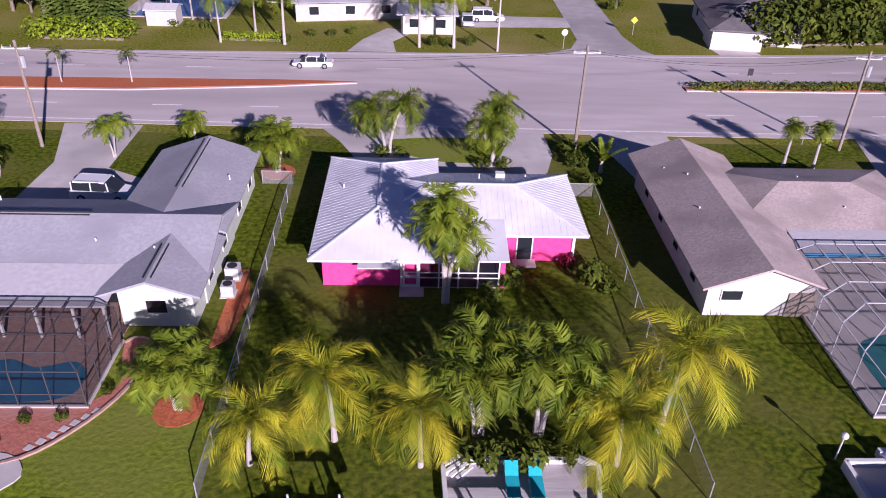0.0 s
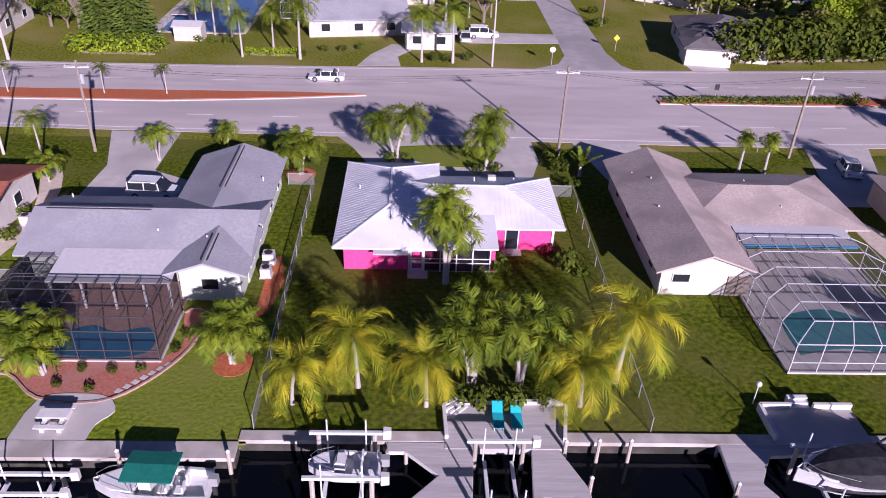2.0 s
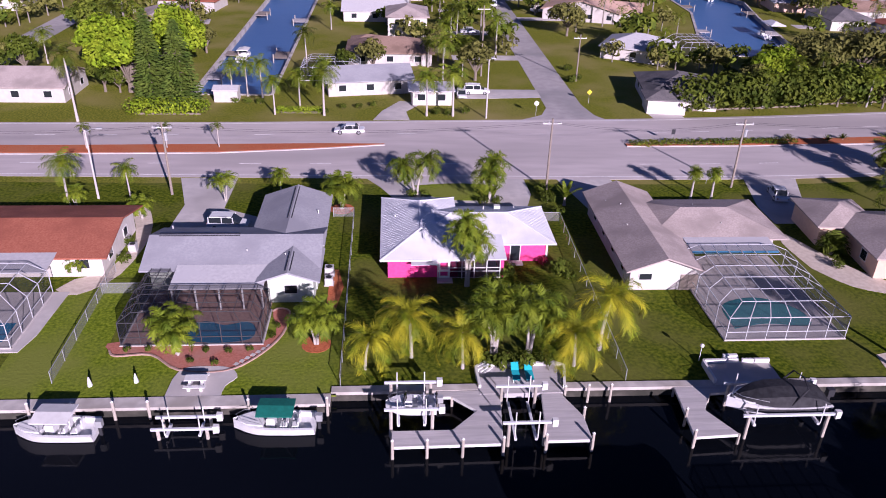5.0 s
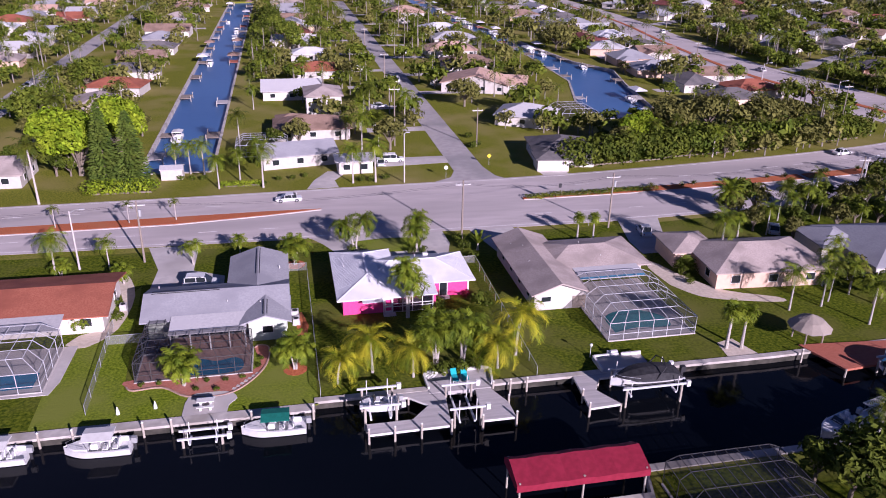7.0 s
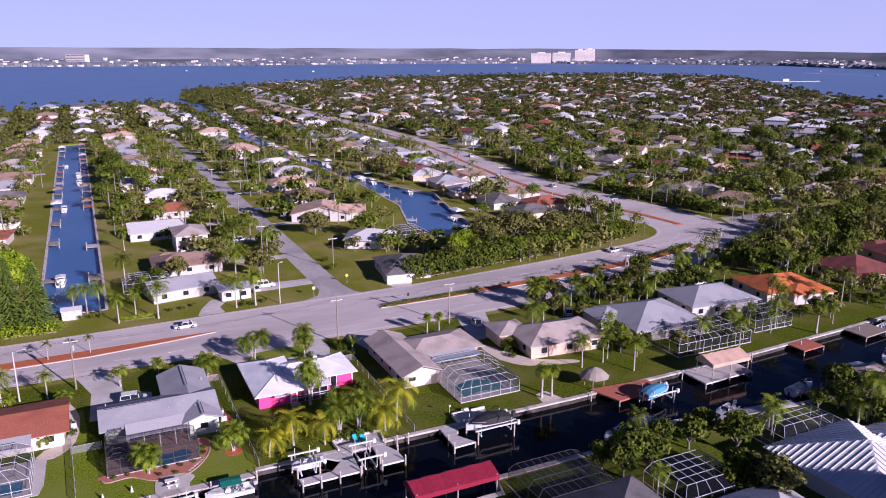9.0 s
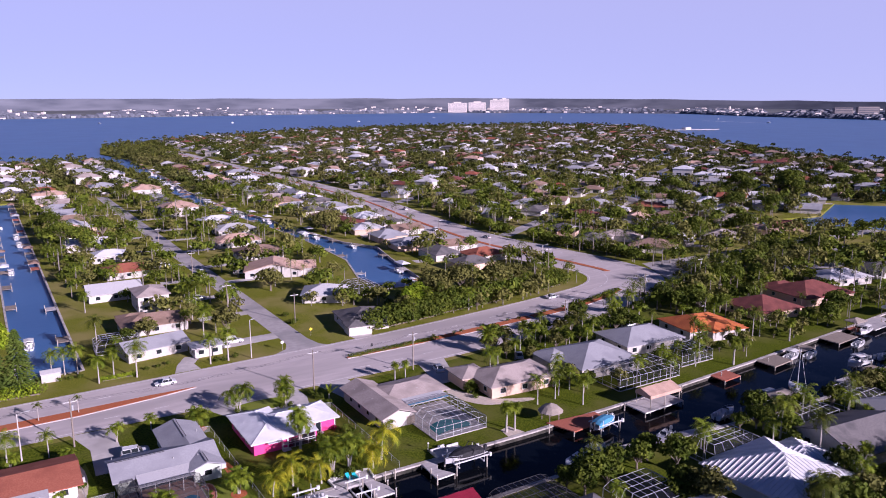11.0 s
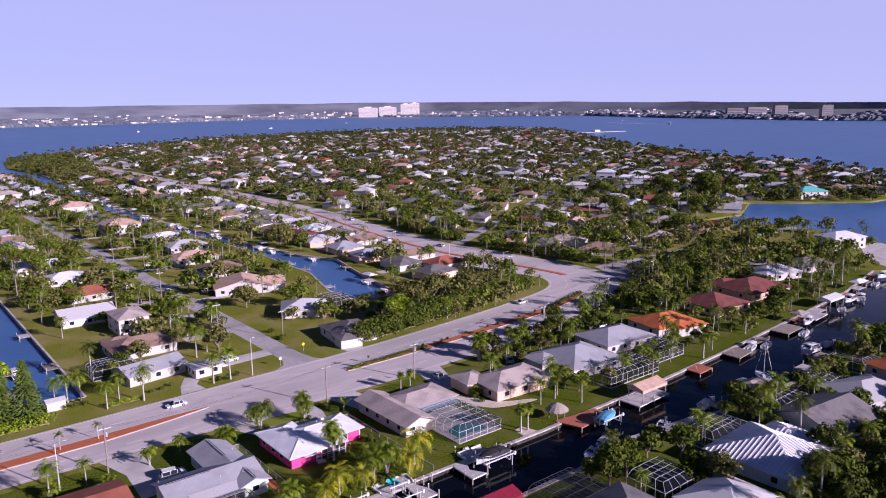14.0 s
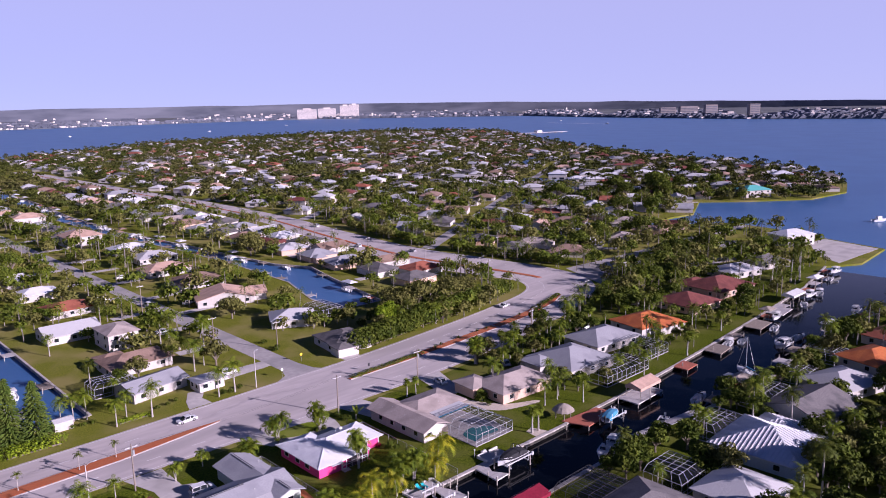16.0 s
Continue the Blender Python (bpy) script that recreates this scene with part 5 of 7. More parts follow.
# ---- the rest of the quarter ----
named = [("white bungalow with a grey roof at the corner", -9.5, 112.5, 15, 9, 10, "gable_x", GREYROOF, WALL, None), ("white carport with a flat pale roof", 2.0, 104.6, 7, 5, 0, "flat", LIGHTROOF, WALL, None),
         ("white bungalow with a brown tile roof", -5.2, 134, 17, 11, 0, "hip", BROWNROOF, WALL, (-8, -1, 3, 9)), ("pale house with a light flat-pitched roof", -9, 178, 16, 12, 0, "gable_x", LIGHTROOF, WALL, None),
         ("white bungalow with a red roof", 0, 208, 15, 11, 0, "hip", REDROOF, WALL, None), ("pale house with a rounded white roof", -1, 240, 14, 10, 0, "hip", WHITEMETAL, WALL, None),
         ("pale bungalow with a taupe roof by the road", -68, 108, 16, 11, 0, "gable_x", BEIGEROOF, WALL, None),
         ("white bungalow with a wide grey roof", 49.5, 139, 14, 12, -28, "hip", LIGHTROOF, WALL, None), ("white garage house with a dark brown roof", 46.8, 107, 12, 14, -8, "hip", DARKROOF, WALL, (-6.5, 0, -10, -5)),
         ("white gabled house with a peach roof", 47, 182, 20, 14, -20, "gable_y", PEACHROOF, WALL, (2, 15, -4, 6)), ("tan-roofed bungalow on the side street", 52, 215, 18, 13, -6, "hip", BROWNROOF, WALL, None),
         ("pale bungalow with a taupe roof", 52, 246, 19, 13, 0, "hip", PEACHROOF, WALL, None), ("white bungalow with a flat pale roof", 60, 276, 18, 12, 0, "hip", LIGHTROOF, WALL, None), ("bungalow with a pale roof", 60, 306, 18, 12, 0, "hip", WHITEMETAL, WALL, None),
         ("pinkish bungalow with a taupe roof", 55.5, 46.5, 17, 11, -4, "hip", BEIGEROOF, PEACHWALL, (-11.5, -5, 2, 9)), ("large house with a dark slate-grey hip roof", 79.7, 46.6, 17, 15.6, -5, "hip", GREYROOF, WALL, (-12, -5, 0, 7.5)),
         ("house with a broad grey roof", 101, 51.5, 18, 13, -6, "hip", GREYROOF, WALL, None), ("white house with an orange tile roof", 124, 51, 17, 13, -10, "hip", ORANGEROOF, WALL, (-3, 8, -9, -2)),
         ("house with a maroon tile hip roof", 155, 53.5, 16, 15.5, -6, "hip", MAROONROOF, PEACHWALL, None), ("large house with a maroon tile roof", 183, 56.5, 21, 17, -8, "hip", MAROONROOF, PEACHWALL, (-9, 2, 4, 12)),
         ("house with a pale teal roof", 212, 64, 18, 12, -15, "hip", LIGHTROOF, WALL, None), ("dark-roofed white house by the water", 236, 62, 16, 12, -20, "hip", DARKROOF, WALL, None),
         ("large pale blue house with a white ribbed metal roof", 66.2, -14.2, 17.4, 17.8, 2, "hip", WHITEMETAL, BLUEWALL, (4, 13, -3, 6)), ("white house with a flat dark roof", 91, -12.4, 17, 13.5, -6, "gable_x", DARKROOF, WALL, None),
         ("white bungalow with a pale grey roof", 112, -12, 16, 12, -16, "hip", LIGHTROOF, WALL, None), ("white house with an orange tile roof", 136, -12, 16, 12, -16, "hip", ORANGEROOF, WALL, None), ("white house with a red tile roof", 160, -10, 15, 12, -10, "hip", REDROOF, WALL, None),
         ("house with a dark shingle roof", 184, -14, 16, 12, -5, "hip", DARKROOF, WALL, None), ("dark-roofed house south of the canal", 24, -10, 20, 13, 0, "hip", DARKROOF, WALL, None), ("pale-roofed house south of the canal", 44, -18.5, 13, 12, 0, "hip", LIGHTROOF, WALL, None)]
taken = [(-2, 50, 12), (-21, 46, 13), (28, 48, 13), (-43, 48, 13)]
for label, x, y, w, d, rz, kind, rm, wm, wing in named:
    house(label, x, y, w, d, rz, kind, rm, wm, wing=wing, ribs=wm == BLUEWALL, rise=0.15 if kind == "flat" else None, storeys=1)
    taken.append((x, y, max(w, d) * 0.62))
house("two-storey white house with taupe hip roof", -1.2, 158, 9, 12, 0, "hip", BEIGEROOF, WALL, storeys=2)
taken.append((-1, 158, 8))
house("large two-storey white house with a peach hip roof", 51, 350, 18, 15, 0, "hip", PEACHROOF, WALL, storeys=2)
taken.append((51, 350, 11))
house("two-storey white house with a teal metal roof", 455, 168, 20, 15, -30, "hip", TEALROOF, WALL, storeys=2)
taken.append((455, 168, 13))
house("two-storey white house by the point", 292, 74, 18, 12, -20, "hip", WHITEMETAL, WALL, storeys=2)
taken.append((292, 74, 12))


def near_road(x, y, m):
    for line in (ROAD_C,):
        for a, b in zip(line, line[1:]):
            if min(a[0], b[0]) - 30 < x < max(a[0], b[0]) + 30 and min(a[1], b[1]) - 30 < y < max(a[1], b[1]) + 30:
                dx, dy = b[0] - a[0], b[1] - a[1]
                t = max(0, min(1, ((x - a[0]) * dx + (y - a[1]) * dy) / (dx * dx + dy * dy + 1e-9)))
                if math.hypot(x - a[0] - t * dx, y - a[1] - t * dy) < 12.5 + m + (1.5 if b[1] > 118 else 0):
                    return True
    if 22 - m < x < 28.6 + m and 94 < y < 458 or -88 - m < x < -81 + m and y > 96:
        return True
    for xa, ya, xb, yb in ((166, 200, 900, 640), (178, 330, 800, 760), (180, 470, 760, 900), (163, 108, 330, 116), (205, 110, 222, 85), (222, 85, 274, 88)):
        dx, dy = xb - xa, yb - ya
        t = max(0, min(1, ((x - xa) * dx + (y - ya) * dy) / (dx * dx + dy * dy)))
        if math.hypot(x - xa - t * dx, y - ya - t * dy) < 4 + m:
            return True
    return False


def free(x, y, r):
    return all((x - a) ** 2 + (y - b) ** 2 > (r + c) ** 2 for a, b, c in taken)


LAGOONS = [[(400, 300), (430, 282), (470, 360), (462, 385), (440, 375)], [(330, 520), (470, 600), (465, 612), (325, 532)], [(560, 470), (700, 560), (694, 570), (554, 480)], [(260, 230), (380, 296), (376, 304), (255, 238)]]
g = Geo()
for lg in LAGOONS:
    g.prism(lg, -0.4, 0.05)
structure("lagoon_water", g, BAY, "blue lagoon water between gardens", "water")
LAND_OK = lambda x, y, r: on_land(x, y, r) and not any(inside(x, y, lg) for lg in LAGOONS)
rng = random.Random(77)
ROOFS = [LIGHTROOF, LIGHTROOF, LIGHTROOF, BROWNROOF, BROWNROOF, BEIGEROOF, GREYROOF, GREYROOF, PEACHROOF, DARKROOF, DARKROOF, WHITEMETAL, WHITEMETAL, MAROONROOF, REDROOF]
NAMES = {LIGHTROOF: "pale", BROWNROOF: "brown", BEIGEROOF: "taupe", GREYROOF: "grey", PEACHROOF: "peach tile", DARKROOF: "dark", WHITEMETAL: "white metal", MAROONROOF: "maroon tile", REDROOF: "red"}
spots = []
for y in range(272, 700, 25):
    spots += [(-6, y, 0), (52, y + 75, 0)]
for y in range(140, 460, 24):
    spots += [(-58, y, 0), (-106, y, 0), (-130, y + 12, 0)]
for y in range(152, 700, 23):
    spots += [(115, y, 0), (128 + (y - 150) * 0.03, y + 11, 0)]
for y in range(140, 1300, 27):
    for x in range(185, 1200, 25):
        spots.append((x + (y * 0.45) % 25 + rng.uniform(-4, 4), y + rng.uniform(-4, 4), -55))
for x in range(-80, -300, -24):
    spots.append((x, 48, 0))
for x in range(208, 330, 25):
    spots += [(x, -16 - (x - 208) * 0.3, -10)]
for y in range(480, 760, 25):
    for x in range(-160, 70, 27):
        spots.append((x, y, 0))
far_geo, drives = {}, Geo()
kept = 0
for x, y, rz in spots:
    w, d = rng.uniform(14, 19), rng.uniform(10, 13.5)
    if not LAND_OK(x, y, 9) or near_road(x, y, 7) or not free(x, y, 7.5) or (math.hypot(x + 40, y + 80) > 700 and rng.random() < 0.25):
        continue
    taken.append((x, y, 7.5))
    rz += rng.uniform(-8, 8) + (90 if rng.random() < 0.25 else 0)
    rm = rng.choice(ROOFS)
    dist = math.hypot(x + 40, y + 80)
    if rng.random() < 0.8:
        side = rng.choice((-1, 1))
        drive = Geo().box(-w * 0.35, -w * 0.35 + 4.5, side * (d / 2), side * (d / 2 + 7.5), -0.2, 0.045) if side > 0 else Geo().box(-w * 0.35, -w * 0.35 + 4.5, -d / 2 - 7.5, -d / 2, -0.2, 0.045)
        drive.box(w * 0.1, w * 0.42, -side * d / 2 - 2.5, -side * d / 2 + 2.5, -0.2, 0.05)
        m = pose(x, y, 0, 0, 0, rz)
        if LAND_OK(*(m @ Vector((0, side * (d / 2 + 7.5), 0))).xy, 0.5):
            drives.add([m @ Vector(v) for v in drive.v], drive.f)
    if dist < 520:
        wing = (-w / 2 + 1, -w / 2 + 6.5, -d / 2 - 3.5, -d / 2 + 2) if rng.random() < 0.5 else None
        hs = house("bungalow with a %s roof in a garden" % NAMES[rm], x, y, w, d, rz, rng.choice(["hip", "hip", "gable_x"]), rm, rng.choice([WALL, WALL, WALL, PEACHWALL]), wing=wing, detail=dist < 240, group="bungalows of the quarter")
        kept += 1
    else:
        st = 2 if rng.random() < 0.2 else 1
        m = pose(x, y, 0, 0, 0, rz)
        rise = min(w, d) * 0.19
        for mm, gg in ((rm, roof_geo("hip", -w / 2 - .6, w / 2 + .6, -d / 2 - .6, d / 2 + .6, 2.7 * st + .1, rise)), (WALL, Geo().box(-w / 2, w / 2, -d / 2, d / 2, 0, 2.7 * st)),
                       (GLASSDARK, Geo().box(-w * 0.3, -w * 0.05, -d / 2 - 0.05, d / 2 + 0.05, 0.8, 2.0).box(w * 0.12, w * 0.38, -d / 2 - 0.05, d / 2 + 0.05, 0.3, 2.1))):
            far_geo.setdefault(mm, Geo()).add([m @ Vector(v) for v in gg.v], gg.f)
tagged(part("garden_paving", drives, CONCRETE), "pale concrete drives and patios of many houses", "paving", kind="stuff")
far_root = thing("distant_houses", "many distant bungalows with mixed roofs", "houses")
far_root["kind"] = "stuff"
for mm, gg in far_geo.items():
    part("far_roofs" if mm in NAMES else "far_walls", gg, mm, far_root)

# ---- docks ----
def piling(x, y, z1=0.9, r=0.13):
    ob = tagged(part("piling", Geo().tube([(0, 0, -2.6), (0, 0, z1)], [r, r * 0.92], 8), PILING), "weathered wooden mooring piling with a pale cap", "piling", "mooring pilings")
    part("cap", Geo().tube([(0, 0, z1), (0, 0, z1 + 0.12)], [r * 1.1, 0.02], 8), WHITE, ob)
    ob.location = (x, y, 0)
    return ob


def dock(label, outline, z=0.12, material=None, posts=()):
    root = thing("dock", label, "dock")
    part("decking", Geo().prism(outline, z - 0.06, z), material or DECK, root)
    e = Geo()
    for a, b in zip(outline, outline[1:] + outline[:1]):
        e.bar((*a, z - 0.14), (*b, z - 0.14), 0.06, 0.24)
    part("rim_board", e, material or WHITE, root)
    xs, ys = [p[0] for p in outline], [p[1] for p in outline]
    for px, py in posts or [(x, y) for x, y in outline if y < 24]:
        part("pile", Geo().tube([(px, py, -2.6), (px, py, z - 0.02)], [0.12, 0.12], 6), PILING, root)
    return root


dock("grey composite dock round a boat slip", [(-5, 17.5), (3.4, 17.6), (3.9, 23.9), (-1.2, 23.9), (-1.2, 23.2), (-0.1, 23.2), (1.8, 21.4), (-0.3, 19.2), (-5, 19.2)])
dock("grey composite dock beside the boat slip", [(6.8, 17.8), (10.3, 17.8), (10.2, 20.5), (9.0, 23.2), (9.0, 23.9), (7.4, 23.9)], 0.115)
slab("patio", [(2.2, 23.4), (9.3, 23.4), (9.6, 26.6), (9.0, 27.2), (3.0, 27.2), (2.3, 26.6)], DECK, "grey composite waterside patio", "patio", 0.16)
for pa, pb in (((2.3, 24.2), (2.2, 26.8)), ((2.2, 26.8), (3.2, 27.5)), ((3.2, 27.2), (8.9, 27.2)), ((8.9, 27.4), (9.9, 26.8)), ((9.9, 26.8), (9.4, 24.0))):
    tagged(part("patio_wall", Geo().bar((*pa, 0.22), (*pb, 0.22), 0.22, 0.5), WHITE), "low white patio edge wall", "low wall")
for k in range(3):
    tagged(part("patio_step", Geo().prism([(2.3 + 0.3 * k, 26.3 - 0.12 * k), (3.3 + 0.2 * k, 27.1 - 0.12 * k), (3.2 + 0.2 * k, 27.25 - 0.12 * k), (2.2 + 0.3 * k, 26.45 - 0.12 * k)], 0, 0.42 - 0.08 * k), WHITE), "white corner step of the patio", "step")
dock("grey composite dock with a cut-out slip", [(18.4, 17.8), (22.0, 18.0), (20.3, 20.9), (21.5, 23.0), (26.0, 23.3), (26.0, 23.9), (18.8, 23.9)])
slab("platform", [(22.4, 23.9), (28.4, 23.9), (28.4, 27.0), (22.4, 27.0)], CONCRETE, "pale raised boat platform", "platform", 0.2)
for pa, pb in (((22.4, 24.2), (22.4, 27.0)), ((22.4, 27.0), (24.4, 27.0)), ((25.9, 27.0), (28.4, 27.0))):
    tagged(part("platform_wall", Geo().bar((*pa, 0.3), (*pb, 0.3), 0.22, 0.6), WHITE), "low white platform wall", "low wall")
for k in range(3):
    tagged(part("platform_step", Geo().box(24.5, 25.8, 27.0 + 0.3 * k, 27.3 + 0.3 * k, 0, 0.2 + 0.16 * k), WHITE), "white concrete garden step", "step")
dock("red-stained timber dock with a tiki hut", [(48.6, 25.6), (50.6, 19.6), (61.0, 20.4), (60.4, 24.6)], 0.2, REDDECK)
dock("grey timber dock under a tan canopy", [(69, 18.6), (81, 19.2), (81, 24.4), (69, 24.2)], 0.15)
dock("small red-stained timber canal dock", [(98, 21.8), (104, 22.2), (104, 26.4), (98, 26.0)], 0.15, REDDECK)
dock("timber dock on the south bank", [(53, 8.4), (77, 5.6), (77.4, 7.6), (53.4, 10.6)], 0.15)
dock("weathered timber dock on the canal", [(146, 23.5), (156, 24.3), (156, 29.6), (146, 29)], 0.15, WOODPOLE)
dock("weathered timber dock on the canal", [(116, 21.5), (124, 22.3), (124, 27.2), (116, 26.6)], 0.15, WOODPOLE)
dock("weathered timber dock on the canal", [(166, 25), (176, 26), (176, 31.6), (166, 30.6)], 0.15)
for x, y in [(-36.5, 22.4), (-33.4, 22.4), (-30.0, 22.4), (-26.9, 22.4), (-24.2, 22.4), (-16.4, 22.4), (-13.2, 22.4), (-10.2, 22.4), (9.3, 23.3), (11.3, 23.4), (13.2, 23.4), (-5.0, 17.3), (-2.4, 17.3), (0.3, 17.3), (3.4, 17.4), (6.7, 17.6), (10.3, 17.6), (10.3, 20.6), (18.3, 17.7), (18.5, 20.2),
             (47.5, 23.4), (60, 20), (68, 23.5), (86, 24), (100, 24.4), (118, 24.8), (132, 26)]:
    piling(x, y)


def boat_lift(label, x0, x1, y0, y1, z, zc=0.2):
    """Four posts, two drive beams, two cradle beams."""
    root = thing("boat_lift", label, "boat lift")
    for x in (x0, x1):
        for y in (y0, y1):
            part("post", Geo().tube([(x, y, -2.6), (x, y, z)], [0.14, 0.14], 8), PILING, root)
    for y in (y0, y1):
        part("beam", Geo().box(x0 - 0.5, x1 + 0.5, y - 0.09, y + 0.09, z, z + 0.2), ALU, root)
        part("motor_cover", Geo().prism([(x1 + 0.5, y - 0.2), (x1 + 0.95, y - 0.15), (x1 + 0.95, y + 0.15), (x1 + 0.5, y + 0.2)], z - 0.25, z + 0.4), WHITE, root)
        for x in (x0 + 0.5, x1 - 0.5):
            part("guide_pole", Geo().tube([(x, y, zc), (x, y, z + 1.1)], [0.05, 0.05], 6), WHITE, root)
    for x in (x0 + 0.6, x1 - 0.6):
        part("cradle", Geo().box(x - 0.1, x + 0.1, y0, y1, zc - 0.2, zc), ALU, root)
    return root


boat_lift("white aluminium boat lift on wooden posts", -5.1, -1.9, 19.6, 22.9, 1.8, 0.4)
boat_lift("open empty boat lift with white rails", 3.9, 6.7, 18.4, 22.8, 1.3, -0.2)
boat_lift("white boat lift holding a covered boat", 22.8, 29.2, 18.6, 22.6, 1.3, 0.5)
boat_lift("half-sunken old boat lift", -22.9, -19.2, 20.0, 21.4, 0.0, -0.5)
boat_lift("boat lift beside the red dock", 55, 60, 16.8, 19.8, 1.2, 0.3)


# ---- boats ----
def hull(L, W, H, n=12):
    """A lofted hull along x, bow at +x, with a sole and a coaming."""
    g = Geo()
    rings = []
    for i in range(n + 1):
        f = i / n
        x = -L / 2 + L * f
        hw = W / 2 * (0.92 + 0.08 * min(1, f * 4)) * (1 if f < 0.55 else max(0.03, 1 - ((f - 0.55) / 0.45) ** 2.2))
        sheer = H * (0.86 + 0.3 * max(0, f - 0.4))
        keel = -0.35 + 0.55 * max(0, f - 0.75) * 2.2
        rings.append([(x, 0, keel), (x, -hw * 0.75, keel * 0.3 + 0.05), (x, -hw, sheer), (x, -hw * 0.82, sheer + 0.02), (x, -hw * 0.78, 0.3), (x, 0, 0.3), (x, hw * 0.78, 0.3), (x, hw * 0.82, sheer + 0.02), (x, hw, sheer), (x, hw * 0.75, keel * 0.3 + 0.05)])
    m = len(rings[0])
    vs = [p for r in rings for p in r]
    fs = []
    for i in range(n):
        for k in range(m):
            fs.append((i * m + k, i * m + (k + 1) % m, (i + 1) * m + (k + 1) % m, (i + 1) * m + k))
    fs += [tuple(range(m - 1, -1, -1)), tuple(n * m + k for k in range(m))]
    return g.add(vs, fs)


def boat(label, L, W, canopy=None, cover=None, cabin=False, tower=False, mast=0, name="motorboat", category="boat", group=""):
    root = thing(name, label, category, group=group)
    part("hull", hull(L, W, 0.85), GEL, root)
    part("foredeck", Geo().prism([(L * 0.12, -W * 0.36), (L * 0.3, -W * 0.31), (L * 0.44, -W * 0.10), (L * 0.44, W * 0.10), (L * 0.3, W * 0.31), (L * 0.12, W * 0.36)], 0.5, 0.92), GEL, root)
    if cover:
        n = 9
        pts = []
        for i in range(n):
            f = i / (n - 1)
            x, hw, z = -L * 0.48 + L * 0.92 * f, W * 0.5 * (1 if f < 0.6 else 1 - ((f - 0.6) / 0.4) ** 2 * 0.85), 0.95 + 0.75 * math.sin(math.pi * min(1, f * 1.05)) ** 0.6
            pts.append([(x, -hw * 1.05, 0.32), (x, -hw * 0.75, z * 0.9), (x, 0, z), (x, hw * 0.75, z * 0.9), (x, hw * 1.05, 0.32)])
        part("tarpaulin", Geo().add([p for r in pts for p in r], [(i * 5 + k, i * 5 + 5 + k, i * 5 + 6 + k, i * 5 + k + 1) for i in range(n - 1) for k in range(4)]), cover, root, "fitted dark boat cover")
    else:
        part("console", Geo().prism([(-0.1, -0.45), (0.6, -0.4), (0.6, 0.4), (-0.1, 0.45)], 0.3, 1.15), GEL, root)
        part("windscreen", Geo().add([(0.62, -0.6, 1.0), (0.62, 0.6, 1.0), (0.35, 0.55, 1.5), (0.35, -0.55, 1.5), (0.66, -0.6, 1.0), (0.66, 0.6, 1.0), (0.39, 0.55, 1.5), (0.39, -0.55, 1.5)], [(0, 1, 2, 3), (7, 6, 5, 4), (0, 3, 7, 4), (1, 5, 6, 2), (3, 2, 6, 7)]), GLASSDARK, root)
        for sx in (-0.8, -1.7):
            for sy in (-0.45, 0.45):
                part("seat", Geo().box(sx - 0.25, sx + 0.25, sy - 0.28, sy + 0.28, 0.3, 0.75).box(sx - 0.3, sx - 0.2, sy - 0.28, sy + 0.28, 0.75, 1.15), GEL, root)
    if canopy:
        part("canopy", Geo().add([(-1.6, -W * .46, 1.98), (1.2, -W * .46, 2.0), (1.2, 0, 2.18), (-1.6, 0, 2.16), (1.2, W * .46, 2.0), (-1.6, W * .46, 1.98), (-1.6, -W * .46, 1.9), (1.2, -W * .46, 1.92), (1.2, W * .46, 1.92), (-1.6, W * .46, 1.9)],
                                 [(0, 1, 2, 3), (3, 2, 4, 5), (0, 6, 7, 1), (5, 4, 8, 9), (1, 7, 8, 4, 2), (3, 5, 9, 6, 0), (9, 8, 7, 6)]), canopy, root, "canvas sun top")
        for px in (-1.4, 1.0):
            for py in (-W * 0.42, W * 0.42):
                part("canopy_pole", Geo().tube([(px * 0.6, py, 0.8), (px, py, 1.95)], [0.025, 0.025], 5), CHROME, root)
    if tower:
        part("wake_tower", Geo().tube([(-0.6, -W * .45, 0.9), (-1.5, -W * .4, 2.2), (-1.7, 0, 2.4), (-1.5, W * .4, 2.2), (-0.6, W * .45, 0.9)], [0.07] * 5, 6), DARK, root)
    if mast:
        part("mast", Geo().tube([(0.4, 0, 0.5), (0.4, 0, mast)], [0.08, 0.05], 6), ALU, root)
        part("boom", Geo().bar((0.4, 0, 1.9), (-L * 0.4, 0, 1.9), 0.18), BLUECLOTH, root)
        for p in ((L * 0.48, 0, 0.9), (-L * 0.48, 0, 0.9)):
            part("stay", Geo().bar(p, (0.4, 0, mast), 0.03), GALV, root)
    mo = part("outboard_motor", Geo().prism([(-L / 2 - 0.55, -0.2), (-L / 2 - 0.05, -0.22), (-L / 2 - 0.05, 0.22), (-L / 2 - 0.55, 0.2)], 0.75, 1.35), DARK if cover else GALV, root)
    part("motor_leg", Geo().box(-L / 2 - 0.4, -L / 2 - 0.15, -0.07, 0.07, -0.4, 0.75), DARK, mo)
    part("rail", Geo().tube([(L * 0.15, -W * 0.42, 1.2), (L * 0.38, -W * 0.22, 1.28), (L * 0.46, 0, 1.3), (L * 0.38, W * 0.22, 1.28), (L * 0.15, W * 0.42, 1.2)], [0.02] * 5, 5), CHROME, root)
    return root


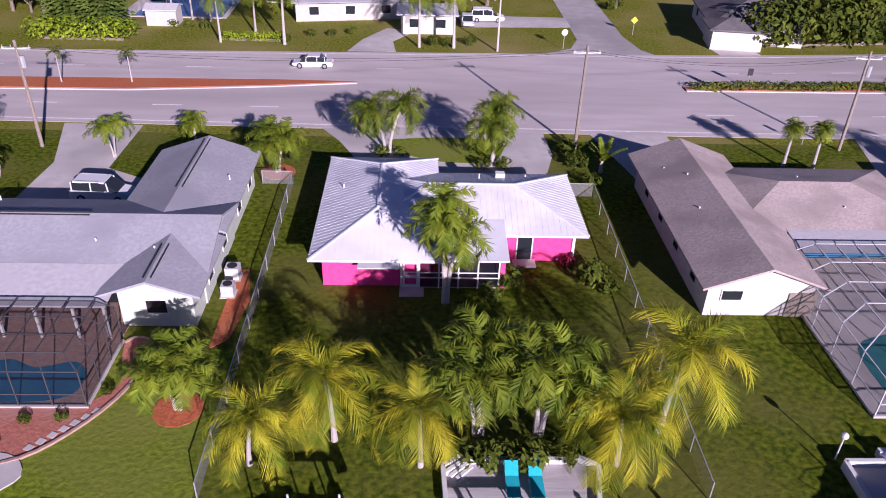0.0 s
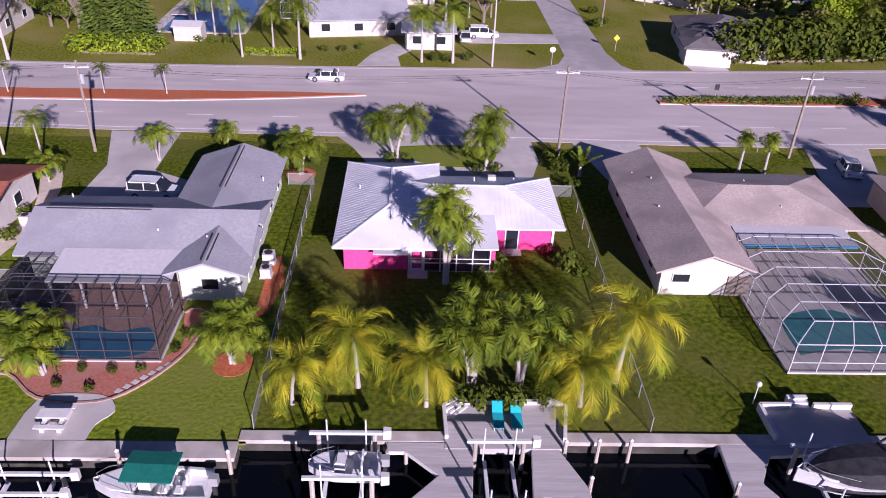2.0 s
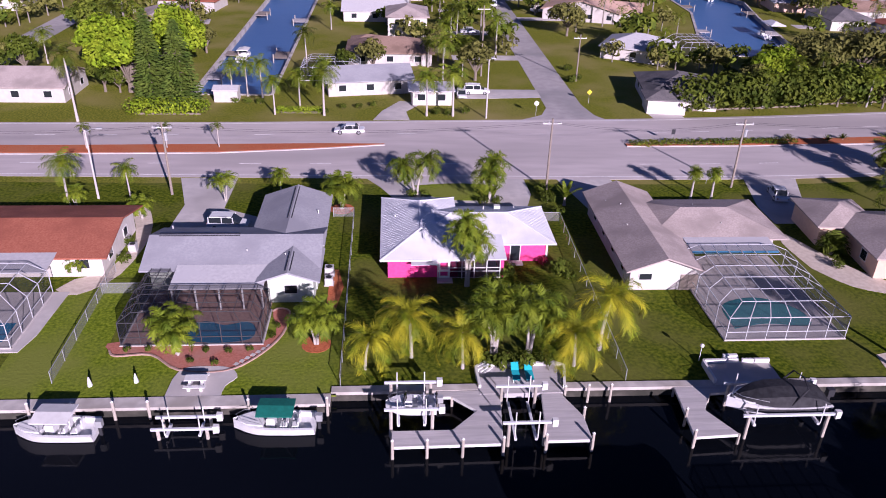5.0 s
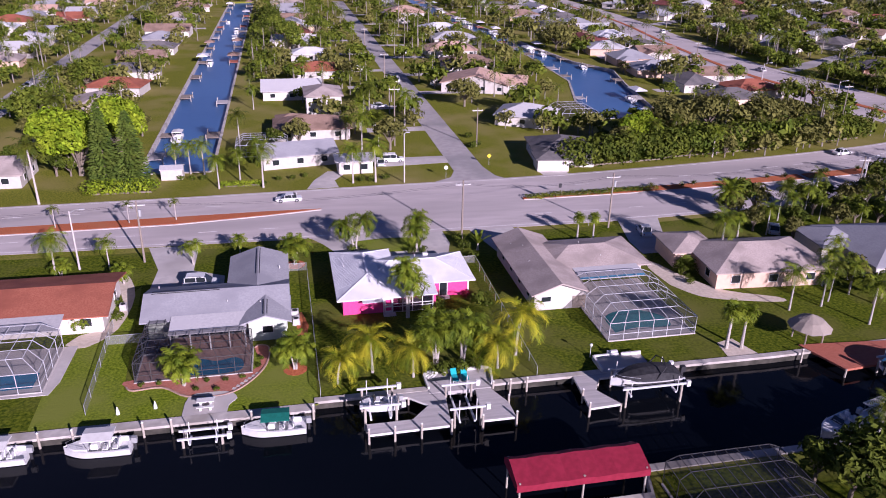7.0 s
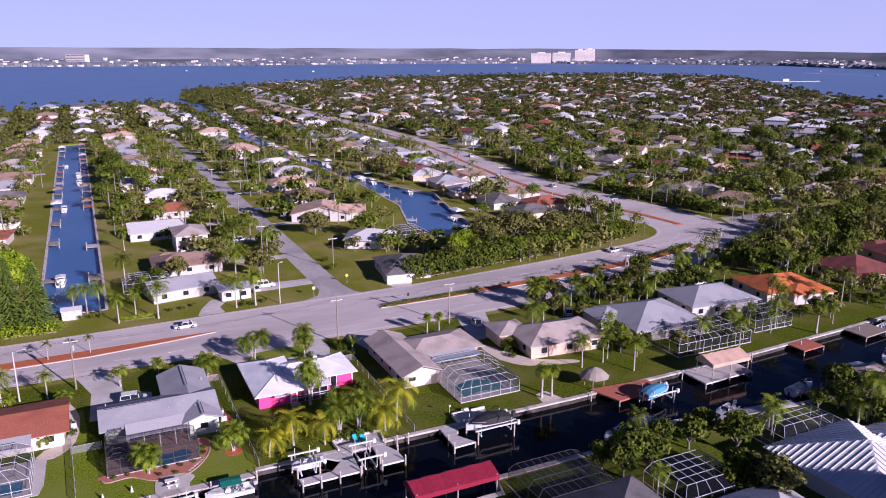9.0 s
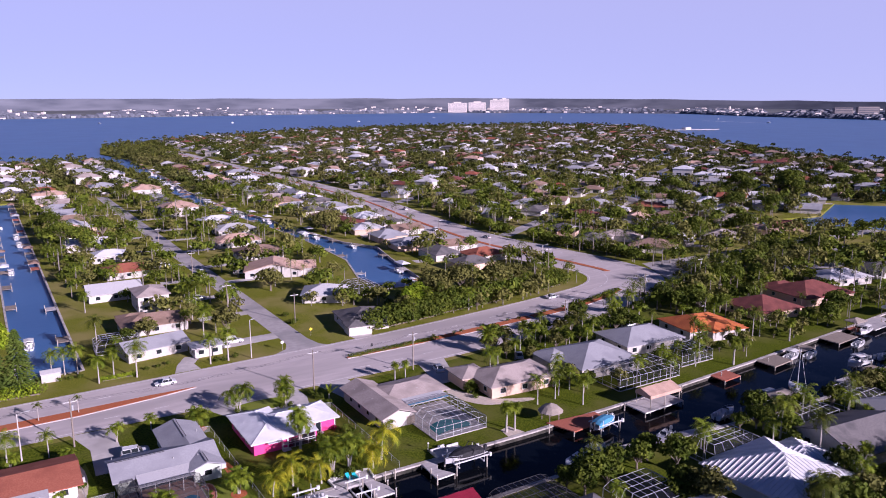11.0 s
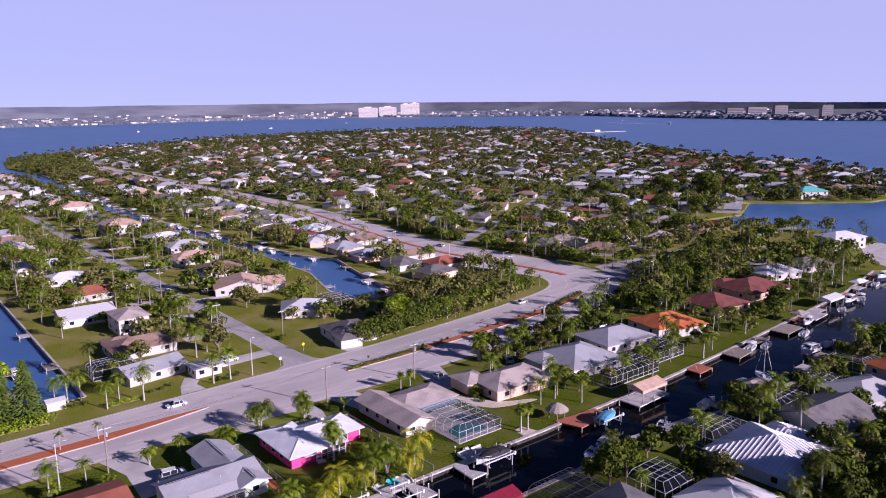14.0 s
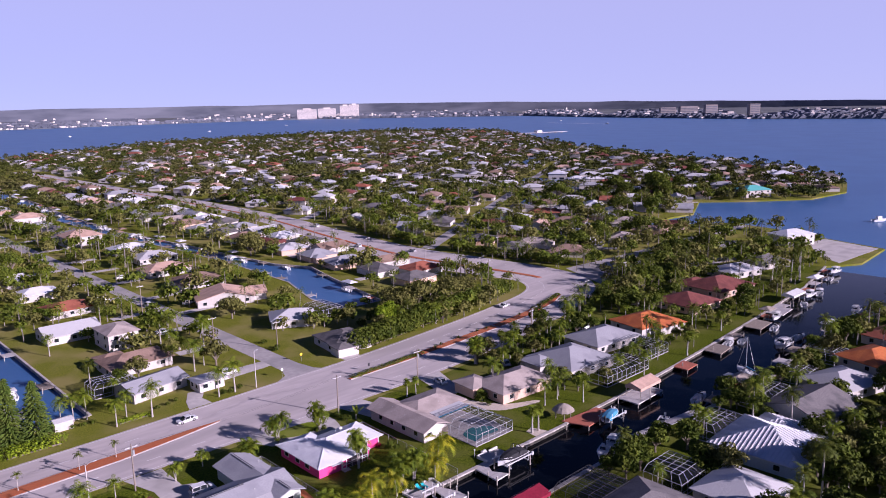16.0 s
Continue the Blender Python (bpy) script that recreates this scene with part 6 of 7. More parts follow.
WZ = WATER_Z + 0.12
put(boat("white motorboat with a dark green sun top", 6.4, 2.4, GREENCLOTH), -14.2, 21.0, 178, 1.0, WZ)
tan_boat = boat("white deck boat with a pale canvas top", 6.2, 2.5, WHITE, group="moored pale-topped boats")
put(tan_boat, -30.8, 20.8, 178, 1.0, WZ)
put(tan_boat, -40.2, 21.0, 178, 1.0, WZ)
put(boat("small white jet boat on a lift", 4.2, 2.0), -3.5, 21.2, 178, 0.95, 0.6)
put(boat("motorboat under a black cover with a tower", 7.4, 2.8, None, BLACKCLOTH, tower=True), 25.8, 20.6, 180, 1.1, 0.8)
put(boat("white boat under a light blue cover", 6.4, 2.5, None, BLUECLOTH), 57.3, 18.3, 10, 1.0, 0.7)
put(boat("white sailing boat with a tall mast", 8.5, 2.7, mast=10.0), 108.5, 10.5, 60, 1.0, WZ)
open_boat = boat("white open motorboat moored at a dock", 6.0, 2.3, group="moored open boats")
white_top = boat("white motorboat with a white top", 6.6, 2.5, WHITE, group="moored white-topped boats")
put(open_boat, 64.6, 9.6, 200, 1.05, WZ)
put(open_boat, 42.0, 9.8, 200, 1.0, 0.2)
put(open_boat, 137.4, 14.2, 40, 1.0, WZ)
put(white_top, 48.0, 11.4, 195, 1.0, WZ)
put(white_top, 128, 25.0, 10, 1.0, WZ)
put(open_boat, 152, 21.6, 10, 1.0, WZ)
put(open_boat, 186, 26, 20, 1.1, WZ)
put(white_top, 205, 28, 20, 1.1, WZ)


def canopy_roof(label, x0, x1, y0, y1, z, rise, cloth, legs=True):
    """A boat-lift canopy: cloth over a ridge, on posts."""
    root = thing("boat_canopy", label, "boat canopy")
    ym = (y0 + y1) / 2 + (y1 - y0) * 0.18
    g = Geo()
    n = 8
    row = [(y0 - 0.02, z - 0.7), (y0, z), (ym, z + rise), (y1, z), (y1 + 0.02, z - 0.6)]
    for i in range(n + 1):
        x = x0 + (x1 - x0) * i / n
        for k, (y, zz) in enumerate(row):
            g.v.append((x, y, zz - (0.10 if i % 2 and 0 < k < 4 else 0)))
    g.f += [(i * 5 + k, (i + 1) * 5 + k, (i + 1) * 5 + k + 1, i * 5 + k + 1) for i in range(n) for k in range(4)]
    g.f += [(0, 1, 2, 3, 4), tuple(n * 5 + k for k in (4, 3, 2, 1, 0))]
    part("cloth", g, cloth, root)
    for x in (x0 + 0.3, (x0 + x1) / 2, x1 - 0.3):
        for y in (y0 + 0.2, y1 - 0.2):
            part("post", Geo().tube([(x, y, -2.6), (x, y, z + 0.1)], [0.1, 0.1], 6), PILING, root)
    return root


canopy_roof("crimson canvas boat canopy over the water", 6.4, 18.8, 5.0, 9.0, 2.5, 0.75, REDCLOTH)
canopy_roof("tan boat-house canopy over a dock", 71.2, 80.4, 19.4, 23.8, 3.0, 0.9, PEACHROOF)
canopy_roof("white boat canopy over a dock", 182, 192, 28.0, 32.5, 3.0, 0.7, WHITE)
th = thing("tiki_hut", "round tiki hut with a shaggy grey thatch roof", "tiki hut", pose(50.4, 26.6, 0))
ring = [(2.6 * math.cos(a * 0.5236), 2.6 * math.sin(a * 0.5236)) for a in range(12)]
part("thatch", Geo().add([(x, y, 2.0 + 0.12 * (i % 2)) for i, (x, y) in enumerate(ring)] + [(x * 0.6, y * 0.6, 3.0) for x, y in ring] + [(0, 0, 3.7)], [(i, (i + 1) % 12, 12 + (i + 1) % 12, 12 + i) for i in range(12)] + [(12 + i, 12 + (i + 1) % 12, 24) for i in range(12)] + [tuple(range(11, -1, -1))]), THATCH, th)
for a in range(4):
    part("post", Geo().tube([(1.7 * math.cos(a * 1.57 + 0.8), 1.7 * math.sin(a * 1.57 + 0.8), 0), (1.7 * math.cos(a * 1.57 + 0.8), 1.7 * math.sin(a * 1.57 + 0.8), 2.3)], [0.1, 0.1], 6), WOODPOLE, th)

# docks and boats along the two northern canals
rng = random.Random(5)
def bank_x(line, y):
    """Where a canal wall stands at y."""
    for (xa, ya), (xb, yb) in zip(line, line[1:]):
        if ya <= y <= yb and yb > ya:
            return xa + (xb - xa) * (y - ya) / (yb - ya)
    return line[-1][0]


for line, sgn, y0, y1 in (([(-40.0, 0), (-40.0, 900)], 1, 120, 445), ([(-26.5, 0), (-26.5, 900)], -1, 122, 445), (westbank, 1, 165, 600), (eastbank[1:], -1, 146, 700)):
    y = y0
    while y < y1:
        bank = bank_x(line, y)
        if rng.random() < 0.85:
            bx = bank + sgn * 1.6
            w = rng.uniform(3, 6)
            root = thing("dock", "small weathered timber canal dock", "dock", pose(bx, y, 0), "canal docks")
            part("decking", Geo().box(-1.5, 1.5, -w / 2, w / 2, 0.02, 0.14), rng.choice([DECK, WOODPOLE, WOODPOLE, REDDECK]), root)
            for py in (-w / 2, w / 2):
                part("pile", Geo().tube([(sgn * 1.4, py, -2.6), (sgn * 1.4, py, 0.9)], [0.12, 0.12], 6), PILING, root)
            if rng.random() < 0.3:
                part("roof", roof_geo("hip", -1.9, 1.9, -w / 2 - 0.4, w / 2 + 0.4, 2.6, 0.7), rng.choice([LIGHTROOF, BROWNROOF, WHITEMETAL]), root)
            if rng.random() < (0.28 if bank < 0 else 0.5):
                put(rng.choice([open_boat, white_top, tan_boat]), bank + sgn * 4.0, y + rng.uniform(-1, 1), 90 + rng.uniform(-6, 6), rng.uniform(0.85, 1.1), rng.choice([WZ, WZ, 0.3]))
        y += rng.uniform(14, 28) if line[0][0] < 0 else rng.uniform(9, 18)


def bank_y(line, x):
    """Where the main canal's wall stands at x."""
    for (xa, ya), (xb, yb) in zip(line, line[1:]):
        if xa <= x <= xb:
            return ya + (yb - ya) * (x - xa) / (xb - xa)
    return line[-1][1]


for line, sgn, xs in ((cap, -1, (134, 162, 178, 196, 206, 218, 230, 242)), (southcap, 1, (84, 96, 122, 134, 148, 160, 172, 186, 198, 212))):
    for k, x in enumerate(xs):
        y, w = bank_y(line, x), rng.uniform(4, 7)
        root = thing("dock", "small weathered timber canal dock", "dock", pose(x, y + sgn * 1.7, 0), "canal docks")
        part("decking", Geo().box(-w / 2, w / 2, -1.6, 1.6, 0.02, 0.14), (WOODPOLE, REDDECK, DECK)[k % 3], root)
        for px in (-w / 2, w / 2):
            part("pile", Geo().tube([(px, sgn * 1.5, -2.6), (px, sgn * 1.5, 1.0)], [0.13, 0.13], 6), PILING, root)
        if k % 4 == 1:
            part("roof", roof_geo("hip", -w / 2 - 0.5, w / 2 + 0.5, -2.0, 2.0, 2.7, 0.8), (LIGHTROOF, THATCH, WHITEMETAL)[k % 3], root)
            for px in (-w / 2 + 0.2, w / 2 - 0.2):
                for py in (-1.4, 1.4):
                    part("post", Geo().bar((px, py, 0.14), (px, py, 2.75), 0.12), WOODPOLE, root)
        if k % 3 != 2:
            put((open_boat, white_top)[k % 2], x + rng.uniform(-1, 1), y + sgn * 5.0, 180 * (k % 2) + rng.uniform(-8, 12), rng.uniform(0.9, 1.15), (WZ, 0.3)[k % 2])


# ---- cars ----
def car(label, L, W, H, paint, suv=True, group=""):
    """Lofted body, glasshouse, four wheels with rims, lamps."""
    root = thing("car", label, "car", group=group)
    belt = H * 0.56

    def loft(stations, material, name, parent=root, lab=""):
        g = Geo()
        for x, hw, z0, z1 in stations:
            g.v += [(x, -hw, z0), (x, -hw, (z0 + z1) / 2), (x, -hw * 0.93, z1), (x, hw * 0.93, z1), (x, hw, (z0 + z1) / 2), (x, hw, z0)]
        n = len(stations)
        g.f += [(i * 6 + k, (i + 1) * 6 + k, (i + 1) * 6 + (k + 1) % 6, i * 6 + (k + 1) % 6) for i in range(n - 1) for k in range(6)]
        g.f += [tuple(range(6)), tuple((n - 1) * 6 + k for k in range(5, -1, -1))]
        return part(name, g, material, parent, lab)
    body = loft([(-L / 2, W * .44, .42, belt * .9), (-L * .47, W * .49, .28, belt * 1.02), (-L * .2, W * .5, .25, belt * 1.02), (L * .15, W * .5, .25, belt), (L * .22, W * .5, .25, belt * .98), (L * .42, W * .48, .28, belt * .84), (L / 2, W * .42, .4, belt * .7)], paint, "body")
    back = -L * (0.46 if suv else 0.33)
    loft([(back, W * .44, belt * .98, belt * 1.06), (back + L * (.03 if suv else .12), W * .42, belt * .98, H * .98), (0, W * .42, belt * .98, H), (L * .12, W * .41, belt * .98, H * .96), (L * .30, W * .42, belt * .9, belt * .99)], GLASSDARK, "glasshouse")
    part("roof_panel", Geo().prism([(back + L * (.05 if suv else .14), -W * .40), (L * .115, -W * .39), (L * .115, W * .39), (back + L * (.05 if suv else .14), W * .40)], H * .94, H + .015), paint, root)
    for py in (-W * .42, W * .42):
        for fx in (back + L * .02, -L * .12, L * .16):
            part("pillar", Geo().bar((fx, py * 1.02, belt), (fx - (L * .02 if fx > 0 else 0), py * .92, H * .97), .09), paint, root)
    for wx in (-L * .3, L * .31):
        for s in (-1, 1):
            wh = part("wheel", Geo().tube([(wx, s * W * .40, .34), (wx, s * W * .51, .34)], [.34, .34], 14), RUBBER, root)
            part("rim", Geo().tube([(wx, s * W * .5, .34), (wx, s * W * .52, .34)], [.22, .2], 10), CHROME, wh)
    for s in (-1, 1):
        part("headlight", Geo().box(L * .455, L * .485, s * W * .36 - .14, s * W * .36 + .14, belt * .68, belt * .8), WHITE, root)
        part("tail_light", Geo().box(-L * .5, -L * .48, s * W * .38 - .08, s * W * .38 + .08, belt * .7, belt * .95), REDCAR, root)
        part("mirror", Geo().box(L * .12, L * .15, s * W * .53 - .08, s * W * .53 + .08, belt, belt + .15), paint, root)
    if suv:
        for s in (-1, 1):
            part("roof_rail", Geo().bar((back + L * .1, s * W * .36, H + .05), (L * .02, s * W * .36, H + .05), .04), CHROME, root)
    return root


put(car("silver sport utility vehicle on the driveway", 4.75, 1.88, 1.75, SILVERCAR), -23.9, 54.6, -4)
sedan = car("silver saloon car on the road", 4.7, 1.8, 1.42, SILVERCAR, False, "saloon cars on the streets")
white_suv = car("white sport utility vehicle parked outdoors", 4.9, 1.9, 1.75, WHITECAR, True, "white parked vehicles")
put(sedan, -11.5, 87.8, 180)
put(white_suv, 10.5, 109.4, 0)
put(sedan, 7.6, 107.6, 90)
for k, (x, y, rz, c) in enumerate([(24, 196, 90, white_suv), (36, 188, 20, white_suv), (14, 160, 0, sedan), (15, 216, 0, white_suv), (35, 250, 0, sedan), (156, 200, 92, sedan), (168, 300, 80, white_suv), (-85, 200, 90, sedan), (112, 100, 10, sedan), (146, 230, 80, white_suv), (68, 60, 60, sedan), (110, 64, 10, white_suv), (146, 68, 20, white_suv), (240, 116, 0, sedan), (100, -30, 70, white_suv), (46, 63, 80, sedan)]):
    put(c, x, y, rz)


# ---- poles, wires, signs, small things ----
def utility_pole(x, y, h, arm=True, box=True):
    root = thing("utility_pole", "weathered wooden utility pole with crossarm", "utility pole", pose(x, y, 0), "utility poles")
    part("pole", Geo().tube([(0, 0, 0), (0, 0, h)], [0.17, 0.12], 8), WOODPOLE, root)
    if arm:
        part("crossarm", Geo().box(-1.2, 1.2, -0.06, 0.06, h - 0.75, h - 0.6), WHITE, root)
        for ix in (-1.1, -0.4, 1.1):
            part("insulator", Geo().tube([(ix, 0, h - 0.6), (ix, 0, h - 0.4)], [0.05, 0.04], 6), GALV, root)
    if box:
        part("transformer", Geo().tube([(0.3, -0.05, h - 2.3), (0.3, -0.05, h - 1.3)], [0.25, 0.25], 9), GALV, root)
    return root


line_poles = [(-120, 66.0, 9.6), (-75, 65.0, 9.6), (-32.8, 64.2, 9.6), (15.5, 65.6, 9.8), (41.0, 66.2, 9.6), (93.3, 72.0, 8.5), (133, 80, 9.5), (166, 86, 10)]
for k, (x, y, h) in enumerate(line_poles):
    utility_pole(x, y, h, True, k != 3)
for (xa, ya, ha), (xb, yb, hb) in zip(line_poles, line_poles[1:]):
    for off in (-1.1, 1.1):
        pts = []
        for i in range(11):
            f = i / 10
            pts.append((xa + (xb - xa) * f, ya + (yb - ya) * f + off * 0.3, ha + (hb - ha) * f - 0.5 - 1.0 * 4 * f * (1 - f)))
        tagged(part("power_line", Geo().tube(pts, [0.014] * 11, 4), DARK), "thin sagging black power line", "power line", "power lines")
for x, y, h in ((12.7, 121.3, 13.5), (19.5, 190, 10), (132, 126.4, 10.3), (20.0, 250, 10), (174, 160, 10), (31, 118, 9), (133, 205, 10)):
    utility_pole(x, y, h, True, False)


def street_lamp(x, y, h, reach):
    root = thing("street_lamp", "tall pale concrete street lamp", "street lamp", pose(x, y, 0), "street lamps")
    part("pole", Geo().tube([(0, 0, 0), (0, 0, h)], [0.15, 0.09], 8), CONCRETE, root)
    part("arm", Geo().tube([(0, 0, h - 0.3), (reach * 0.5, 0, h + 0.1), (reach, 0, h + 0.2)], [0.05, 0.045, 0.04], 6), GALV, root)
    part("lamp_head", Geo().prism([(reach - 0.1, -0.15), (reach + 0.6, -0.1), (reach + 0.6, 0.1), (reach - 0.1, 0.15)], h + 0.12, h + 0.28), GALV, root)


for x, y, h, r in ((10.8, 95.2, 9.8, 0.5), (-41.5, 63.0, 9.0, 1.5), (95.2, 73.2, 8.0, 1.5), (137, 136, 9, 2), (133, 165, 9, 2), (138, 240, 9, 2)):
    street_lamp(x, y, h, r)


def road_sign(label, x, y, h, plate, colour, rz=0):
    root = thing("road_sign", label, "road sign", pose(x, y, 0, 0, 0, rz))
    part("post", Geo().tube([(0, 0, 0), (0, 0, h)], [0.035, 0.035], 6), GALV, root)
    part("plate", Geo().add([(a, -0.04, h + b) for a, b in plate] + [(a, -0.07, h + b) for a, b in plate], [tuple(range(len(plate))), tuple(range(2 * len(plate) - 1, len(plate) - 1, -1))] + [(i, (i + 1) % len(plate), len(plate) + (i + 1) % len(plate), len(plate) + i) for i in range(len(plate))]), colour, root)


road_sign("yellow diamond warning sign on a post", 30.2, 104.0, 2.0, [(0, -.5), (.5, 0), (0, .5), (-.5, 0)], YELLOW)
road_sign("white octagonal sign back on a post", 19.4, 96.6, 2.2, [(.42 * math.cos(a * .785 + .39), .42 * math.sin(a * .785 + .39)) for a in range(8)], WHITE)
road_sign("small sign in the median hedge", 38.6, 83.6, 1.8, [(-.3, -.4), (.3, -.4), (.3, .4), (-.3, .4)], DARK)
road_sign("small sign beside the verge", 38.0, 67.5, 1.6, [(-.2, -.3), (.2, -.3), (.2, .3), (-.2, .3)], DARK)


def lounger(x, y, rz):
    root = thing("sun_lounger", "turquoise sun lounger on the waterside patio", "sun lounger", pose(x, y, 0.16, 0, 0, rz), "patio loungers")
    part("seat", Geo().box(-0.33, 0.33, -0.95, 0.35, 0.30, 0.36), TEAL, root)
    part("backrest", Geo().add([(-.33, .35, .30), (.33, .35, .30), (.33, .98, .72), (-.33, .98, .72), (-.33, .35, .36), (.33, .35, .36), (.33, .95, .78), (-.33, .95, .78)], [(3, 2, 1, 0), (4, 5, 6, 7), (0, 1, 5, 4), (1, 2, 6, 5), (2, 3, 7, 6), (3, 0, 4, 7)]), TEAL, root)
    for lx in (-.28, .28):
        for ly in (-.85, .3):
            part("leg", Geo().box(lx - .03, lx + .03, ly - .03, ly + .03, 0, .30), WHITE, root)


lounger(5.5, 25.7, 0)
lounger(6.65, 25.7, 0)
pt = thing("picnic_table", "white concrete picnic table on the terrace", "picnic table", pose(-21.1, 25.4, 0.1))
part("tabletop", Geo().box(-0.9, 0.9, -0.4, 0.4, 0.68, 0.75), WHITE, pt)
for s in (-1, 1):
    part("bench", Geo().box(-0.9, 0.9, s * 0.85 - 0.16, s * 0.85 + 0.16, 0.40, 0.46), WHITE, pt)
    part("pedestal", Geo().box(s * 0.5 - 0.12, s * 0.5 + 0.12, -0.9, 0.9, 0, 0.40), WHITE, pt)
    part("pedestal", Geo().box(s * 0.5 - 0.12, s * 0.5 + 0.12, -0.25, 0.25, 0.4, 0.68), WHITE, pt)
for x, y, s in ((-11.5, 43.6, 1.0), (-11.4, 41.6, 0.9), (-33.2, 49.2, 0.9)):
    ac = thing("air_conditioner", "grey outdoor air-conditioning unit by the wall", "air conditioner", pose(x, y, 0))
    part("casing", Geo().box(-0.45 * s, 0.45 * s, -0.45 * s, 0.45 * s, 0.08, 0.95 * s), LIGHTROOF, ac)
    part("fan_grille", Geo().prism([(0.34 * s * math.cos(a * .5236), 0.34 * s * math.sin(a * .5236)) for a in range(12)], 0.95 * s, 0.95 * s + 0.04), DARK, ac)
    part("base", Geo().box(-0.55 * s, 0.55 * s, -0.55 * s, 0.55 * s, 0, 0.08), CONCRETE, ac)
gl = thing("garden_lamp", "slim garden lamp with a white globe", "garden lamp", pose(22.3, 27.6, 0))
part("post", Geo().tube([(0, 0, 0), (0, 0, 1.5)], [0.04, 0.04], 6), WHITE, gl)
bmg = bmesh.new()
bmesh.ops.create_icosphere(bmg, subdivisions=2, radius=0.2)
bme = bpy.data.meshes.new("globe")
bmg.to_mesh(bme)
bme.materials.append(WHITE)
glo = new("globe", bme)
glo.parent, glo.location = gl, (0, 0, 1.65)
sh = thing("shed", "small white garden shed with a pale roof", "shed", pose(-33.4, 104.6, 0))
part("wall", Geo().box(-2.0, 2.0, -1.4, 1.4, 0, 2.1), WALL, sh)
part("roof", roof_geo("gable_x", -2.2, 2.2, -1.7, 1.7, 2.2, 0.5), LIGHTROOF, sh)
for x, y in ((-29.8, 25.6), (-26.2, 26.0)):
    tagged(part("garden_statue", Geo().tube([(x, y, 0), (x, y, 0.5), (x, y, 0.9)], [0.22, 0.14, 0.05], 7), WHITE), "small pale garden ornament on the lawn", "ornament")
for k in range(7):
    f = k / 6
    tagged(part("stepping_stone", Geo().prism([(-18.4 + 2.4 * f + a, 28.2 + 2.6 * f + b) for a, b in ((-.25, -.1), (.1, -.25), (.25, .1), (-.1, .25))], 0, 0.09), CONCRETE), "square pale stepping stone in mulch", "stepping stone", "stepping stones")

for k, (x, y) in enumerate([(-28.2, 30.4), (-26.4, 30.5), (-21.4, 30.2), (-19.4, 30.0), (-17.6, 30.2), (-15.9, 32.2), (-15.6, 33.8), (-22.4, 28.6), (-20.2, 28.2)]):
    put(green_bush, x, y, 40 * k, 0.38)
# cages and trees south of the canal, and further pool cages
cage("dark screened pool cage south of the canal", 20.5, 32, -4.6, 5.6, 2.6, BRONZE, SCREEN, 8, 4, 1.2, 0.5)
cage("white-framed dark pool cage south of the canal", 37, 48, -10.6, -2.6, 2.6, ALU, SCREEN, 5, 4, 1.6, 0.9)
cage("white-framed pool cage beside the pale blue house", 61.5, 74.5, -4.6, 1.4, 2.6, ALU, SCREEN_PALE, 5, 3, 1.6, 0.9)
cage("dark screened pool cage by the canal", 73, 92, 30.0, 38.2, 2.7, ALU, SCREEN, 9, 3, 1.5, 0.6)
cage("white-framed pool cage by the canal", 97, 108, 33.5, 44, 2.7, ALU, SCREEN_PALE, 5, 4, 1.5, 0.8)
cage("white-framed dark pool cage by the dark-roofed house", 85, 99, -4.6, 1.6, 2.6, ALU, SCREEN, 6, 3, 1.6, 0.8)
cage("white-framed pool cage south of the canal", 105, 116, -4.5, 2.4, 2.6, ALU, SCREEN_PALE, 5, 3, 1.5, 0.8)
cage("white-framed pool cage south of the canal", 128, 137, -5, 3.6, 2.6, ALU, SCREEN_PALE, 5, 3, 1.5, 0.8)
cage("dark pool cage behind the white house", -22, -11, 117, 124, 2.6, ALU, SCREEN, 5, 3, 1.5, 0.8)
cage("white-framed pool cage by the canal", 58, 68, 136, 146, 2.6, ALU, SCREEN, 5, 3, 1.5, 0.8)
for k, (x, y, s, pr) in enumerate([(46.5, 4.6, 0.85, round_tree), (50, 2.6, 0.95, round_tree), (43.5, 4.6, 0.7, round_tree), (52.5, 4.0, 0.7, round_tree), (63, -27.5, 1.5, round_tree), (58, -28, 1.3, round_tree), (36, 0.5, 1.0, round_tree), (38.5, 2.6, 1.15, round_tree), (41, 0.5, 0.95, round_tree), (34.6, 3.4, 0.8, round_tree), (85.5, 4.6, 1.15, round_tree), (78.5, 3.2, 0.7, round_tree), (61, -29, 1.2, round_tree), (57, -32, 1.4, round_tree), (54, 4, 0.9, round_tree), (49, -8, 1.0, round_tree), (82, 2.0, 0.9, round_tree), (88, 0.5, 0.9, round_b),
                                    (104, 0, 1.0, round_tree), (95, 2, 0.8, round_tree), (118, 0, 0.9, round_b), (84, -4, 0.9, round_tree), (78, -30, 1.2, round_tree), (72, -32, 1.2, round_tree), (103, -14, 1.0, round_tree), 
                                    (103, 62, 1.0, round_tree), (109, 60, 0.9, round_tree), (132, 66, 1.3, round_tree), (138, 63, 1.2, round_tree), (144, 60, 1.1, round_tree), (88, 60, 0.9, round_tree), (162, 36, 1.1, round_tree), (170, 40, 1.3, round_tree), (176, 42, 1.2, round_tree), (160, 62, 1.1, round_tree), (66, 34, 0.8, round_tree)]):
    put(pr, x, y, 61 * k, s)

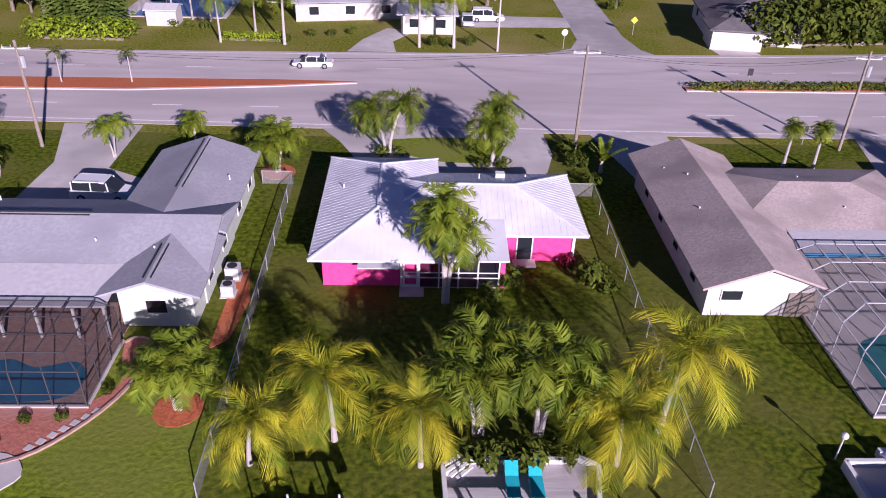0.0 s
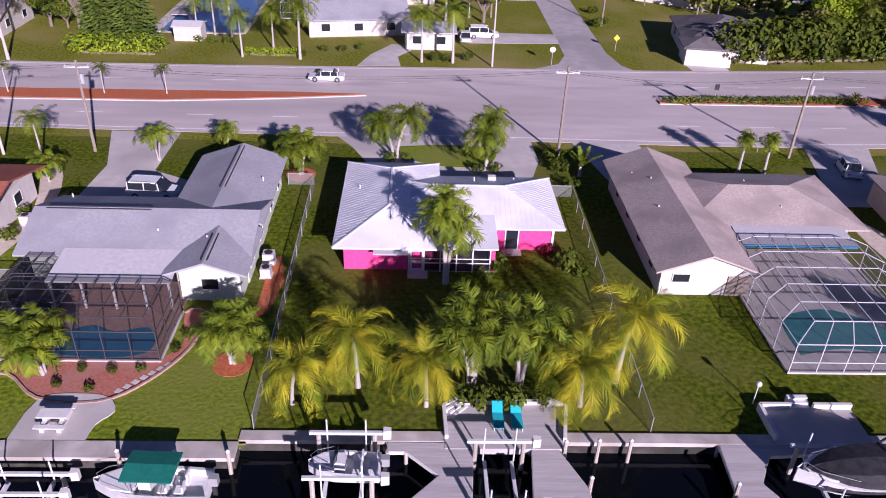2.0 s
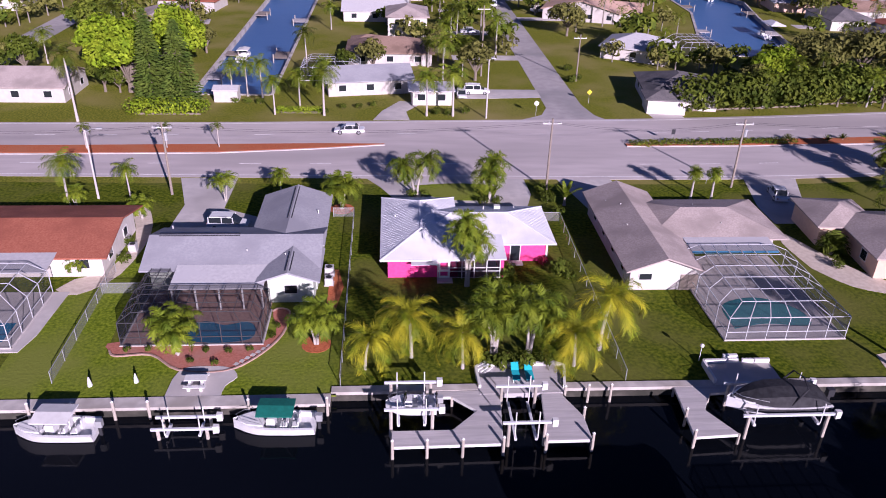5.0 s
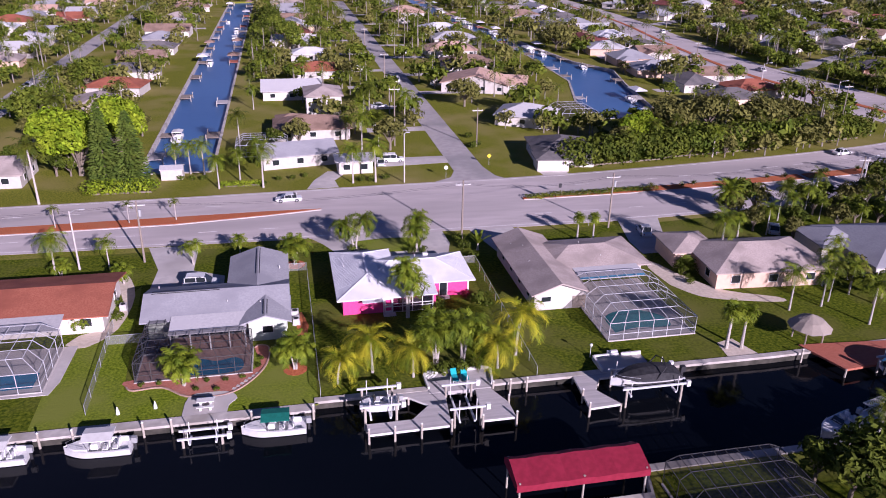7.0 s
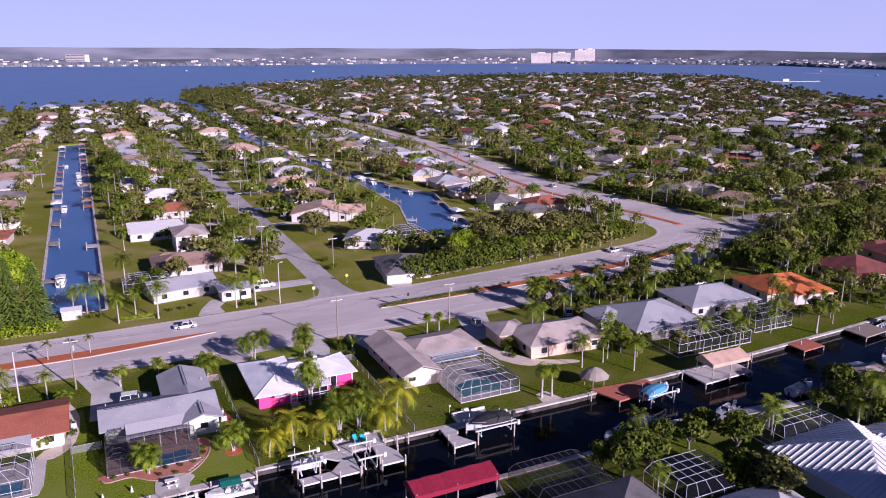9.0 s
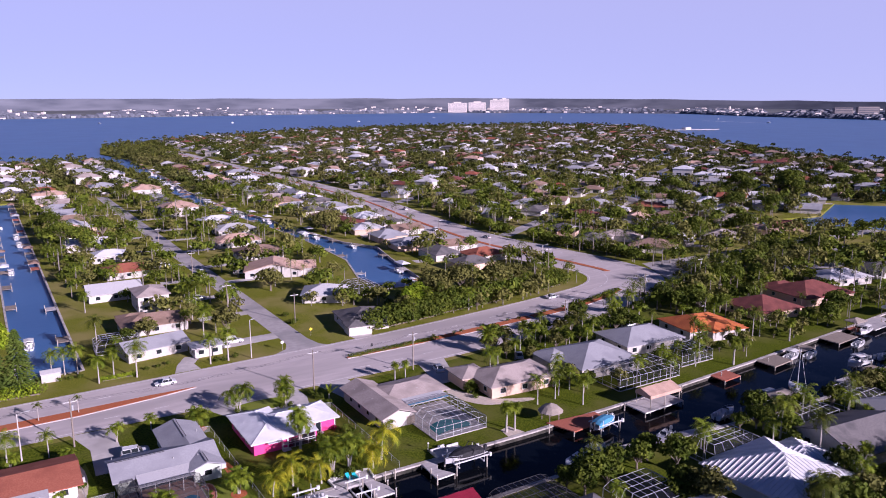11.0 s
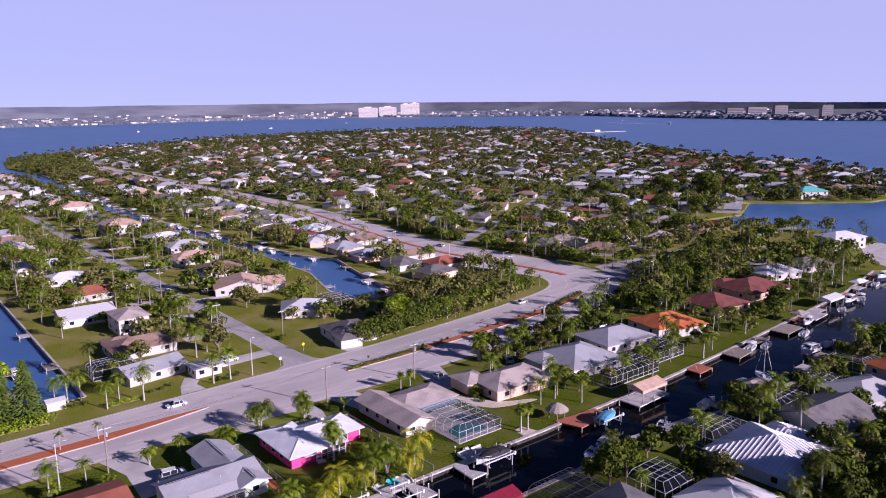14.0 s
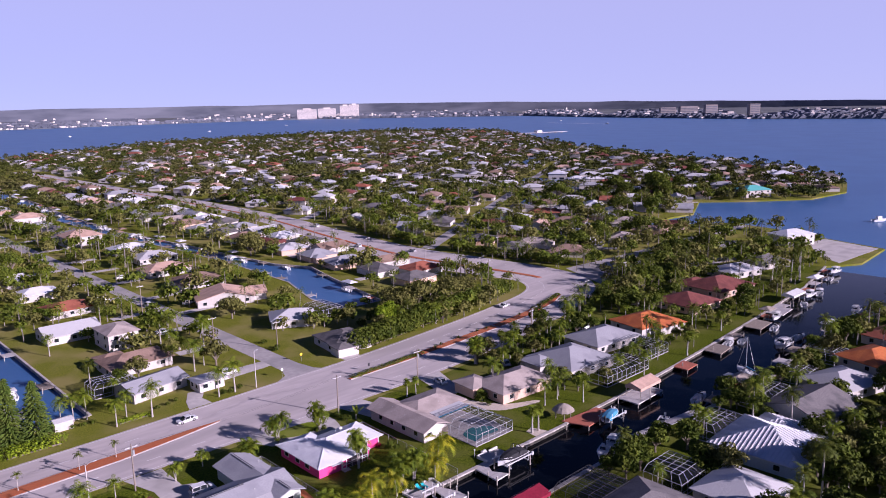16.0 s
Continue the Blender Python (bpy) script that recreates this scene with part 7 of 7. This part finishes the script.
shade = tree("tall dark spreading shade tree", 13, 7.5, LEAF, 37, 1900, 0.55, 15, 0.2, "tall shade trees")
for k, (x, y, s) in enumerate([(425, 226, 1.3), (441, 240, 1.2), (410, 214, 1.1), (398, 246, 1.2), (455, 226, 0.9), (380, 226, 1.0), (334, 176, 0.9), (318, 190, 1.0), (262, 140, 0.9), (240, 150, 0.8), (296, 210, 1.0), (350, 262, 1.1), (210, 140, 0.8), (228, 100, 0.7),
                              (172, 78, 0.7), (196, 88, 0.75), (214, 98, 0.7), (250, 96, 0.7), (520, 170, 0.9), (480, 210, 1.0), (540, 260, 1.1), (134, 74, 0.6), (141, 70, 0.55), (-95, 130, 0.8), (-70, 150, 0.8), (-66, 190, 0.8), (-8, 262, 0.9), (-14, 286, 0.9), (4, 296, 0.8), (-16, 320, 0.9)]):
    put(shade, x, y, 47 * k, s)

# ---- gardens of the quarter ----
kinds = [(queen, 0.22), (queen_b, 0.14), (cabbage, 0.08), (round_tree, 0.34), (round_b, 0.22)]
rng = random.Random(99)
placed, waiting, tries = {}, [], 0


def crowded(x, y, r):
    cx, cy = int(x // 4), int(y // 4)
    return any((x - a) ** 2 + (y - b) ** 2 < r * r for i in (-1, 0, 1) for k in (-1, 0, 1) for a, b in placed.get((cx + i, cy + k), ()))


while len(waiting) < 2900 and tries < 80000:
    tries += 1
    pick = rng.random()
    if pick < 0.34:
        x, y = rng.uniform(-150, 180), rng.uniform(100, 480)
    elif pick < 0.47:
        x, y = rng.uniform(60, 260), rng.uniform(24, 110)
    elif pick < 0.60:
        x, y = rng.uniform(10, 260), rng.uniform(-60, 8)
    else:
        x, y = rng.uniform(150, 480), rng.uniform(60, 480)
    if 16 < x < 40 and 94 < y < 135 or 22 < x < 48 and 110 < y < 172 and rng.random() < 0.85 or (-30 < x < 22 and 94 < y < 104) or 8 < y < 108 and x < 60 or 140 < x < 168 and 94 < y < 112 or y < 8 and x < 40 and y > -14:
        continue
    if x < 60 and y < 0 and rng.random() < 0.5:
        continue
    if math.hypot(x + 40, y + 80) > 600 or not LAND_OK(x, y, 3.0) or near_road(x, y, 1.5) or not free(x, y, -0.8) or crowded(x, y, 2.1) or rng.random() < 0.75 and not (x > 112 and y < 62) and not -27 < x < -12 and not LAND_OK(x, y, 9.0):
        continue
    low = 60 < x < 260 and 24 < y < 68
    if low and not free(x, y, 1.2):
        continue
    placed.setdefault((int(x // 4), int(y // 4)), []).append((x, y))
    k = rng.random()
    for proto, pr in kinds:
        if k < pr:
            break
        k -= pr
    big = 1.3 if (x > 190 and y > 60 and proto in (round_tree, round_b)) or rng.random() < 0.12 else 1.0
    waiting.append((math.hypot(x + 30, y + 40), x, y, proto, rng.uniform(0, 360), big * rng.uniform(0.65, 1.2) * (0.72 if low else 1.0)))
waiting.sort(key=lambda w: w[0])
counts = {"palm_tree": 150, "tree": 200}
rest = []
for w in waiting:
    kind = "tree" if w[3] in (round_tree, round_b) else "palm_tree"
    if counts[kind] > 0:
        counts[kind] -= 1
        put(w[3], w[1], w[2], w[4], w[5])
    else:
        rest.append(w)


def mid_palm(height, seed):
    r = random.Random(seed)
    leaves = Geo()
    for i in range(13):
        f = (i + 0.5) / 13
        frond(leaves, r, i * 2.4 + r.uniform(-0.2, 0.2), -0.7 + 1.85 * f, 3.3 * r.uniform(0.85, 1.1), 1.9, 0.85, 0.19, 5, 0.6)
    leaves.v = [(x, y, z + height) for x, y, z in (tuple(v) for v in leaves.v)]
    return Geo().tube([(0, 0, 0), (0, 0, height)], [0.18, 0.13], 5), leaves


def mid_tree(height, spread, seed):
    r = random.Random(seed)
    leaves = Geo()
    clump_leaves(leaves, r, [(spread * 0.5 * math.cos(a * 1.05), spread * 0.5 * math.sin(a * 1.05), height * r.uniform(0.5, 0.72), spread * r.uniform(0.4, 0.55), 0.8) for a in range(6)] + [(0, 0, height * 0.75, spread * 0.5, 0.8)], 150, 0.66)
    return Geo().tube([(0, 0, 0), (0, 0, height * 0.6)], [0.2, 0.1], 5), leaves


sets = {queen: (FROND, [mid_palm(6.6, 1), mid_palm(6.0, 2)]), queen_b: (FROND_DARK, [mid_palm(9, 3), mid_palm(8.4, 4)]), cabbage: (FROND, [mid_palm(4.6, 5)]),
        round_tree: (LEAF, [mid_tree(5.6, 3.2, 6), mid_tree(6.0, 3.0, 7)]), round_b: (LEAF_OLIVE, [mid_tree(6.4, 3.6, 8), mid_tree(5.8, 3.8, 9)])}


def scatter(name, label, category, parts, material):
    """Joins many turned and scaled copies of small meshes into one object."""
    vs, fs, k0 = [], [], 0
    for g, x, y, a, s in parts:
        tv = np.array(g.v)
        R = np.array([[math.cos(a), -math.sin(a), 0], [math.sin(a), math.cos(a), 0], [0, 0, 1]]) * s
        vs.append(tv @ R.T + (x, y, 0))
        fs += [tuple(i + k0 for i in f) for f in g.f]
        k0 += len(tv)
    me = bpy.data.meshes.new(name)
    me.from_pydata(np.concatenate(vs).tolist(), [], fs)
    me.materials.append(material)
    return tagged(new(name, me), label, category, kind="stuff")


trunks = []
for proto, (leaf_mat, variants) in sets.items():
    crowns = []
    for k, (_, x, y, p, rz, s) in enumerate(rest):
        if p == proto:
            t, c = variants[k % len(variants)]
            crowns.append((c, x, y, radians(rz), s))
            trunks.append((t, x, y, radians(rz), s))
    if crowns:
        scatter("garden_tree_crowns", "leafy crowns of many garden trees", "trees", crowns, leaf_mat)
scatter("garden_tree_trunks", "slender trunks of many garden trees", "tree trunks", trunks, MIDTRUNK)
rng = random.Random(123)


def far_template(seed, palm_like):
    r = random.Random(seed)
    g = Geo()
    if palm_like:
        g.tube([(0, 0, 0), (0, 0, 7)], [0.18, 0.14], 4)
        for i in range(11):
            a, el = i * 2.4, r.uniform(-0.5, 1.0)
            o = Vector((math.cos(a), math.sin(a), 0))
            s = Vector((-o.y, o.x, 0)) * 0.42
            p1 = Vector((0, 0, 7)) + o * 1.5 * math.cos(el) + Vector((0, 0, 1.3 * math.sin(el)))
            p2 = p1 + o * 1.2 + Vector((0, 0, -1.3))
            g.add([(0, 0, 7), p1 - s, p2, p1 + s], [(0, 1, 2), (0, 2, 3)])
    else:
        clump_leaves(g, r, [(0, 0, 3.0, 2.6, 0.8), (1.6, 0.6, 3.4, 1.9, 0.8), (-1.4, 0.9, 3.0, 2.0, 0.8), (0.1, -1.6, 2.8, 1.8, 0.8)], 52, 1.0)
        g.tube([(0, 0, 0), (0, 0, 3)], [0.25, 0.15], 4)
    return np.array(g.v), g.f


templates = [far_template(s, s % 3 == 2) for s in range(9)]
vs, fs, k0, count, tries = [], [], 0, 0, 0
while count < 12500 and tries < 130000:
    tries += 1
    x, y = rng.uniform(-250, 1240), rng.uniform(60, 1430)
    dist = math.hypot(x + 40, y + 80)
    if dist < 520 or not LAND_OK(x, y, 2) or near_road(x, y, 1) or not free(x, y, -3.0):
        continue
    tv, tf = templates[rng.randrange(9)]
    s, a = rng.uniform(0.7, 1.35), rng.uniform(0, 6.28)
    R = np.array([[math.cos(a), -math.sin(a), 0], [math.sin(a), math.cos(a), 0], [0, 0, 1]]) * s
    vs.append(tv @ R.T + (x, y, 0))
    fs += [tuple(i + k0 for i in f) for f in tf]
    k0 += len(tv)
    count += 1
me = bpy.data.meshes.new("far_trees")
me.from_pydata(np.concatenate(vs).tolist(), [], fs)
me.materials.append(FARLEAF)
tagged(new("far_trees", me), "distant palms and garden trees of the quarter", "trees", kind="stuff")

# ---- the far shore ----
me_g, bl, tw = Geo(), Geo(), Geo()
shore = [(-1200, 2750), (300, 2850), (1250, 3000), (1900, 2940), (2550, 2180), (2350, 1600), (2230, 1000), (2400, 200)]
for i in range(len(shore) - 1):
    a, b = Vector(shore[i]), Vector(shore[i + 1])
    away = Vector((a.x + b.x, a.y + b.y)).normalized()
    n = int((b - a).length / 9)
    for k in range(n):
        for row in range(7):
            depth = 14 + row * row * 26 + rng.uniform(0, 40) * (row + 0.3)
            p = a.lerp(b, (k + rng.random()) / n) + away * depth
            r, hgt = rng.uniform(9, 20) * (1 + row * 0.25), rng.uniform(6, 13)
            me_g.add([(p.x - r, p.y, 0), (p.x, p.y - r, 0), (p.x + r, p.y, 0), (p.x, p.y + r, 0), (p.x - r * 0.4, p.y - r * 0.3, hgt), (p.x + r * 0.5, p.y - r * 0.2, hgt * rng.uniform(0.7, 1.1)), (p.x, p.y + r * 0.5, hgt * 0.9)],
                     [(0, 1, 4), (1, 5, 4), (1, 2, 5), (2, 3, 6, 5), (3, 0, 4, 6), (4, 5, 6)])
        for near in (True, False, False):
            if rng.random() < (0.12 if near else 0.24):
                p = a.lerp(b, (k + rng.random()) / n) + away * (rng.uniform(2, 9) if near else rng.choice([60, 150, 250, 400, 700, 1000, 1300]) * rng.uniform(0.8, 1.3))
                w, hh = rng.uniform(3, 10), rng.uniform(3, 7) if near else rng.uniform(9, 17)
                m = pose(p.x, p.y, 0, 0, 0, -40 + rng.uniform(-25, 25))
                bg = Geo().box(-w, w, -6, 6, 0, hh)
                bl.add([m @ Vector(v) for v in bg.v], bg.f)
tagged(part("far_shore_trees", me_g, HORIZON), "far shore woods with haze painted into colour", "woods", kind="stuff")
tagged(part("far_shore_buildings", bl, TOWER), "small pale buildings on the far shore", "buildings", kind="stuff")
g = Geo()
for k in range(60):
    a0, a1 = radians(-20 + k * 2.2), radians(-20 + (k + 1) * 2.2)
    low0, low1 = (34 * max(0.0, min(1.0, (j * 2.2 - 58) / 36)) for j in (k, k + 1))  # the woods lie lower to the east
    h0, h1 = 66 - low0 + 7 * noise.noise((k * 0.7, 0, 0)), 66 - low1 + 7 * noise.noise((k * 0.7 + 0.7, 0, 0))
    g.poly([(4800 * math.sin(a0), 4800 * math.cos(a0), -5), (4800 * math.sin(a1), 4800 * math.cos(a1), -5), (4800 * math.sin(a1), 4800 * math.cos(a1), h1), (4800 * math.sin(a0), 4800 * math.cos(a0), h0)])
# the haze over the horizon is only the colour of this band
structure("backdrop", g, HORIZON, "low wooded horizon with painted haze colour", "backdrop")
ux, uy = 0.85, -0.53
for k, (f, wid, hh) in enumerate(((0, 44, 44), (92, 40, 46), (176, 24, 58), (218, 22, 62))):
    root = thing("apartment_tower", "pale beige waterfront apartment tower", "apartment building", pose(1905 + ux * f, 2940 + uy * f, 0, 0, 0, -32), "towers on the far shore")
    part("wall", Geo().box(-wid, wid, -12, 12, 0, hh), TOWER, root)
    part("roof", Geo().box(-wid * 0.4, wid * 0.4, -6, 6, hh, hh + 5), TOWER, root)
    for fl in range(int(hh / 4)):
        # window bands take the same haze-tinted colour
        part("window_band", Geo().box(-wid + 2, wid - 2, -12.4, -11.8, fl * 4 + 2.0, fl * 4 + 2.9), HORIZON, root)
for x, y, wid, hh in ((2560, 1290, 22, 40), (2540, 1120, 18, 42), (2600, 1400, 34, 34), (-10, 3300, 45, 36), (2620, 1500, 30, 30)):
    root = thing("apartment_tower", "distant pale apartment block", "apartment building", pose(x, y, 0, 0, 0, -40), "towers on the far shore")
    part("wall", Geo().box(-wid, wid, -12, 12, 0, hh), TOWER_DIM if x > 1000 else TOWER, root)
    for fl in range(int(hh / 6)):
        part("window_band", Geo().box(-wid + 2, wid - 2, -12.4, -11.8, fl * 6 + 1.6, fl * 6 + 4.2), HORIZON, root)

# ---- on the bay ----
pier = thing("pier", "long low concrete pier with a pale hut", "pier")
part("deck", Geo().prism([(1105, 985), (1262, 950), (1263, 956), (1106, 992)], 0.8, 1.8), CONCRETE, pier)
part("hut", Geo().box(1180, 1196, 966, 976, 1.8, 6.0), WHITE, pier)
for k in range(9):
    part("pile", Geo().box(1112 + 17 * k, 1114 + 17 * k, 984 - 3.7 * k, 986 - 3.7 * k, -2.5, 0.8), PILING, pier)
rng = random.Random(8)
for k in range(46):
    f = rng.random()
    root = thing("sailing_boat", "moored white sailing boat with a bare mast", "boat", pose(800 + 180 * f + rng.uniform(-14, 14), 1240 - 170 * f + rng.uniform(-20, 20), 0.02, 0, 0, rng.uniform(0, 360)), "boats in the marina")
    part("hull", hull(10, 3.2, 1.6, 6), GEL, root)
    part("mast", Geo().bar((0.4, 0, 0.5), (0.4, 0, rng.uniform(11, 16)), 0.22), ALU, root)
for x, y, L in ((1744, 1177, 12), (900, 1900, 14), (560, 1980, 10), (1300, 2150, 9), (1650, 1900, 10), (250, 2150, 12), (1950, 1500, 8), (395, 66, 9)):
    root = thing("motorboat", "white motorboat out on the bay", "boat", pose(x, y, WATER_Z + 0.3, 0, 0, -80 if x == 1744 else rng.uniform(0, 360)), "boats on the bay")
    part("hull", hull(L, L * 0.32, 1.5, 8), GEL, root)
    part("cabin", Geo().prism([(-L * 0.2, -L * 0.1), (L * 0.15, -L * 0.08), (L * 0.15, L * 0.08), (-L * 0.2, L * 0.1)], 0.5, 3.0), GEL, root)
structure("boat_wake", ribbon([(1744, 1183), (1766, 1300), (1788, 1422)], [(1740, 1183), (1757, 1300), (1776, 1422)], -1.0, WATER_Z + 0.05), PAINT, "white foaming wake of a speeding boat", "wake")
